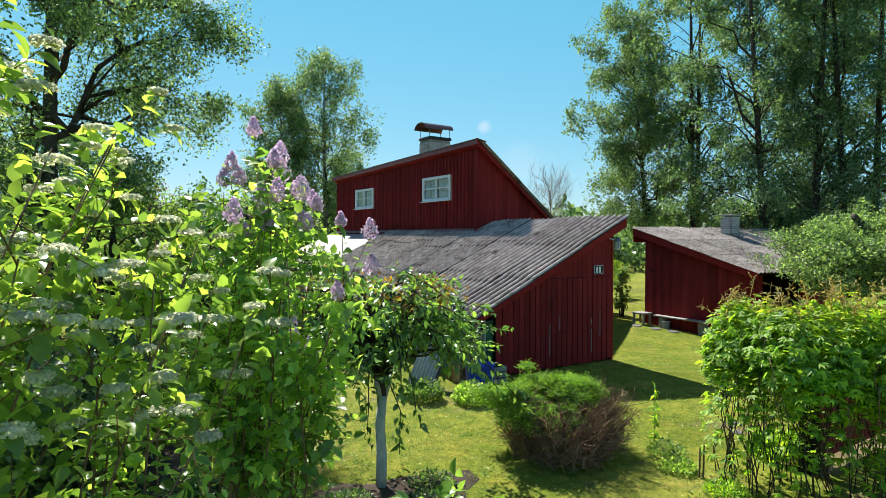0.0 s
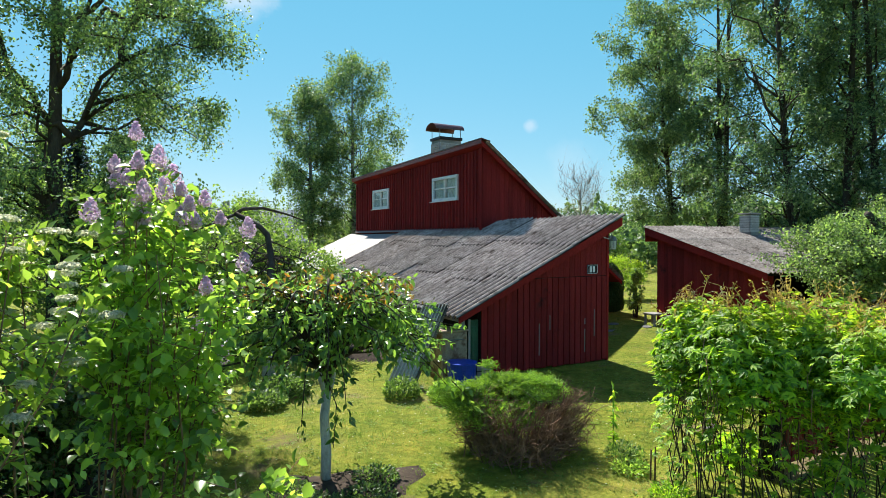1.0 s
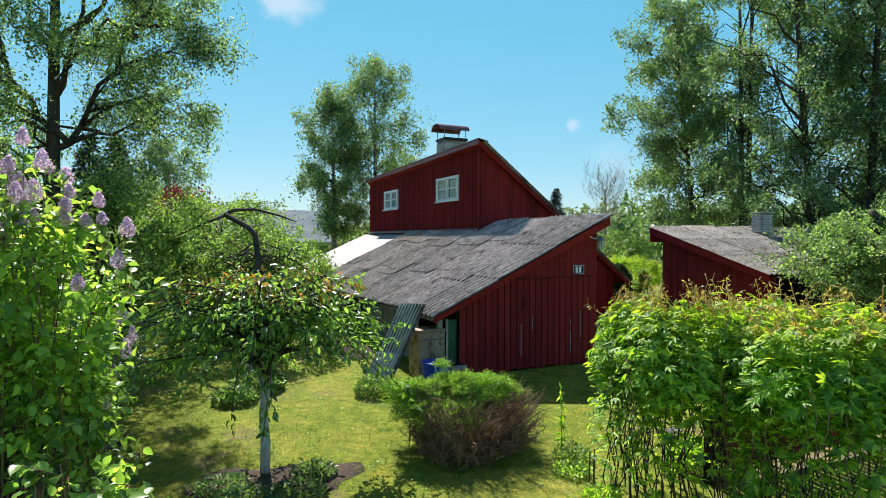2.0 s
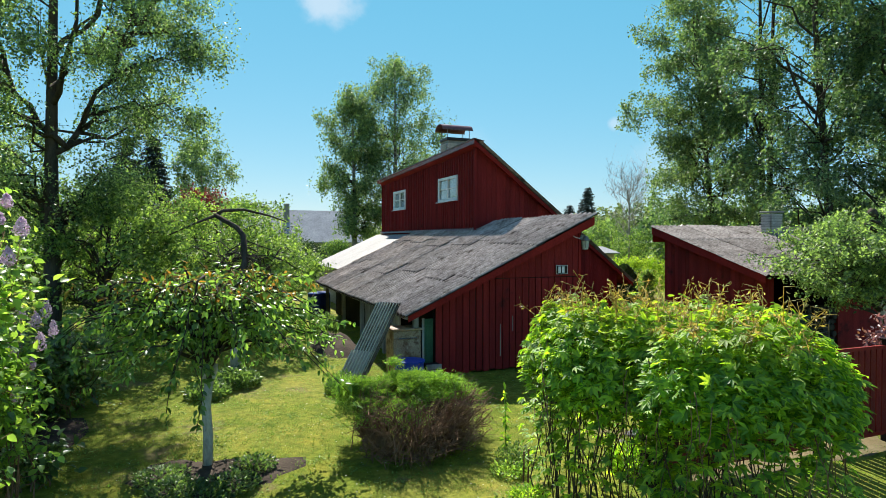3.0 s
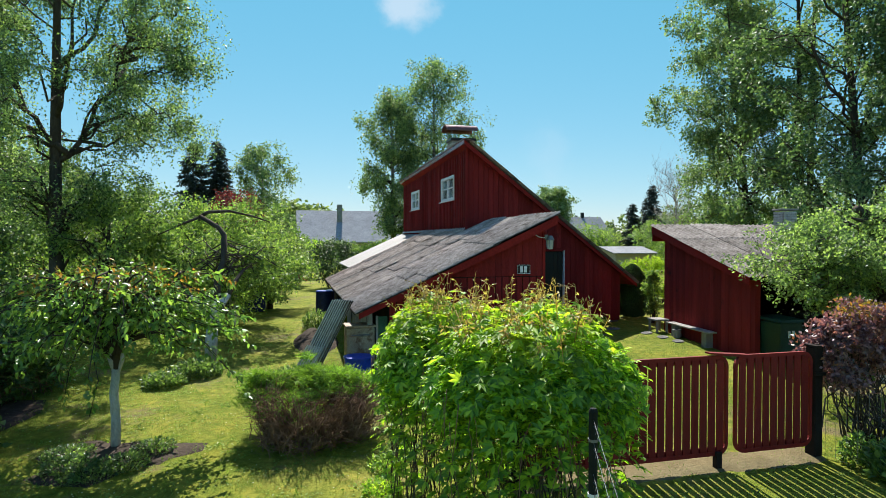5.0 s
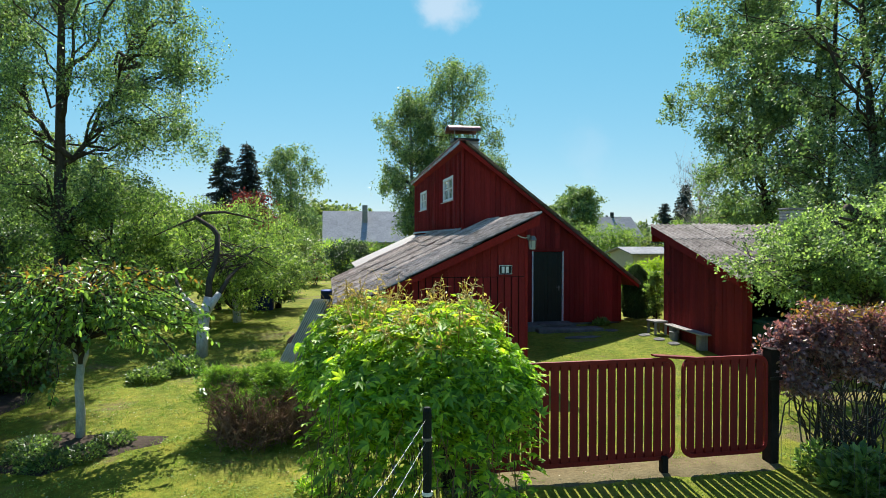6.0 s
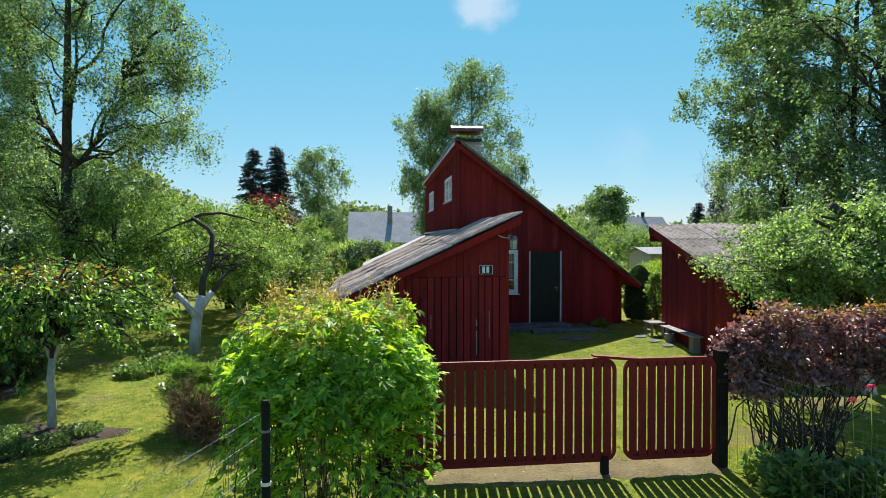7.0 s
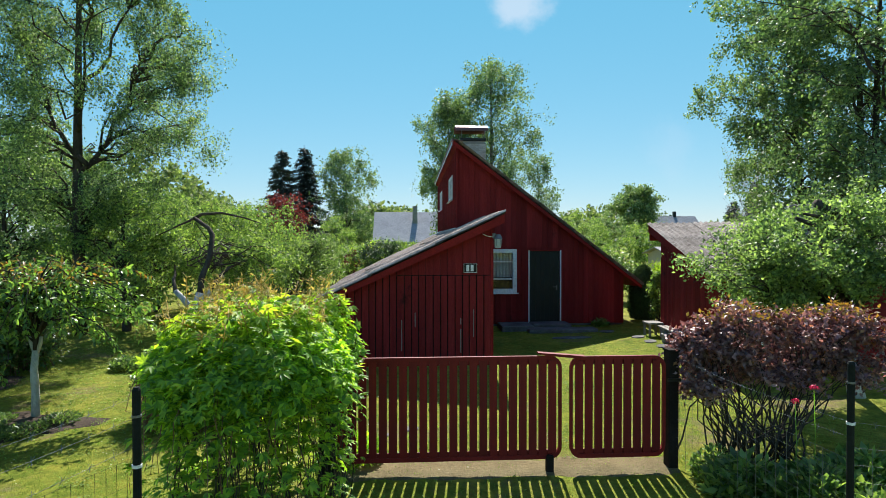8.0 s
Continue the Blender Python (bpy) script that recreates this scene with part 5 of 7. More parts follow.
def cherry():
    x, y = 3.09, 5.8
    z = ground_z(x, y)
    rng = np.random.default_rng(31)
    s = empty("cherry_tree", x, y, z, "small cherry tree with a limewashed trunk and umbrella crown", "tree")
    g = Geo()
    S, T = [], []
    # arching shoots: up from the head of the trunk, out, and drooping at the ends
    for i in range(105):
        a = i * 2.4 + rng.normal() * 0.25
        r = 0.45 + 1.22 * math.sqrt(rng.random())
        low = i > 100
        peak = 1.78 + 0.80 * rng.random() ** 0.65 - 0.10 * r
        b = np.array([x + 0.02, y, 1.25 + 0.75 * rng.random() * (peak - 1.2)])
        drop = (0.10 + 0.62 * rng.random() ** 1.4) * (0.4 + 0.45 * r)
        e = np.array([x + r * math.cos(a), y + 0.2 + 0.74 * r * math.sin(a), peak - drop])
        if low:
            # long shoots that hang almost to the lawn
            e = np.array([x, y, 0.0]) + np.array(((1.62, -0.45, 0.98), (-0.12, -0.62, 0.72), (1.45, -0.25, 1.10), (-0.42, -0.50, 0.95))[i - 101])
            peak, b[2] = 1.72, 1.45
            drop = peak - e[2]
        pts = []
        for k in range(8):
            t = k / 7
            q = b + (e - b) * t
            q[2] = b[2] + (peak - b[2]) * math.sin(min(1.0, t * 1.7) * math.pi / 2) - drop * max(0.0, (t - 0.45) / 0.55) ** 1.6
            pts.append(q + (rng.normal(size=3) * 0.025 if 0 < k < 7 else 0))
        g.tube(pts, 0.016 if i % 5 else 0.026, 0.004, 5)
        for k in range(10):
            t = 0.30 + 0.70 * (k + rng.random()) / 10
            j = min(6, int(t * 7))
            p = pts[j] + (pts[j + 1] - pts[j]) * (t * 7 - j)
            d = (pts[j + 1] - pts[j]) * 2.0 + rng.normal(size=3) * np.array([0.30, 0.30, 0.16]) + np.array([0, 0, -0.05])
            S.append(p)
            T.append(d / np.linalg.norm(d) * (0.12 + 0.20 * rng.random()))
    S, T = np.array(S), np.array(T)
    k = 7
    u = (np.arange(k)[None, :] + rng.random((len(S), k))) / k
    P = (S[:, None, :] + T[:, None, :] * u[:, :, None]).reshape(-1, 3) + rng.normal(size=(len(S) * k, 3)) * 0.012
    Tr = np.repeat(unit(T), k, axis=0)
    D = unit(Tr * 0.6 + unit(np.cross(Tr, rng.normal(size=Tr.shape))) * 0.9 + np.array([0, 0, -0.40]))
    N = unit(rng.normal(size=Tr.shape) * 0.45 + np.array([0, 0, 1.0]))
    size = 0.086 * (0.55 + 0.75 * rng.random(len(P)))
    young = (P[:, 2] > 2.12) & (rng.random(len(P)) < 0.30)
    part("crown", leaf_mesh("crown", P[~young], D[~young], N[~young], size[~young], 0.50, L_cherry, True, 0.14), None, s)
    part("young_leaves", leaf_mesh("young_leaves", P[young] + np.array([0, 0, 0.04]), D[young], N[young], size[young], 0.42, L_bronze, True, 0.14), None, s, "bronze young leaves on top")
    t = Geo().tube([(x, y, z - 0.1), (x + 0.01, y, 0.5), (x - 0.012, y, 0.85), (x + 0.02, y, 1.16)], 0.062, 0.050, 10)
    t.tube([(x + 0.01, y, 1.10), (x - 0.05, y, 1.28), (x - 0.07, y, 1.38)], 0.034, 0.026, 8)
    t.tube([(x + 0.03, y, 1.10), (x + 0.09, y, 1.27), (x + 0.10, y, 1.36)], 0.032, 0.025, 8)
    bark("trunk", t, M_lime, s, "limewashed pale trunk")
    g.tube([(x + 0.02, y, 1.10), (x + 0.03, y, 1.6), (x, y, 2.0)], 0.042, 0.03, 8)
    tagged(bark("limb_work", g, M_bark_dark, s), kind="stuff")


cherry()


def juniper():
    x, y = 5.60, 5.5
    z = ground_z(x, y)
    rng = np.random.default_rng(41)
    s = empty("juniper", x, y, z, "spreading juniper, green on top with dead brown twigs in front", "bush")
    C = []
    for i in range(170):
        a, r = rng.random() * 2 * math.pi, math.sqrt(rng.random())
        r *= 1.0 + 0.14 * math.sin(3 * a + 1.0) + 0.08 * math.sin(7 * a)
        if math.sin(a) * r < -0.35 and rng.random() < 0.6:
            continue
        px, py = x + 0.98 * r * math.cos(a) - 0.06, y + 0.56 * r * math.sin(a) + 0.34
        C.append((px, py, z + 0.62 + 0.15 * (1 - r * r) + 0.085 * rng.normal() - 0.05 * max(0.0, -math.sin(a)) * r))
    C = np.array(C)
    P, d = cloud(rng, C, 0.12 + 0.09 * rng.random(len(C)), 280, 0.5)
    D = unit(d * np.array([1, 1, 0.4]) + rng.normal(size=d.shape) * 0.3 + np.array([0, 0, 0.22]))
    N = unit(rng.normal(size=d.shape) + np.array([0, 0, 0.6]))
    part("foliage", leaf_mesh("foliage", P, D, N, 0.062 * (0.6 + 0.8 * rng.random(len(P))), 0.13, L_jun), None, s)
    g = Geo()
    for i in range(760):
        a = rng.random() * 2 * math.pi
        h = rng.random() ** 0.8
        r = (0.90 + 0.10 * math.sin(3.1 * h)) * (0.66 + 0.40 * rng.random()) * (1 + 0.10 * math.sin(3 * a + 2))
        e = (x + 0.08 + 0.92 * r * math.cos(a), y + 0.80 * r * math.sin(a), z + 0.04 + (0.76 + 0.08 * rng.random()) * h)
        b = (x + 0.55 * r * math.cos(a) + rng.normal() * 0.12, y + 0.45 * r * math.sin(a) + rng.normal() * 0.1, z + 0.5 * h * rng.random())
        pts = limb(g, b, e, 0.008, 0.003, rng, 0.05, 4, 3)
        for k in range(4):
            q = np.asarray(pts[1 + k % 4])
            g.tube([q, q + rng.normal(size=3) * 0.09 + np.array([0.0, -0.02, 0.02])], 0.004, 0.002, 3)
    tagged(part("dead_growth", g, M_twig, s, "dry bare brown twigs"), kind="stuff")


juniper()


def apples():
    rng = np.random.default_rng(51)
    # old apple tree with a bent dark limb and a limewashed fork
    x, y = 3.65, 10.9
    z = ground_z(x, y)
    s = empty("apple_tree", x, y, z, "old apple tree with a limewashed trunk and a bent dark limb", "tree", "apple trees")
    t = Geo()
    t.tube([(x, y, z - 0.1), (x + 0.02, y, 0.75), (x + 0.05, y + 0.1, 1.15), (x + 0.12, y + 0.2, 1.55)], 0.135, 0.10, 10)
    t.tube([(x + 0.03, y, 1.1), (x - 0.22, y + 0.05, 1.42), (x - 0.42, y + 0.08, 1.62)], 0.085, 0.06, 8)
    t.tube([(x + 0.05, y + 0.1, 1.15), (x + 0.22, y + 0.18, 1.45), (x + 0.34, y + 0.25, 1.64)], 0.09, 0.07, 8)
    bark("trunk", t, M_lime, s, "limewashed pale trunk")
    g = Geo()
    g.tube([(x + 0.12, y + 0.2, 1.52), (x + 0.10, y + 0.35, 1.9), (x + 0.22, y + 0.6, 2.4), (x + 0.20, y + 0.88, 2.95), (x + 0.08, y + 1.0, 3.12), (x - 0.37, y + 1.25, 3.40)], 0.080, 0.050, 8)
    g.tube([(x - 0.37, y + 1.25, 3.38), (x - 0.2, y + 1.35, 3.50), (x + 0.25, y + 1.5, 3.54), (x + 0.8, y + 1.6, 3.42), (x + 1.2, y + 1.6, 3.28)], 0.05, 0.012, 6)
    g.tube([(x - 0.37, y + 1.25, 3.38), (x - 0.8, y + 1.3, 3.2), (x - 1.3, y + 1.3, 2.95)], 0.035, 0.01, 6)
    g.tube([(x + 0.34, y + 0.25, 1.62), (x + 0.5, y + 0.5, 1.95), (x + 0.62, y + 1.0, 2.15), (x + 0.9, y + 1.5, 2.3)], 0.06, 0.02, 7)
    g.tube([(x - 0.42, y + 0.08, 1.6), (x - 0.62, y + 0.5, 1.85), (x - 0.8, y + 1.1, 1.95), (x - 1.0, y + 1.6, 2.2)], 0.05, 0.02, 7)
    C, R = lobes(rng, (x + 0.4, y + 2.3, 2.25), (2.3, 1.5, 0.9), 100, 0.32)
    for i in range(40):
        limb(g, (x + 0.2 + rng.normal() * 0.3, y + 0.9 + rng.normal() * 0.3, 2.0 + 0.6 * rng.random()), C[i], 0.016, 0.005, rng, 0.1, 4, 5)
    tagged(bark("limb_work", g, M_bark_dark, s), kind="stuff")
    P, d = cloud(rng, C, R, 119)
    D, N = facing(rng, d)
    part("crown", leaf_mesh("crown", P, D, N, 0.07 * (0.6 + 0.8 * rng.random(len(P))), 0.6, L_apple), None, s)
    for x, y, mid, rad, seed in ((3.75, 15.5, 2.15, (2.2, 1.8, 1.35), 52), (1.1, 13.2, 2.3, (2.0, 1.8, 1.2), 53), (0.2, 17.5, 2.6, (2.6, 2.4, 1.4), 54), (4.6, 19.5, 1.7, (1.5, 1.6, 1.0), 55), (2.6, 19.0, 1.9, (2.1, 2.0, 1.0), 56)):
        tree("apple_tree", "leafy green apple tree in the orchard", x, y, mid, rad, L_orchard if seed == 55 else L_apple, 0.075, 40, 16, 6, seed, 0.13, M_lime if seed == 52 else M_bark_dark, 0.55 if seed == 52 else 0.15, 0.24, group="apple trees")
    right = tree("apple_tree", "old apple tree with spreading pale green branches", 16.44, 6.1, 2.47, (1.85, 1.3, 0.68), L_spur, 0.062, 84, 19, 6, 57, 0.14, M_lime, 0, 0.135, (-0.72, 0.1), tilt=0.42, group="apple trees")
    # its pruned old limbs stand out of the leaves
    old = Geo()
    old.tube([(16.35, 6.1, 1.6), (16.36, 6.12, 2.4), (16.42, 6.12, 2.95), (16.28, 6.1, 3.2), (15.95, 6.12, 3.30), (15.68, 6.15, 3.46)], 0.11, 0.075, 8)
    old.tube([(16.3, 6.1, 2.6), (16.0, 6.05, 2.95), (15.6, 6.0, 3.05), (15.2, 5.95, 3.18)], 0.07, 0.03, 7)
    old.tube([(15.95, 6.12, 3.28), (15.7, 6.0, 3.2), (15.3, 5.9, 3.25)], 0.05, 0.02, 6)
    old.tube([(16.42, 6.12, 2.9), (16.9, 6.2, 3.1), (17.5, 6.3, 3.05)], 0.06, 0.03, 6)
    bark("pruned_limb", old, M_bark_dark, right, "bare grey pruned limbs")


apples()


def trees():
    tree("birch", "tall birch with a dark forked trunk and airy drooping foliage", 0.1, 12.8, 7.7, (2.75, 2.7, 4.8), L_dark_birch, 0.060, 110, 32, 6, 61, 0.18, M_bark_dark, 0.55, 0.26, (0.25, 0.0), rise=0.8, taper=1.0,
         forks=((4.4, 1.6, 0.6, 3.6), (4.8, -1.5, 0.3, 3.2), (5.4, 0.9, -1.2, 3.2), (6.4, 1.6, -0.3, 2.6)))
    tree("birch", "dense leafy birch behind the house, lower of the pair", 11.7, 34.2, 7.4, (2.0, 2.0, 4.5), L_birch, 0.135, 60, 17, 6, 62, 0.2, M_bark_birch, 0.8, 0.34)
    tree("birch", "tall birch behind the house with hanging leafy twigs", 14.4, 34.0, 8.8, (2.6, 2.5, 5.4), L_birch, 0.130, 64, 11, 7, 60, 0.2, M_bark_birch, 1.1, 0.32)
    tree("birch", "slim birch with light green leaves", 18.2, 38.5, 5.6, (1.5, 1.5, 3.4), L_birch, 0.12, 26, 14, 7, 63, 0.12, M_bark_birch, 0.9, 0.28)
    # the row of tall trees behind the shed
    for x, y, c, rad, lean, seed, leaf, n in ((24.0, 17.8, 8.4, (2.7, 2.7, 5.6), (-0.8, 0.8), 64, L_birch, 1), (24.5, 16.0, 10.0, (2.9, 3.0, 8.2), (0.2, 0.2), 65, L_birch, 2), (22.9, 11.8, 10.2, (3.0, 2.8, 8.2), (-1.6, 0.3), 67, L_dark, 1), (23.2, 10.4, 10.4, (2.9, 2.8, 8.6), (0.4, 0.0), 70, L_dark, 1), (25.6, 9.4, 10.2, (3.2, 3.0, 8.6), (0.2, 0.0), 66, L_dark, 2)):
        tree("tall_tree", "tall leafy tree with drooping branches behind the shed", x, y, c, rad, leaf, 0.098, 62, 20 if leaf == L_birch else 15, 8, seed, 0.155, M_bark_dark, 0.7, 0.30, lean, width=0.68, rise=0.7, trunks=n, taper=0.9 if seed == 64 else 0.75, group="tall trees")
    for x, y, c, rad, seed in ((31.5, 14.0, 9.6, (3.6, 3.4, 8.6), 68), (31.5, 7.5, 9.2, (3.6, 3.4, 8.6), 69)):
        tree("tall_tree", "tall dark leafy tree at the edge of the wood", x, y, c, rad, L_dark, 0.15, 60, 11, 6, seed, 0.22, M_bark_dark, 0.9, 0.42, rise=0.7, group="tall trees")
    tree("copper_beech", "round tree with dark copper red leaves", 2.95, 25.6, 3.2, (1.25, 1.2, 1.3), L_copper, 0.11, 30, 14, 6, 71, 0.14, None, 0, 0.26)
    for x, y, h, seed in ((-2.95, 54.0, 11.2, 72), (-1.25, 56.4, 11.9, 73), (49.9, 63.8, 9.3, 74), (47.6, 64.5, 7.0, 75)):
        spruce(x, y, h, seed)
    for x, y, c, rad, seed in ((-2.6, 14.2, 2.9, (2.0, 1.8, 2.4), 78), (-4.6, 18.0, 3.6, (2.4, 2.2, 3.2), 80)):
        tree("garden_tree", "dense dark leafy tree under the birch", x, y, c, rad, L_dark, 0.10, 44, 14, 6, seed, 0.12, M_bark_dark, 0, 0.26)
    tree("birch", "distant birch with an airy crown", 3.0, 56.0, 6.7, (2.9, 2.8, 5.0), L_birch, 0.2, 40, 12, 6, 76, 0.2, M_bark_birch, 1.0, 0.45)


def spruce(x, y, h, seed):
    rng = np.random.default_rng(seed)
    z = ground_z(x, y)
    s = empty("spruce", x, y, z, "dark pointed spruce far behind the garden", "tree")
    P, D = [], []
    g = Geo().tube([(x, y, z - 0.1), (x, y, z + h * 0.5), (x, y, z + h)], 0.2, 0.02, 7)
    lv = z + 0.6
    while lv < z + h - 0.1:
        t = (lv - z) / h
        r = (1 - t) ** 0.8 * h * 0.26 + 0.20
        for k in range(int(7 + 4 * (1 - t))):
            a = rng.random() * 2 * math.pi
            ln = r * (0.75 + 0.4 * rng.random())
            m = int(42 * ln) + 12
            q = rng.random(m)
            P.append(np.stack([x + math.cos(a) * ln * q + rng.normal(size=m) * 0.10, y + math.sin(a) * ln * q + rng.normal(size=m) * 0.10, lv - 0.25 * ln * q + rng.normal(size=m) * 0.06], axis=1))
            D.append(np.stack([np.full(m, math.cos(a)), np.full(m, math.sin(a)), np.full(m, -0.5)], axis=1) + rng.normal(size=(m, 3)) * 0.4)
        lv += 0.33
    P, D = np.concatenate(P), np.concatenate(D)
    N = unit(rng.normal(size=P.shape) * 0.4 + np.array([0, 0, 1]))
    part("crown", leaf_mesh("crown", P, D, N, 0.30, 0.35, L_spruce), None, s)
    bark("trunk", g, M_bark_dark, s)


trees()


def far_places():
    # long low building with a pale grey roof
    h = empty("far_building", 10.0, 52.0, 0.36, "long low building with a pale grey roof and one chimney", "house")
    part("wall", Geo().box((6.3, 48.9, 0.2), (15.4, 55.2, 2.7)), M_wall_far, h)
    for sgn in (-1, 1):
        y0, y1 = 52.05, 52.05 + sgn * 3.7
        o = [(5.9, y0, 5.36), (15.8, y0, 5.36), (15.8, y1, 2.55), (5.9, y1, 2.55)]
        part("roof", Geo().prism(o, (0, 0, 0.09)), M_roof_far, h)
    part("gable", Geo().prism([(6.3, 48.9, 2.6), (6.3, 55.2, 2.6), (6.3, 52.05, 5.3)], (0.15, 0, 0)), M_wall_far, h)
    part("gable", Geo().prism([(15.25, 48.9, 2.6), (15.25, 55.2, 2.6), (15.25, 52.05, 5.3)], (0.15, 0, 0)), M_wall_far, h)
    part("chimney", Geo().box((9.42, 50.6, 3.4), (9.86, 51.1, 5.93)), M_mortar, h, "tall grey chimney")
    for x in (6.9, 8.7, 11.0, 13.4):
        w = part("window", Geo().box((x, 48.86, 1.2), (x + 1.1, 48.9, 2.2)), M_glass, h)
        part("window_frame", Geo().box((x - 0.08, 48.84, 1.1), (x + 1.18, 48.88, 1.2)), M_white, w)
    # small gabled house beyond the hedges
    h = empty("far_cottage", 38.7, 61.0, 0.36, "distant grey gabled house with a thin chimney", "house")
    part("wall", Geo().box((36.4, 58.4, 0.2), (40.9, 63.6, 3.2)), M_wall_far, h)
    for sgn in (-1, 1):
        y0, y1 = 61.0, 61.0 + sgn * 3.0
        part("roof", Geo().prism([(36.0, y0, 5.4), (41.1, y0, 5.4), (41.1, y1, 3.05), (36.0, y1, 3.05)], (0, 0, 0.10)), M_roof_far, h)
    for x in (36.4, 40.75):
        part("gable", Geo().prism([(x, 58.4, 3.2), (x, 63.6, 3.2), (x, 61.0, 5.3)], (0.15, 0, 0)), M_wall_far, h)
    for x in (37.2, 39.2):
        part("window", Geo().box((x, 58.34, 1.5), (x + 1.0, 58.4, 2.5)), M_glass, h)
    part("chimney", Geo().box((38.55, 60.8, 5.2), (38.85, 61.1, 6.0)), M_black, h)
    # low gabled outbuilding with a pale roof
    h = empty("outbuilding", 22.6, 25.9, 0.36, "low outbuilding with a pale sheet roof", "shed")
    part("wall", Geo().box((21.6, 24.7, 0.2), (23.75, 27.2, 2.12)), M_wall_far, h)
    for sgn in (-1, 1):
        part("roof", Geo().prism([(21.35, 25.95, 2.43), (23.95, 25.95, 2.43), (23.95, 25.95 + sgn * 1.5, 2.10), (21.35, 25.95 + sgn * 1.5, 2.10)], (0, 0, 0.05)), M_roof_far, h)
    for x in (21.6, 23.63):
        part("gable", Geo().prism([(x, 24.7, 2.12), (x, 27.2, 2.12), (x, 25.95, 2.41)], (0.12, 0, 0)), M_wall_far, h)


far_places()


def hedges():
    x, y, h, r = 16.0, 14.2, 1.62, 0.42
    rng = np.random.default_rng(81)
    z = ground_z(x, y)
    s = empty("thuja", x, y, z, "dark rounded columnar thuja beside the house", "bush")
    n = 17000
    a, t = rng.random(n) * 2 * math.pi, rng.random(n)
    rr = r * np.sqrt(np.clip(1 - (2 * t - 0.9) ** 4 * 0.7, 0.05, 1)) * (1 - 0.45 * t ** 4) * (0.72 + 0.33 * rng.random(n)) * (1 + 0.10 * np.sin(5 * a + 7 * t))
    P = np.stack([x + rr * np.cos(a), y + rr * np.sin(a), z + 0.03 + h * t], axis=1)
    D = np.stack([np.cos(a) * 0.5, np.sin(a) * 0.5, np.ones(n)], axis=1) + rng.normal(size=(n, 3)) * 0.3
    N = np.stack([np.cos(a), np.sin(a), np.zeros(n)], axis=1) + rng.normal(size=(n, 3)) * 0.4
    part("foliage", leaf_mesh("foliage", P, D, unit(N), 0.08, 0.4, L_thuja), None, s)
    bark("trunk", Geo().tube([(x, y, z - 0.05), (x, y, z + h * 0.8)], 0.05, 0.02, 6), M_bark_dark, s)
    shrub("garden_bush", "slim light green leafy bush by the shed", "bush", 15.95, 13.05, 2.05, (0.26, 0.26), L_apple, 0.075, 40, 60, 82, 0.6, False, 0.05, 6, 0.16)
    shrub("garden_bush", "dull brownish green round bush far behind", "bush", 32.2, 38.0, 4.6, (1.3, 1.2), L_orchard, 0.12, 50, 80, 110, 0.5, False, 0.1, 8, 0.5)
    tree("garden_tree", "round dense dark green tree in a far garden", 32.0, 55.2, 5.6, (2.2, 2.2, 2.2), L_birch, 0.2, 40, 14, 6, 113, 0.16, M_bark_dark, 0, 0.36)
    for x, y, top, rx, ry, seed, leaf in ((19.8, 22.0, 1.7, 2.0, 1.0, 83, L_orchard), (16.8, 19.5, 2.6, 0.9, 0.9, 84, L_orchard), (24.3, 32.5, 3.8, 1.9, 1.4, 85, L_apple), (25.0, 34.0, 4.3, 3.0, 2.0, 86, L_apple), (20.5, 36.0, 4.6, 2.6, 2.0, 87, L_apple), (7.5, 28.0, 2.9, 1.6, 1.4, 88, L_thuja), (5.0, 30.0, 2.9, 2.0, 1.5, 89, L_apple), (9.8, 31.0, 2.7, 1.7, 1.4, 90, L_apple), (6.3, 36.0, 2.7, 1.9, 1.5, 91, L_creep), (8.8, 42.0, 3.0, 2.2, 1.5, 92, L_apple), (-3.5, 20.0, 3.2, 2.6, 1.8, 93, L_apple), (-1.0, 24.0, 3.8, 2.6, 2.0, 94, L_apple), (-6.0, 26.0, 4.5, 3.0, 2.4, 95, L_apple), (-4.0, 14.0, 2.8, 2.0, 2.0, 96, L_lilac), (-8.0, 18.0, 4.2, 3.2, 2.4, 97, L_dark), (0.5, 31.0, 4.6, 2.8, 2.0, 98, L_apple), (4.0, 24.0, 2.6, 1.6, 1.4, 99, L_apple), (28.0, 27.0, 3.6, 3.0, 1.6, 100, L_apple), (32.5, 36.0, 4.8, 3.0, 2.0, 101, L_apple), (17.8, 28.5, 3.0, 1.2, 1.2, 102, L_orchard), (3.6, 42.0, 5.0, 1.6, 1.6, 103, L_apple), (6.8, 45.0, 3.0, 1.8, 1.6, 104, L_creep), (12.6, 44.0, 2.9, 1.6, 1.4, 105, L_apple), (23.0, 44.0, 5.6, 3.0, 2.2, 106, L_apple), (27.0, 48.0, 6.2, 3.2, 2.4, 107, L_birch)):
        shrub("garden_shrub", "leafy green shrub in the gardens behind", "bush", x, y, top, (rx, ry), leaf, 0.11, 60, 98, seed, 0.6, False, 0.1, 8, 0.5)
    shrub("hedge", "clipped light green hedge between the gardens", "hedge", 19.0, 17.2, 2.32, (2.7, 0.5), L_young, 0.06, 220, 84, 108, 0.6, False, 0.05, 10, 0.26)
    shrub("red_bush", "small reddish leafed bush by the far hedge", "bush", 5.75, 30.0, 2.3, (0.55, 0.5), L_copper, 0.09, 26, 56, 109, 0.6, False, 0.1, 5, 0.25)


hedges()


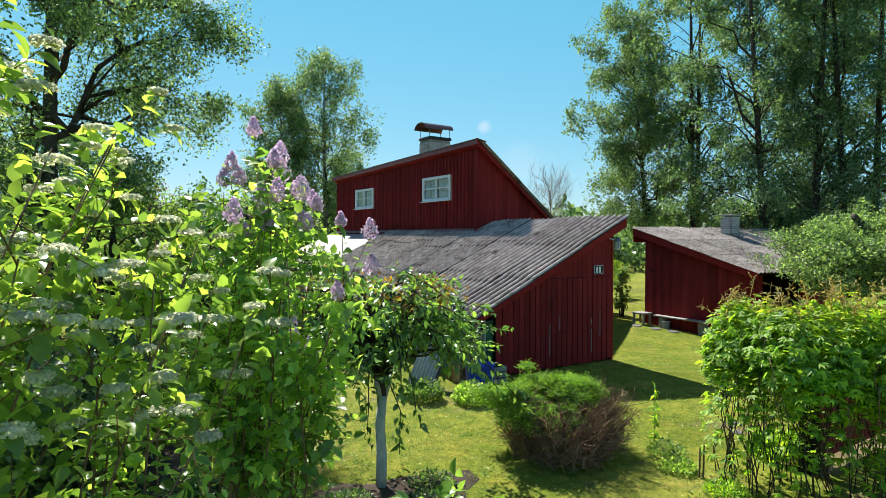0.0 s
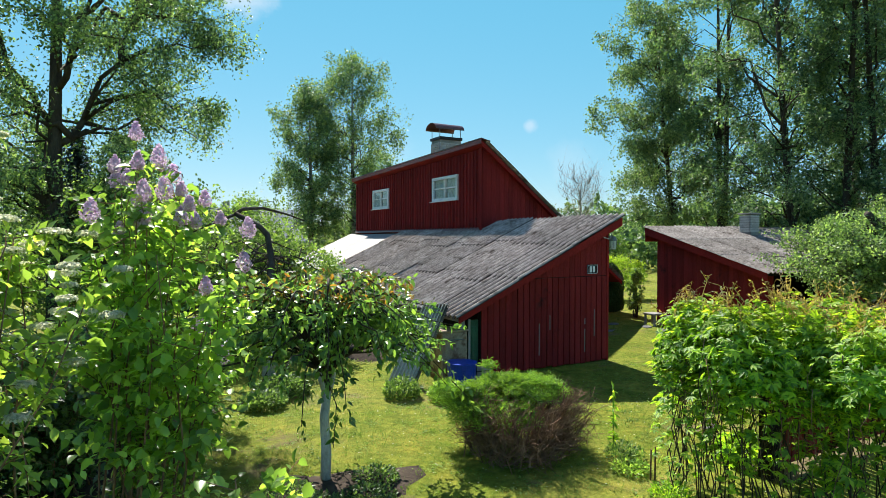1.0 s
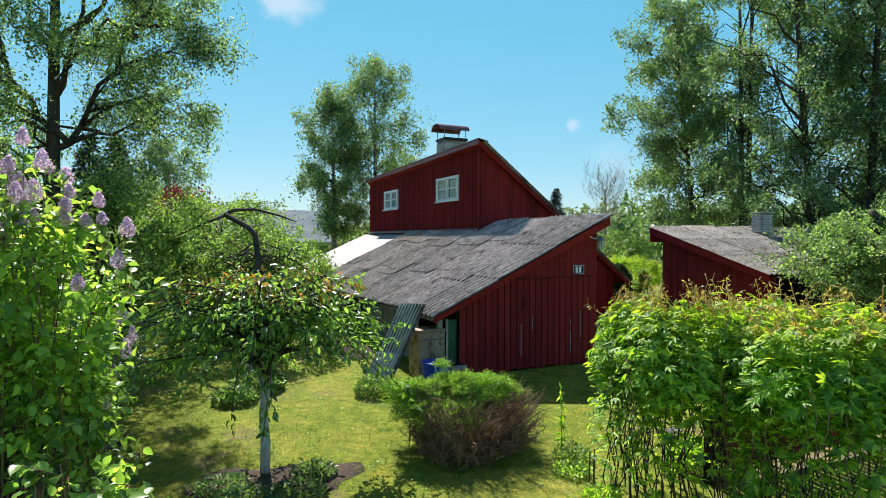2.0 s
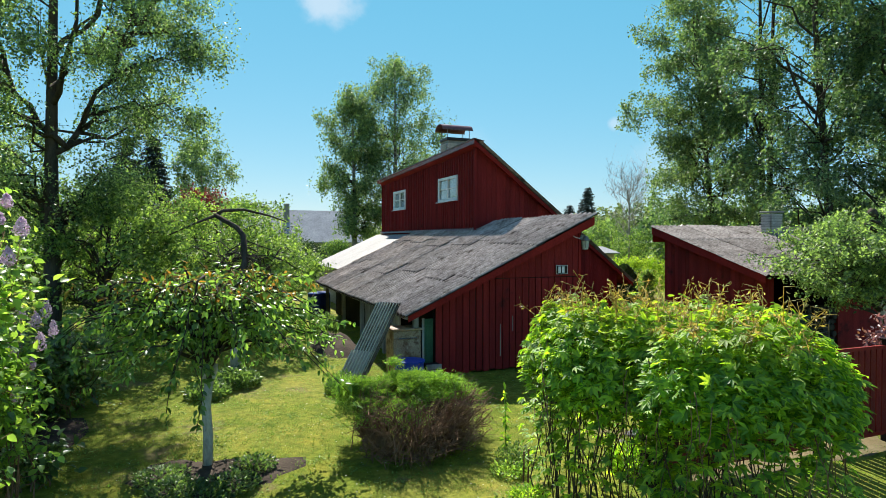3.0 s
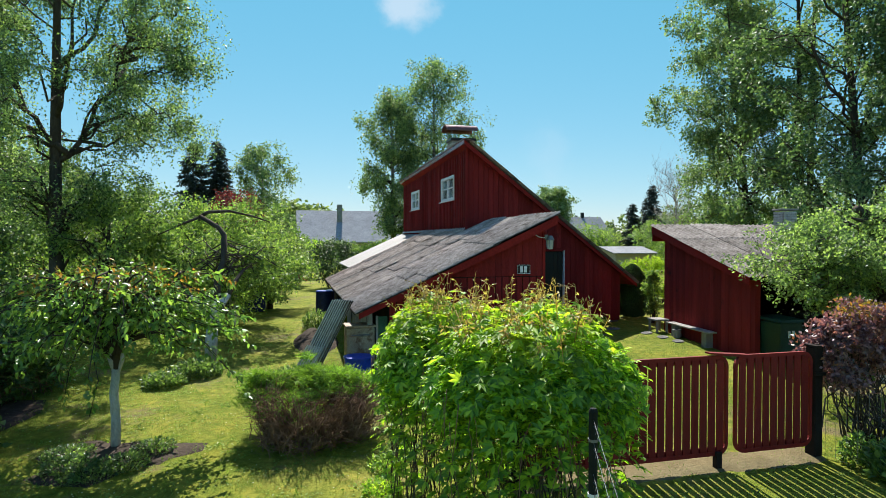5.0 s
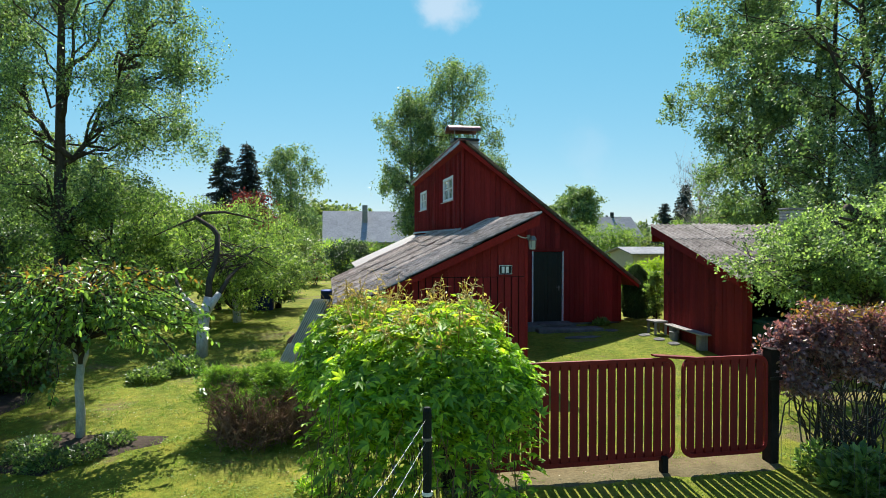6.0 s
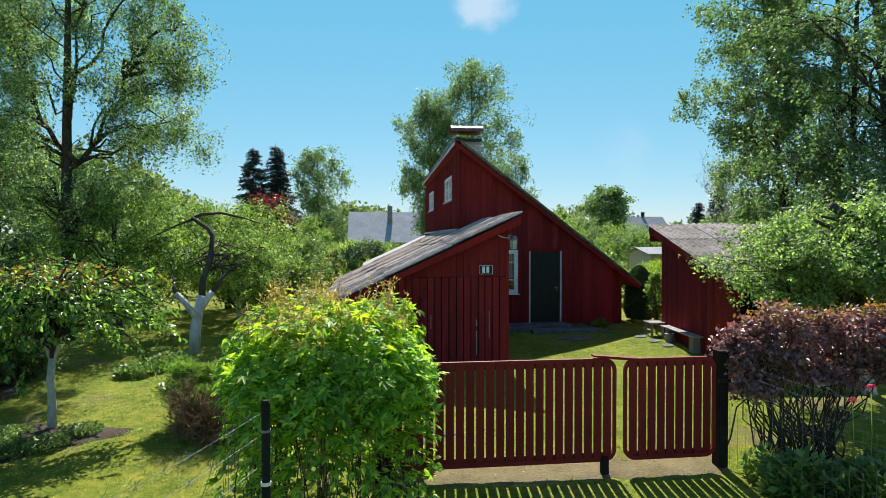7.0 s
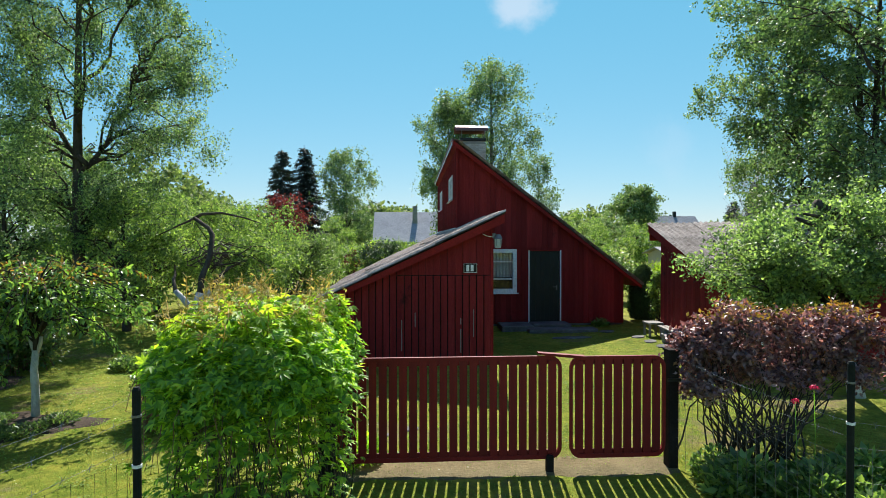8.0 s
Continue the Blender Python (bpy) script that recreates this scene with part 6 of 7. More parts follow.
def far_woods():
    rng = np.random.default_rng(111)
    C, R = [], []
    for i in range(700):
        x = rng.uniform(-80, 95)
        y = rng.uniform(66, 84)
        hill = 4.3 + 10.5 / (1 + math.exp((x + 18 + (y - 70) * 0.3) / 5.0)) + 2.0 * math.sin(x * 0.23) + (1.5 if x > 60 else 0)
        for k in range(4):
            C.append((x + rng.normal() * 0.9, y + rng.normal() * 0.9, 0.5 + hill * (0.35 + 0.62 * rng.random())))
            R.append(1.1 + 0.9 * rng.random())
    C, R = np.array(C), np.array(R)
    P, d = cloud(rng, C, R, 42)
    D, N = facing(rng, d, 0.5, 0.8)
    ob = new("far_wood", leaf_mesh("far_wood", P, D, N, 0.46 * (0.6 + 0.8 * rng.random(len(P))), 0.7, L_wood))
    tagged(ob, "wooded rise of leafy trees along the horizon", "wood", kind="stuff")
    # woods beside and behind the tall trees
    rng = np.random.default_rng(112)
    C, R = [], []
    for i in range(260):
        x, y = rng.uniform(30, 62), rng.uniform(4, 50)
        if x < 34 and y > 24:
            continue
        h = rng.uniform(2, 5)
        for k in range(4):
            C.append((x + rng.normal() * 0.9, y + rng.normal() * 0.9, 0.6 + h * rng.random()))
            R.append(0.9 + 0.9 * rng.random())
    P, d = cloud(rng, np.array(C), np.array(R), 42)
    D, N = facing(rng, d, 0.5, 0.8)
    ob = new("side_wood", leaf_mesh("side_wood", P, D, N, 0.42 * (0.6 + 0.8 * rng.random(len(P))), 0.7, L_dark))
    tagged(ob, "dark dense wood behind the shed", "wood", kind="stuff")


far_woods()


def grass():
    rng = np.random.default_rng(121)
    n = 120000
    x = rng.uniform(-2.5, 15.5, n)
    y = -1.5 + 17.5 * rng.random(n) ** 1.25
    patch = np.sin(x * 1.7 + 0.6 * np.sin(y * 2.1)) * np.sin(y * 1.9 + 1.0) + 0.6 * np.sin(x * 4.1 + y * 3.3)
    ok = (patch > -0.75) & ~((x > 6.9) & (y > 8.9) & (x < 10.5)) & ~((x > 10.2) & (y > 13.4))
    x, y = x[ok], y[ok]
    z = np.array([ground_z(a, b) for a, b in zip(x, y)])
    n = len(x)
    P = np.stack([x, y, z - 0.004], axis=1)
    D = rng.normal(size=(n, 3)) * np.array([0.7, 0.7, 0.1]) + np.array([0, 0, 1.0])
    N = unit(rng.normal(size=(n, 3)) * np.array([1, 1, 0.2]))
    # clover and plantain in low clumps
    m = 1300
    cx, cy = rng.uniform(0.5, 14.0, m), rng.uniform(1.5, 13.5, m)
    k = 26
    qx = (cx[:, None] + rng.normal(size=(m, k)) * 0.10).ravel()
    qy = (cy[:, None] + rng.normal(size=(m, k)) * 0.07).ravel()
    clear = ~((qx > 6.9) & (qy > 8.8)) & ~((qx > 7.6) & (qx < 12.1) & (qy < 3.8) & (qy > 3.0))
    qx, qy = qx[clear], qy[clear]
    Q = np.stack([qx, qy, np.array([ground_z(a, b) + 0.012 for a, b in zip(qx, qy)])], axis=1)
    ob = new("clover", leaf_mesh("clover", Q, rng.normal(size=Q.shape) * np.array([1, 1, 0.35]) + np.array([0, 0, 0.3]), unit(rng.normal(size=Q.shape) * 0.4 + np.array([0, 0, 1.0])), 0.028 * (0.5 + rng.random(len(Q))), 0.6, L_grass))
    tagged(ob, "low clumps of clover and plantain in the lawn", "weeds", kind="stuff")
    ob = new("grass", leaf_mesh("grass", P, D, N, 0.034 * (0.5 + rng.random(n)), 0.16, L_grass))
    tagged(ob, "short mown grass blades on the lawn", "grass", kind="stuff")


grass()


# ---- yard things ----
def bench():
    b = empty("bench", 15.05, 10.1, 0.25, "low weathered plank bench along the shed wall", "bench")
    rng = random.Random(4)
    turn = pose(15.34, 11.25, 0, 0, 0, -5.0)
    for i in range(3):
        part("plank", Geo().box((-0.19 + i * 0.13, -1.95 + rng.random() * 0.1, 0.60), (-0.07 + i * 0.13, -0.05 + rng.random() * 0.06, 0.635)), M_grey_wood, b, bevel=0.006).matrix_basis = turn
    for y in (-0.3, -1.65):
        part("leg", Geo().box((-0.14, y - 0.09, 0.2), (0.14, y + 0.09, 0.60)), M_grey_wood, b, "thick round log leg", bevel=0.03).matrix_basis = turn
    st = empty("stool", 15.0, 11.65, 0.25, "small pale wooden stool beside the bench", "stool")
    part("seat", Geo().box((15.00, 11.42, 0.62), (15.40, 11.86, 0.67)), M_grey_wood, st, bevel=0.01)
    for x in (15.05, 15.35):
        for y in (11.47, 11.81):
            part("leg", Geo().box((x - 0.025, y - 0.025, 0.24), (x + 0.025, y + 0.025, 0.62)), M_grey_wood, st)
    bk = empty("bucket", 15.0, 10.75, 0.28, "small grey bucket under the bench", "bucket")
    part("body", Geo().tube([(15.15, 10.75, 0.27), (15.15, 10.75, 0.48)], 0.085, 0.11, 14), M_mortar, bk, smooth=False)
    part("rim", Geo().tube([(15.15, 10.75, 0.475), (15.15, 10.75, 0.49)], 0.117, 0.117, 14), M_steel, bk)


def steps_and_slabs():
    s = empty("doorstep", 12.4, 12.9, 0.3, "low broken stone doorstep below the front door", "step")
    for x0, x1, y0, y1, z1 in ((11.35, 12.25, 12.55, 13.40, 0.46), (12.28, 13.35, 12.75, 13.40, 0.47), (12.05, 13.95, 12.25, 12.72, 0.40)):
        part("slab", Geo().box((x0, y0, 0.2), (x1, y1, z1)), M_stone, s, bevel=0.02)
    rng = random.Random(12)
    for i, (x, y, w, d, a) in enumerate(((13.0, 11.55, 1.15, 0.34, 3), (14.75, 11.5, 0.55, 0.30, 40), (14.82, 10.9, 0.50, 0.32, 55), (14.9, 10.35, 0.5, 0.30, 60), (14.2, 12.3, 0.5, 0.35, 20), (8.75, 5.0, 0.35, 0.2, 20), (8.4, 4.75, 0.25, 0.16, 60))):
        g = Geo()
        n = 7
        o = [(0.5 * w * math.cos(2 * math.pi * k / n) * rng.uniform(0.85, 1.1), 0.5 * d * math.sin(2 * math.pi * k / n) * rng.uniform(0.85, 1.1), 0) for k in range(n)]
        g.prism(o, (0, 0, 0.032))
        ob = part("paving_stone", g, M_stone, None, bevel=0.012)
        ob.matrix_basis = pose(x, y, ground_z(x, y) - 0.012, 0, 0, a)
        tagged(ob, "flat grey paving stone sunk in the lawn", "stone", "loose paving stones")


def lean_to_clutter():
    # spare roof sheets leaning on the low eave: flat pans with narrow ridges, and a short one over their feet
    across, slope, out = Vector((0.63, -0.777, 0.0)), Vector((0.445, 0.0, 0.895)), Vector((-0.695, -0.564, 0.346))
    for k, (w, ln, lift, label) in enumerate(((0.44, 1.66, 0.0, "grey ribbed roof sheet leaning against the eave"), (0.46, 1.64, 0.045, "grey ribbed roof sheet leaning against the eave"), (0.44, 1.62, 0.09, "grey ribbed roof sheet leaning against the eave"), (0.48, 0.62, 0.14, "short pale ribbed sheet leaning on the longer ones"))):
        g = Geo()
        n = 84
        foot = Vector((5.52, 9.22, 0.17)) + out * lift - across * (0.06 if k == 3 else 0.02 * k)
        for i in range(n + 1):
            wv = 0.032 * abs(math.cos(math.pi * i / 12)) ** 5
            for d in (0.0, ln):
                p = foot + across * (w * i / n) + slope * d + out * wv
                g.v += [tuple(p), tuple(p - out * 0.008)]
        for i in range(n):
            a = 4 * i
            g.f += [(a, a + 4, a + 6, a + 2), (a + 1, a + 3, a + 7, a + 5), (a, a + 1, a + 5, a + 4), (a + 2, a + 6, a + 7, a + 3)]
        g.f += [(0, 2, 3, 1), (4 * n, 4 * n + 1, 4 * n + 3, 4 * n + 2)]
        ob = tagged(part("roof_sheet", g, M_pale_sheet if k == 3 else M_eternit, None), label, "roof sheet", "spare roof sheets")
        # light caught by the ridges, painted on as a paler material
        ob.data.materials.append(M_rib)
        for p in ob.data.polygons:
            if p.index < 4 * n and (p.index // 4) % 12 in (0, 1, 10, 11):
                p.material_index = 1
    # barrel, old enamel cooker, green door leaf in the open bay
    b = empty("barrel", 6.58, 8.55, 0.19, "bright blue plastic half barrel beside the lean-to", "barrel")
    part("body", Geo().tube([(6.58, 8.55, 0.17), (6.58, 8.55, 0.30), (6.58, 8.55, 0.50), (6.58, 8.55, 0.62)], 0.25, 0.27, 24), M_blue, b, smooth=False)
    part("rim", Geo().tube([(6.58, 8.55, 0.60), (6.58, 8.55, 0.635)], 0.285, 0.285, 24), M_blue, b)
    c = empty("cooker", 6.66, 8.98, 0.2, "rusty white enamel cooker standing in the open bay", "cooker")
    part("body", Geo().box((6.38, 8.92, 0.2), (6.94, 9.4, 1.12)), M_rustwhite, c, bevel=0.02)
    part("top", Geo().box((6.36, 8.90, 1.12), (6.96, 9.42, 1.16)), M_rustwhite, c, bevel=0.01)
    part("door", Geo().box((6.43, 8.90, 0.45), (6.89, 8.918, 0.95)), M_rustwhite, c, bevel=0.008)
    part("handle", Geo().tube([(6.48, 8.88, 0.98), (6.84, 8.88, 0.98)], 0.012, 0.012, 6), M_steel, c)
    d = empty("door_leaf", 7.1, 8.95, 0.2, "old green door leaf standing in the bay", "door")
    part("leaf", Geo().box((6.98, 8.95, 0.22), (7.20, 8.99, 1.32)), M_greendoor, d, bevel=0.005)
    part("stile", Geo().box((6.965, 8.93, 0.2), (7.01, 8.949, 1.34)), M_grey_wood, d)
    part("panel", Geo().box((7.05, 8.935, 0.5), (7.16, 8.949, 1.2)), M_greendoor, d, bevel=0.004)
    bx = empty("crate", 7.05, 8.62, 0.19, "small grey wooden crate", "crate")
    for i in range(3):
        part("board", Geo().box((6.92, 8.55, 0.2 + i * 0.11), (7.22, 8.575, 0.29 + i * 0.11)), M_grey_wood, bx)
    part("body", Geo().box((6.93, 8.576, 0.19), (7.21, 8.80, 0.5)), M_dark, bx)
    # soil heap and things further along the wall
    heap = Geo()
    w, h = 18, 14
    for j in range(h + 1):
        for i in range(w + 1):
            u, v = i / w * 2 - 1, j / h * 2 - 1
            r = min(1, math.hypot(u, v))
            heap.v.append((5.95 + 0.62 * u, 12.4 + 1.5 * v, 0.24 + 0.40 * (1 - r * r) * (0.8 + 0.4 * noise.noise((u * 3, v * 3, 2))) - 0.03 * (r > 0.98)))
    heap.f = [(j * (w + 1) + i, j * (w + 1) + i + 1, (j + 1) * (w + 1) + i + 1, (j + 1) * (w + 1) + i) for j in range(h) for i in range(w)]
    tagged(part("soil_heap", heap, M_soil, None, smooth=True), "low heap of brown soil by the lean-to", "soil")
    for x, y, r, z1 in ((6.45, 17.6, 0.30, 1.10), (6.75, 18.3, 0.28, 1.05)):
        bl = empty("water_barrel", x, y, 0.34, "dark blue plastic water barrel by the wall", "barrel", "water barrels")
        part("body", Geo().tube([(x, y, 0.33), (x, y, 0.6), (x, y, 0.9), (x, y, z1)], r, r * 0.95, 20), M_tarp, bl)
        part("lid", Geo().tube([(x, y, z1), (x, y, z1 + 0.03)], r * 0.98, r * 0.9, 20), M_blue, bl)
    for x, y in ((3.4, 21.6), (4.1, 18.9)):
        tp = empty("water_tank", x, y, 0.34, "blue plastic tank among the apple trees", "tank", "orchard tanks")
        part("body", Geo().box((x - 0.4, y - 0.4, 0.33), (x + 0.4, y + 0.4, 1.15)), M_tarp, tp, bevel=0.06)
        part("cap", Geo().tube([(x, y, 1.15), (x, y, 1.2)], 0.12, 0.12, 12), M_blue, tp)


def shed_clutter():
    b = empty("waste_bin", 15.55, 7.75, 0.17, "dark green wheeled waste bin with painted marks", "bin")
    part("body", Geo().prism([(15.30, 7.52, 0.22), (15.80, 7.52, 0.22), (15.84, 7.48, 1.10), (15.26, 7.48, 1.10)], (0, 0.55, 0)), M_bin, b, bevel=0.015)
    part("lid", Geo().prism([(15.24, 7.44, 1.10), (15.86, 7.44, 1.10), (15.84, 7.46, 1.17), (15.26, 7.46, 1.17)], (0, 0.66, 0.03)), M_bin, b, bevel=0.01)
    for x in (15.32, 15.74):
        part("wheel", Geo().tube([(x, 8.02, 0.26), (x + 0.05, 8.02, 0.26)], 0.1, 0.1, 14), M_black, b)
    for x in (15.47, 15.57):
        part("bar", Geo().box((x, 7.474, 0.78), (x + 0.055, 7.49, 0.93)), M_white, b, "pale painted bar")
    c = empty("wire_crate", 16.15, 7.75, 0.17, "grey steel wire crate beside the bin", "crate")
    for i in range(6):
        z = 0.45 + i * 0.1
        part("wire", Geo().tube([(15.95, 7.5, z), (16.4, 7.5, z), (16.4, 7.95, z), (15.95, 7.95, z), (15.95, 7.5, z)], 0.008, 0.008, 4), M_steel, c)
    for x in (15.95, 16.4):
        for y in (7.5, 7.95):
            part("upright", Geo().tube([(x, y, 0.16), (x, y, 1.0)], 0.012, 0.012, 5), M_steel, c)
    rng = random.Random(9)
    for i in range(70):
        x, z = 16.6 + (i % 10) * 0.17 + rng.uniform(-0.03, 0.03), 0.25 + (i // 10) * 0.15
        ob = tagged(part("firewood_log", Geo().tube([(x, 8.1 + rng.random() * 0.06, z), (x, 8.55, z)], 0.07 + rng.random() * 0.02, 0.075, 7), M_bark_dark, None), "split firewood log stacked under the shed roof", "log", "stacked firewood")


def fences():
    for x, y, z1, label in ((7.0, 0.29, 1.87, "dark green steel fence post with a white clamp"), (12.15, 0.82, 1.85, "dark steel fence post with a white clamp"), (6.15, -1.75, 1.75, "thin grey wooden fence stake")):
        z = ground_z(x, y)
        p = empty("fence_post", x, y, z, label, "post", "fence posts")
        r = 0.026 if z1 > 1.8 else 0.018
        part("shaft", Geo().tube([(x, y, z - 0.1), (x, y, z1)], r, r, 12), M_post if z1 > 1.8 else M_grey_wood, p)
        if z1 > 1.8:
            part("cap", Geo().tube([(x, y, z1), (x, y, z1 + 0.02)], r + 0.002, r * 0.7, 12), M_post, p)
            part("clamp", Geo().tube([(x, y, 1.38), (x, y, 1.40)], r + 0.005, r + 0.005, 12), M_white, p)
            part("wire_tie", Geo().tube([(x, y, 1.70), (x, y, 1.715)], r + 0.004, r + 0.004, 12), M_steel, p)
    runs = (((7.0, 0.29), (6.15, -1.75), (1.83, 1.70, 1.52), 1.45), ((11.98, 3.5), (12.15, 0.82), (1.40, 1.28), 1.1), ((12.15, 0.82), (14.6, -0.2), (1.72, 1.40), 1.2))
    for (ax, ay), (bx, by), zs, mesh_top in runs:
        f = empty("wire_fence", ax, ay, ground_z(ax, ay), "galvanised wire mesh fence with barbed strands on top", "fence", "wire fences")
        ln = math.hypot(bx - ax, by - ay)
        for z in zs:
            pts = [(ax + (bx - ax) * t / 12, ay + (by - ay) * t / 12, z - 0.05 * math.sin(math.pi * t / 12)) for t in range(13)]
            part("barbed_strand", Geo().tube(pts, 0.0013, 0.0013, 4), M_steel, f)
            g = Geo()
            n = int(ln / 0.16)
            for i in range(1, n):
                t = i / n
                c = Vector((ax + (bx - ax) * t, ay + (by - ay) * t, z - 0.05 * math.sin(math.pi * t)))
                g.tube([c + Vector((0.012, 0.010, 0.022)), c - Vector((0.012, 0.010, 0.022))], 0.0013, 0.0013, 3)
                g.tube([c + Vector((-0.010, 0.014, 0.020)), c - Vector((-0.010, 0.014, 0.020))], 0.0013, 0.0013, 3)
            tagged(part("barb_work", g, M_steel, f), kind="stuff")
        g = Geo()
        zb = ground_z(ax, ay) + 0.05
        n = int(ln / (0.075 if ax == 7.0 else 0.14))
        for i in range(n + 1):
            x, y = ax + (bx - ax) * i / n, ay + (by - ay) * i / n
            g.tube([(x, y, zb), (x, y, mesh_top)], 0.0016, 0.0016, 3)
        for i in range(10):
            z = zb + (mesh_top - zb) * i / 9
            g.tube([(ax, ay, z), (bx, by, z)], 0.0011, 0.0011, 3)
        tagged(part("mesh_work", g, M_post if ax == 7.0 else M_steel, f), kind="stuff")


def garden_bits():
    # dark soil round the cherry, with low plants
    for x, y, r, ry, seed in ((3.1, 5.45, 0.95, 0.75, 1), (0.15, 7.7, 1.25, 1.7, 2), (1.25, 4.1, 0.6, 0.75, 3)):
        g = Geo()
        rng = random.Random(seed)
        n, m = 20, 5
        g.v.append((x, y, ground_z(x, y) + 0.05))
        for j in range(1, m + 1):
            for i in range(n):
                a = 2 * math.pi * i / n
                q = r * j / m * (1 + 0.22 * math.sin(3 * a + seed) + 0.12 * math.sin(7 * a))
                px, py = x + q * math.cos(a), y + ry * q * math.sin(a)
                g.v.append((px, py, ground_z(px, py) + (0.045 * (1 - (j / m) ** 2) + 0.012 * rng.random() if j < m else -0.012)))
        g.f += [(0, 1 + i, 1 + (i + 1) % n) for i in range(n)]
        for j in range(m - 1):
            g.f += [(1 + j * n + i, 1 + (j + 1) * n + i, 1 + (j + 1) * n + (i + 1) % n, 1 + j * n + (i + 1) % n) for i in range(n)]
        tagged(part("flower_bed", g, M_soil, None, smooth=True), "bed of dark bare soil in the lawn", "flower bed", "soil beds")
    rng = np.random.default_rng(7)
    for i, (x, y, r, h) in enumerate(((2.75, 5.2, 0.30, 0.14), (3.35, 5.15, 0.3, 0.12), (3.6, 5.55, 0.26, 0.15), (2.6, 5.6, 0.3, 0.13), (3.0, 4.95, 0.3, 0.10), (6.72, 4.75, 0.24, 0.20), (6.45, 4.4, 0.22, 0.14), (6.3, 3.7, 0.22, 0.16), (12.4, 2.6, 0.4, 0.45), (12.9, 2.2, 0.5, 0.5), (13.6, 2.4, 0.5, 0.5), (12.3, 3.1, 0.25, 0.4), (13.1, 1.5, 0.5, 0.45), (6.0, 13.9, 0.35, 0.6), (5.3, 8.4, 0.3, 0.35), (5.9, 7.9, 0.3, 0.35), (14.3, 13.15, 0.22, 0.22), (3.55, 9.5, 0.45, 0.32), (3.1, 8.9, 0.35, 0.26), (8.0, 3.9, 0.4, 0.35))):
        z = ground_z(x, y)
        n = int((620 if x > 12.2 and y < 3 else 900) * (r / 0.3) ** 2)
        a, q, t = rng.random(n) * 2 * math.pi, np.sqrt(rng.random(n)) * r, rng.random(n)
        P = np.stack([x + q * np.cos(a), y + q * np.sin(a), z + h * t * (1 - 0.5 * (q / r) ** 2)], axis=1)
        D = np.stack([np.cos(a) * 0.6, np.sin(a) * 0.6, 0.2 + 0.6 * rng.random(n)], axis=1) + rng.normal(size=(n, 3)) * 0.4
        N = unit(rng.normal(size=(n, 3)) * 0.5 + np.array([0, 0, 1.0]))
        ob = empty("garden_plant", x, y, z, "low leafy green plant at the lawn's edge", "plant", "low garden plants")
        part("foliage", leaf_mesh("foliage", P, D, N, (0.12 if x > 12.2 and y < 3 else 0.07 if h > 0.2 else 0.045) * (0.6 + 0.8 * rng.random(n)), 0.5, L_apple if x > 12.2 else L_orchard if i < 5 or x < 4 or y > 13 else (L_lilac, L_creep, L_apple)[i % 3]), None, ob)
        g = Geo()
        for k in range(7):
            limb(g, (x + rng.normal() * 0.02, y + rng.normal() * 0.02, z - 0.02), P[rng.integers(0, n)], 0.006, 0.003, rng, 0.1, 4, 4)
        bark("stalk", g, L_lilac, ob)
    for x, y, h in ((6.47, 4.12, 0.42), (6.52, 4.10, 0.45)):
        tagged(part("stake", Geo().tube([(x, y, 0.0), (x + 0.01, y, h)], 0.012, 0.010, 6), M_twig, None), "thin brown wooden stake in the lawn", "stake", "thin stakes")
    # red roses below the purple hedge
    for x, y, z in ((12.95, 2.35, 1.27), (12.78, 2.4, 1.12)):
        r = empty("rose", x, y, 0.0, "red garden rose on a thin stem", "flower", "red roses")
        bark("stalk", Geo().tube([(x, y, 0.0), (x + 0.02, y, z * 0.6), (x, y, z)], 0.006, 0.004, 5), L_lilac, r)
        blossoms(r, rng, [(x, y, z)], 0.045, 60, L_rose, 0.9, "bloom")
    # bent wild stem by the juniper
    w = empty("tall_weed", 6.62, 4.85, 0.08, "tall pale flowering weed beside the juniper", "plant")
    bark("stalk", Geo().tube([(6.62, 4.85, 0.0), (6.63, 4.86, 0.55), (6.6, 4.85, 1.02)], 0.008, 0.005, 5), L_jun, w)
    P = np.array([(6.62, 4.85, 0.25 + 0.75 * t) for t in rng.random(60)])
    D = rng.normal(size=(60, 3)) + np.array([0, 0, -0.2])
    part("foliage", leaf_mesh("foliage", P, D, unit(rng.normal(size=(60, 3)) + np.array([0, 0, 1])), 0.10, 0.3, L_creep), None, w)


bench()
steps_and_slabs()
lean_to_clutter()
shed_clutter()
fences()
garden_bits()


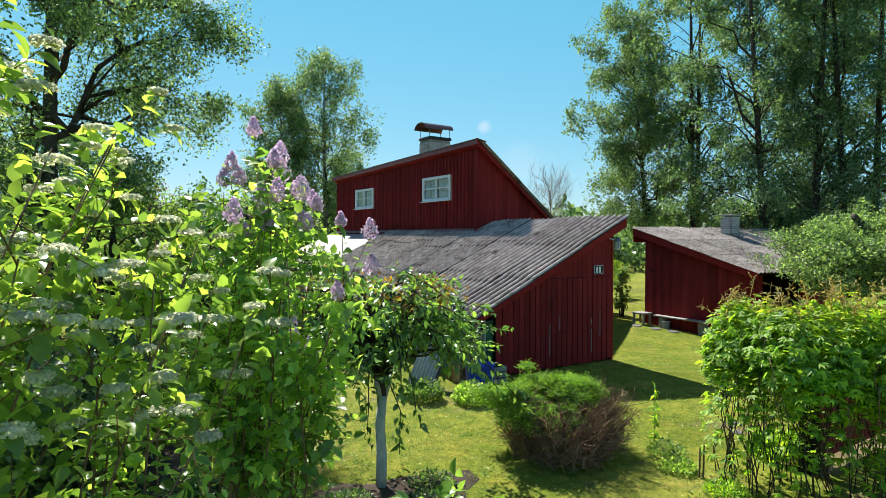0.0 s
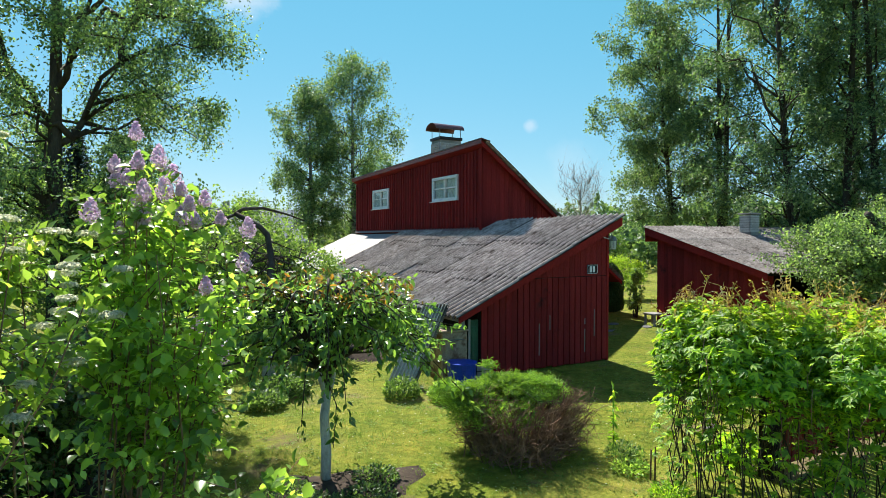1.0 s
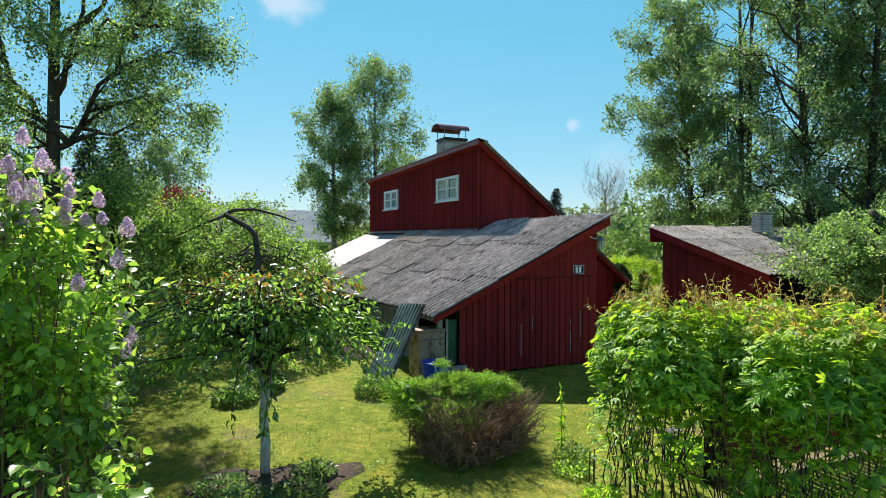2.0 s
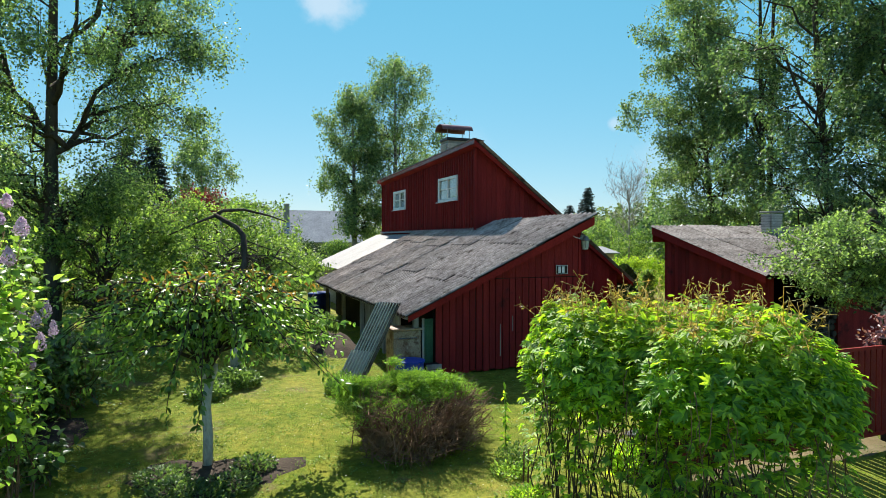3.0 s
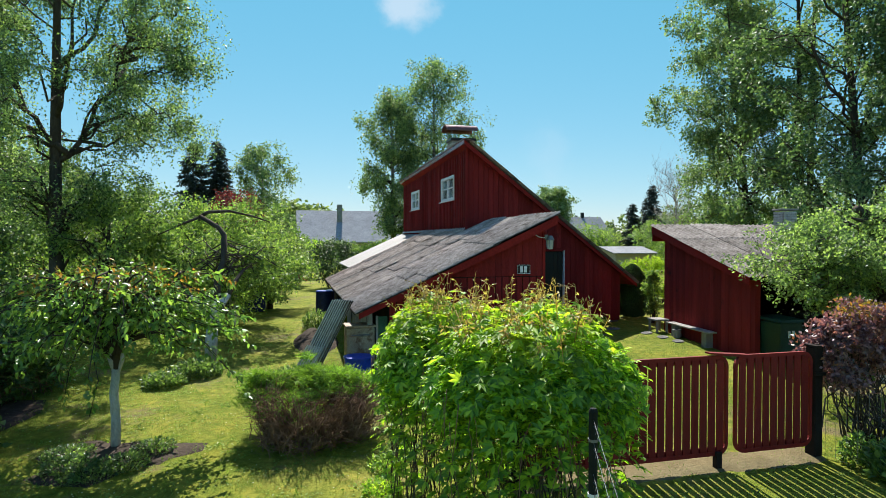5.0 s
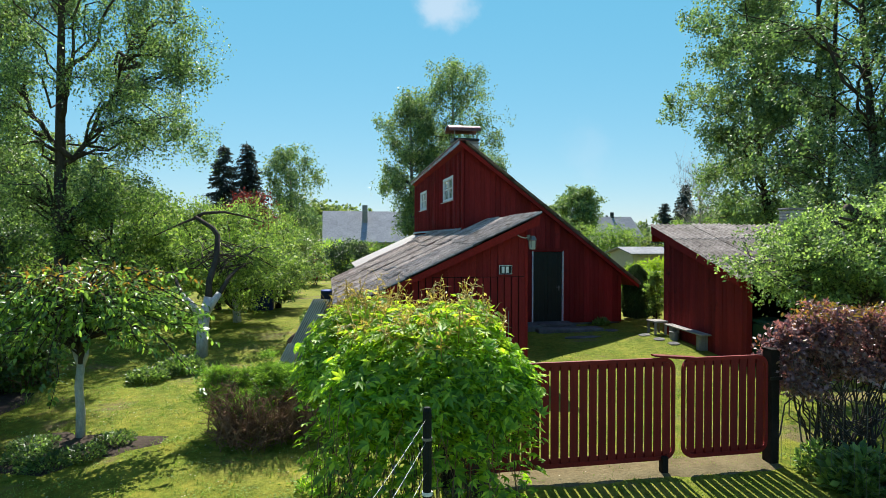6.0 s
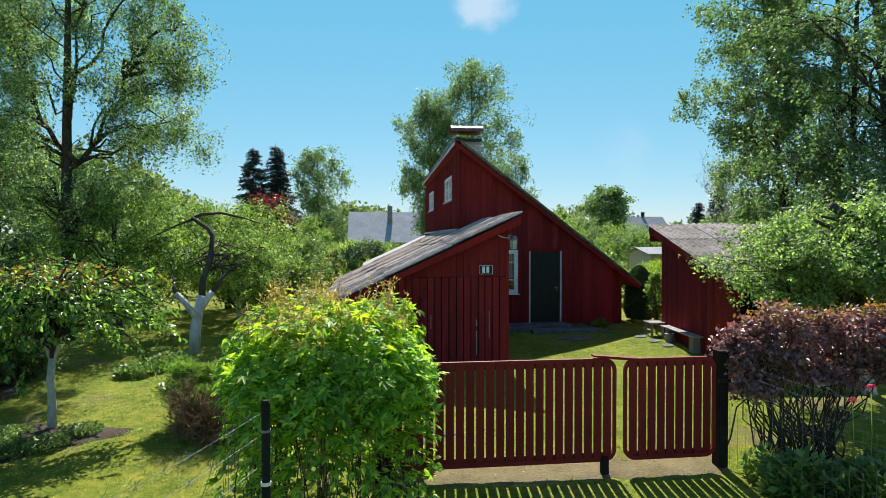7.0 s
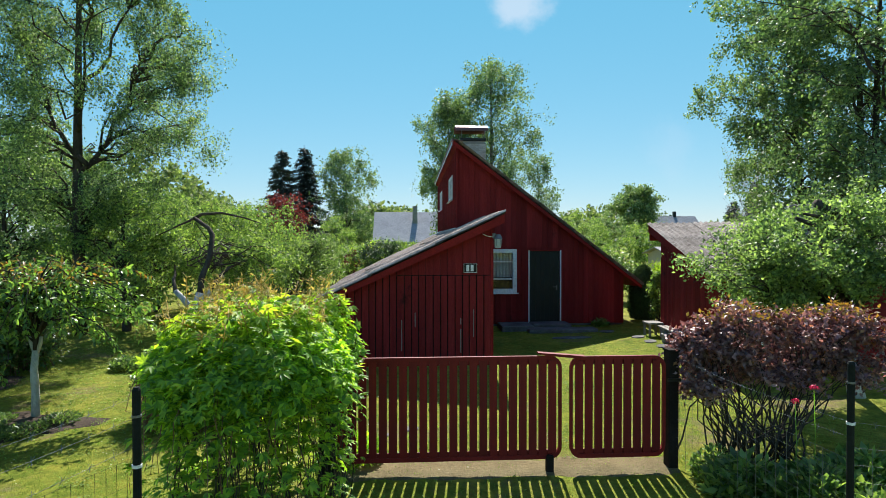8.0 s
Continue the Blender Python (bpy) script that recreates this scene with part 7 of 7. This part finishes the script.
def bare_tree():
    rng = np.random.default_rng(131)
    x, y = 28.4, 29.2
    z = ground_z(x, y)
    s = empty("bare_tree", x, y, z, "leafless pale grey tree behind the gardens", "tree")
    bark("trunk", Geo().tube([(x, y, z - 0.1), (x + 0.05, y, z + 3.0), (x, y, z + 5.8)], 0.09, 0.03, 7), M_grey_wood, s)
    g = Geo()
    for i in range(34):
        h = 2.0 + 3.6 * rng.random()
        a = rng.random() * 2 * math.pi
        e = np.array([x + 1.7 * math.cos(a) * (0.5 + 0.5 * rng.random()), y + 1.7 * math.sin(a), z + h + 1.0 + 1.1 * rng.random()])
        pts = limb(g, (x, y, z + h), e, 0.022, 0.006, rng, 0.05, 5, 5)
        for k in range(14):
            q = np.asarray(pts[2 + k % 4])
            g.tube([q, q + rng.normal(size=3) * 0.22 + np.array([0, 0, 0.35]), q + rng.normal(size=3) * 0.35 + np.array([0, 0, 0.65])], 0.008, 0.003, 3)
    tagged(bark("limb_work", g, M_grey_wood, s), kind="stuff")


bare_tree()


def more_ground():
    # bare sandy strip under the gates
    g = Geo()
    n = 40
    for i in range(n + 1):
        x = 7.7 + 4.3 * i / n
        for k, y in enumerate((3.26 + 0.04 * math.sin(i * 1.3), 3.38, 3.68, 3.98 + 0.09 * math.sin(i * 0.9 + 1))):
            g.v.append((x, y, ground_z(x, y) + (0.016 if k in (1, 2) else -0.012)))
    for i in range(n):
        for k in range(3):
            a = 4 * i + k
            g.f.append((a, a + 4, a + 5, a + 1))
    tagged(part("bare_strip", g, M_sand, None, smooth=True), "bare trodden sandy strip under the gate", "soil", kind="structure")
    rng = np.random.default_rng(141)
    # tiny white daisies in the lawn
    n = 500
    px, py = rng.uniform(1.5, 9.5, n), rng.uniform(3.2, 9.0, n)
    P = np.stack([px, py, np.array([ground_z(a, b) + 0.05 for a, b in zip(px, py)])], axis=1)
    ob = new("daisies", leaf_mesh("daisies", P, rng.normal(size=(n, 3)) * np.array([1, 1, 0.1]), np.tile([0.0, 0, 1], (n, 1)), 0.022, 0.9, L_white))
    tagged(ob, "tiny white daisies scattered over the lawn", "flowers", kind="stuff")


more_ground()
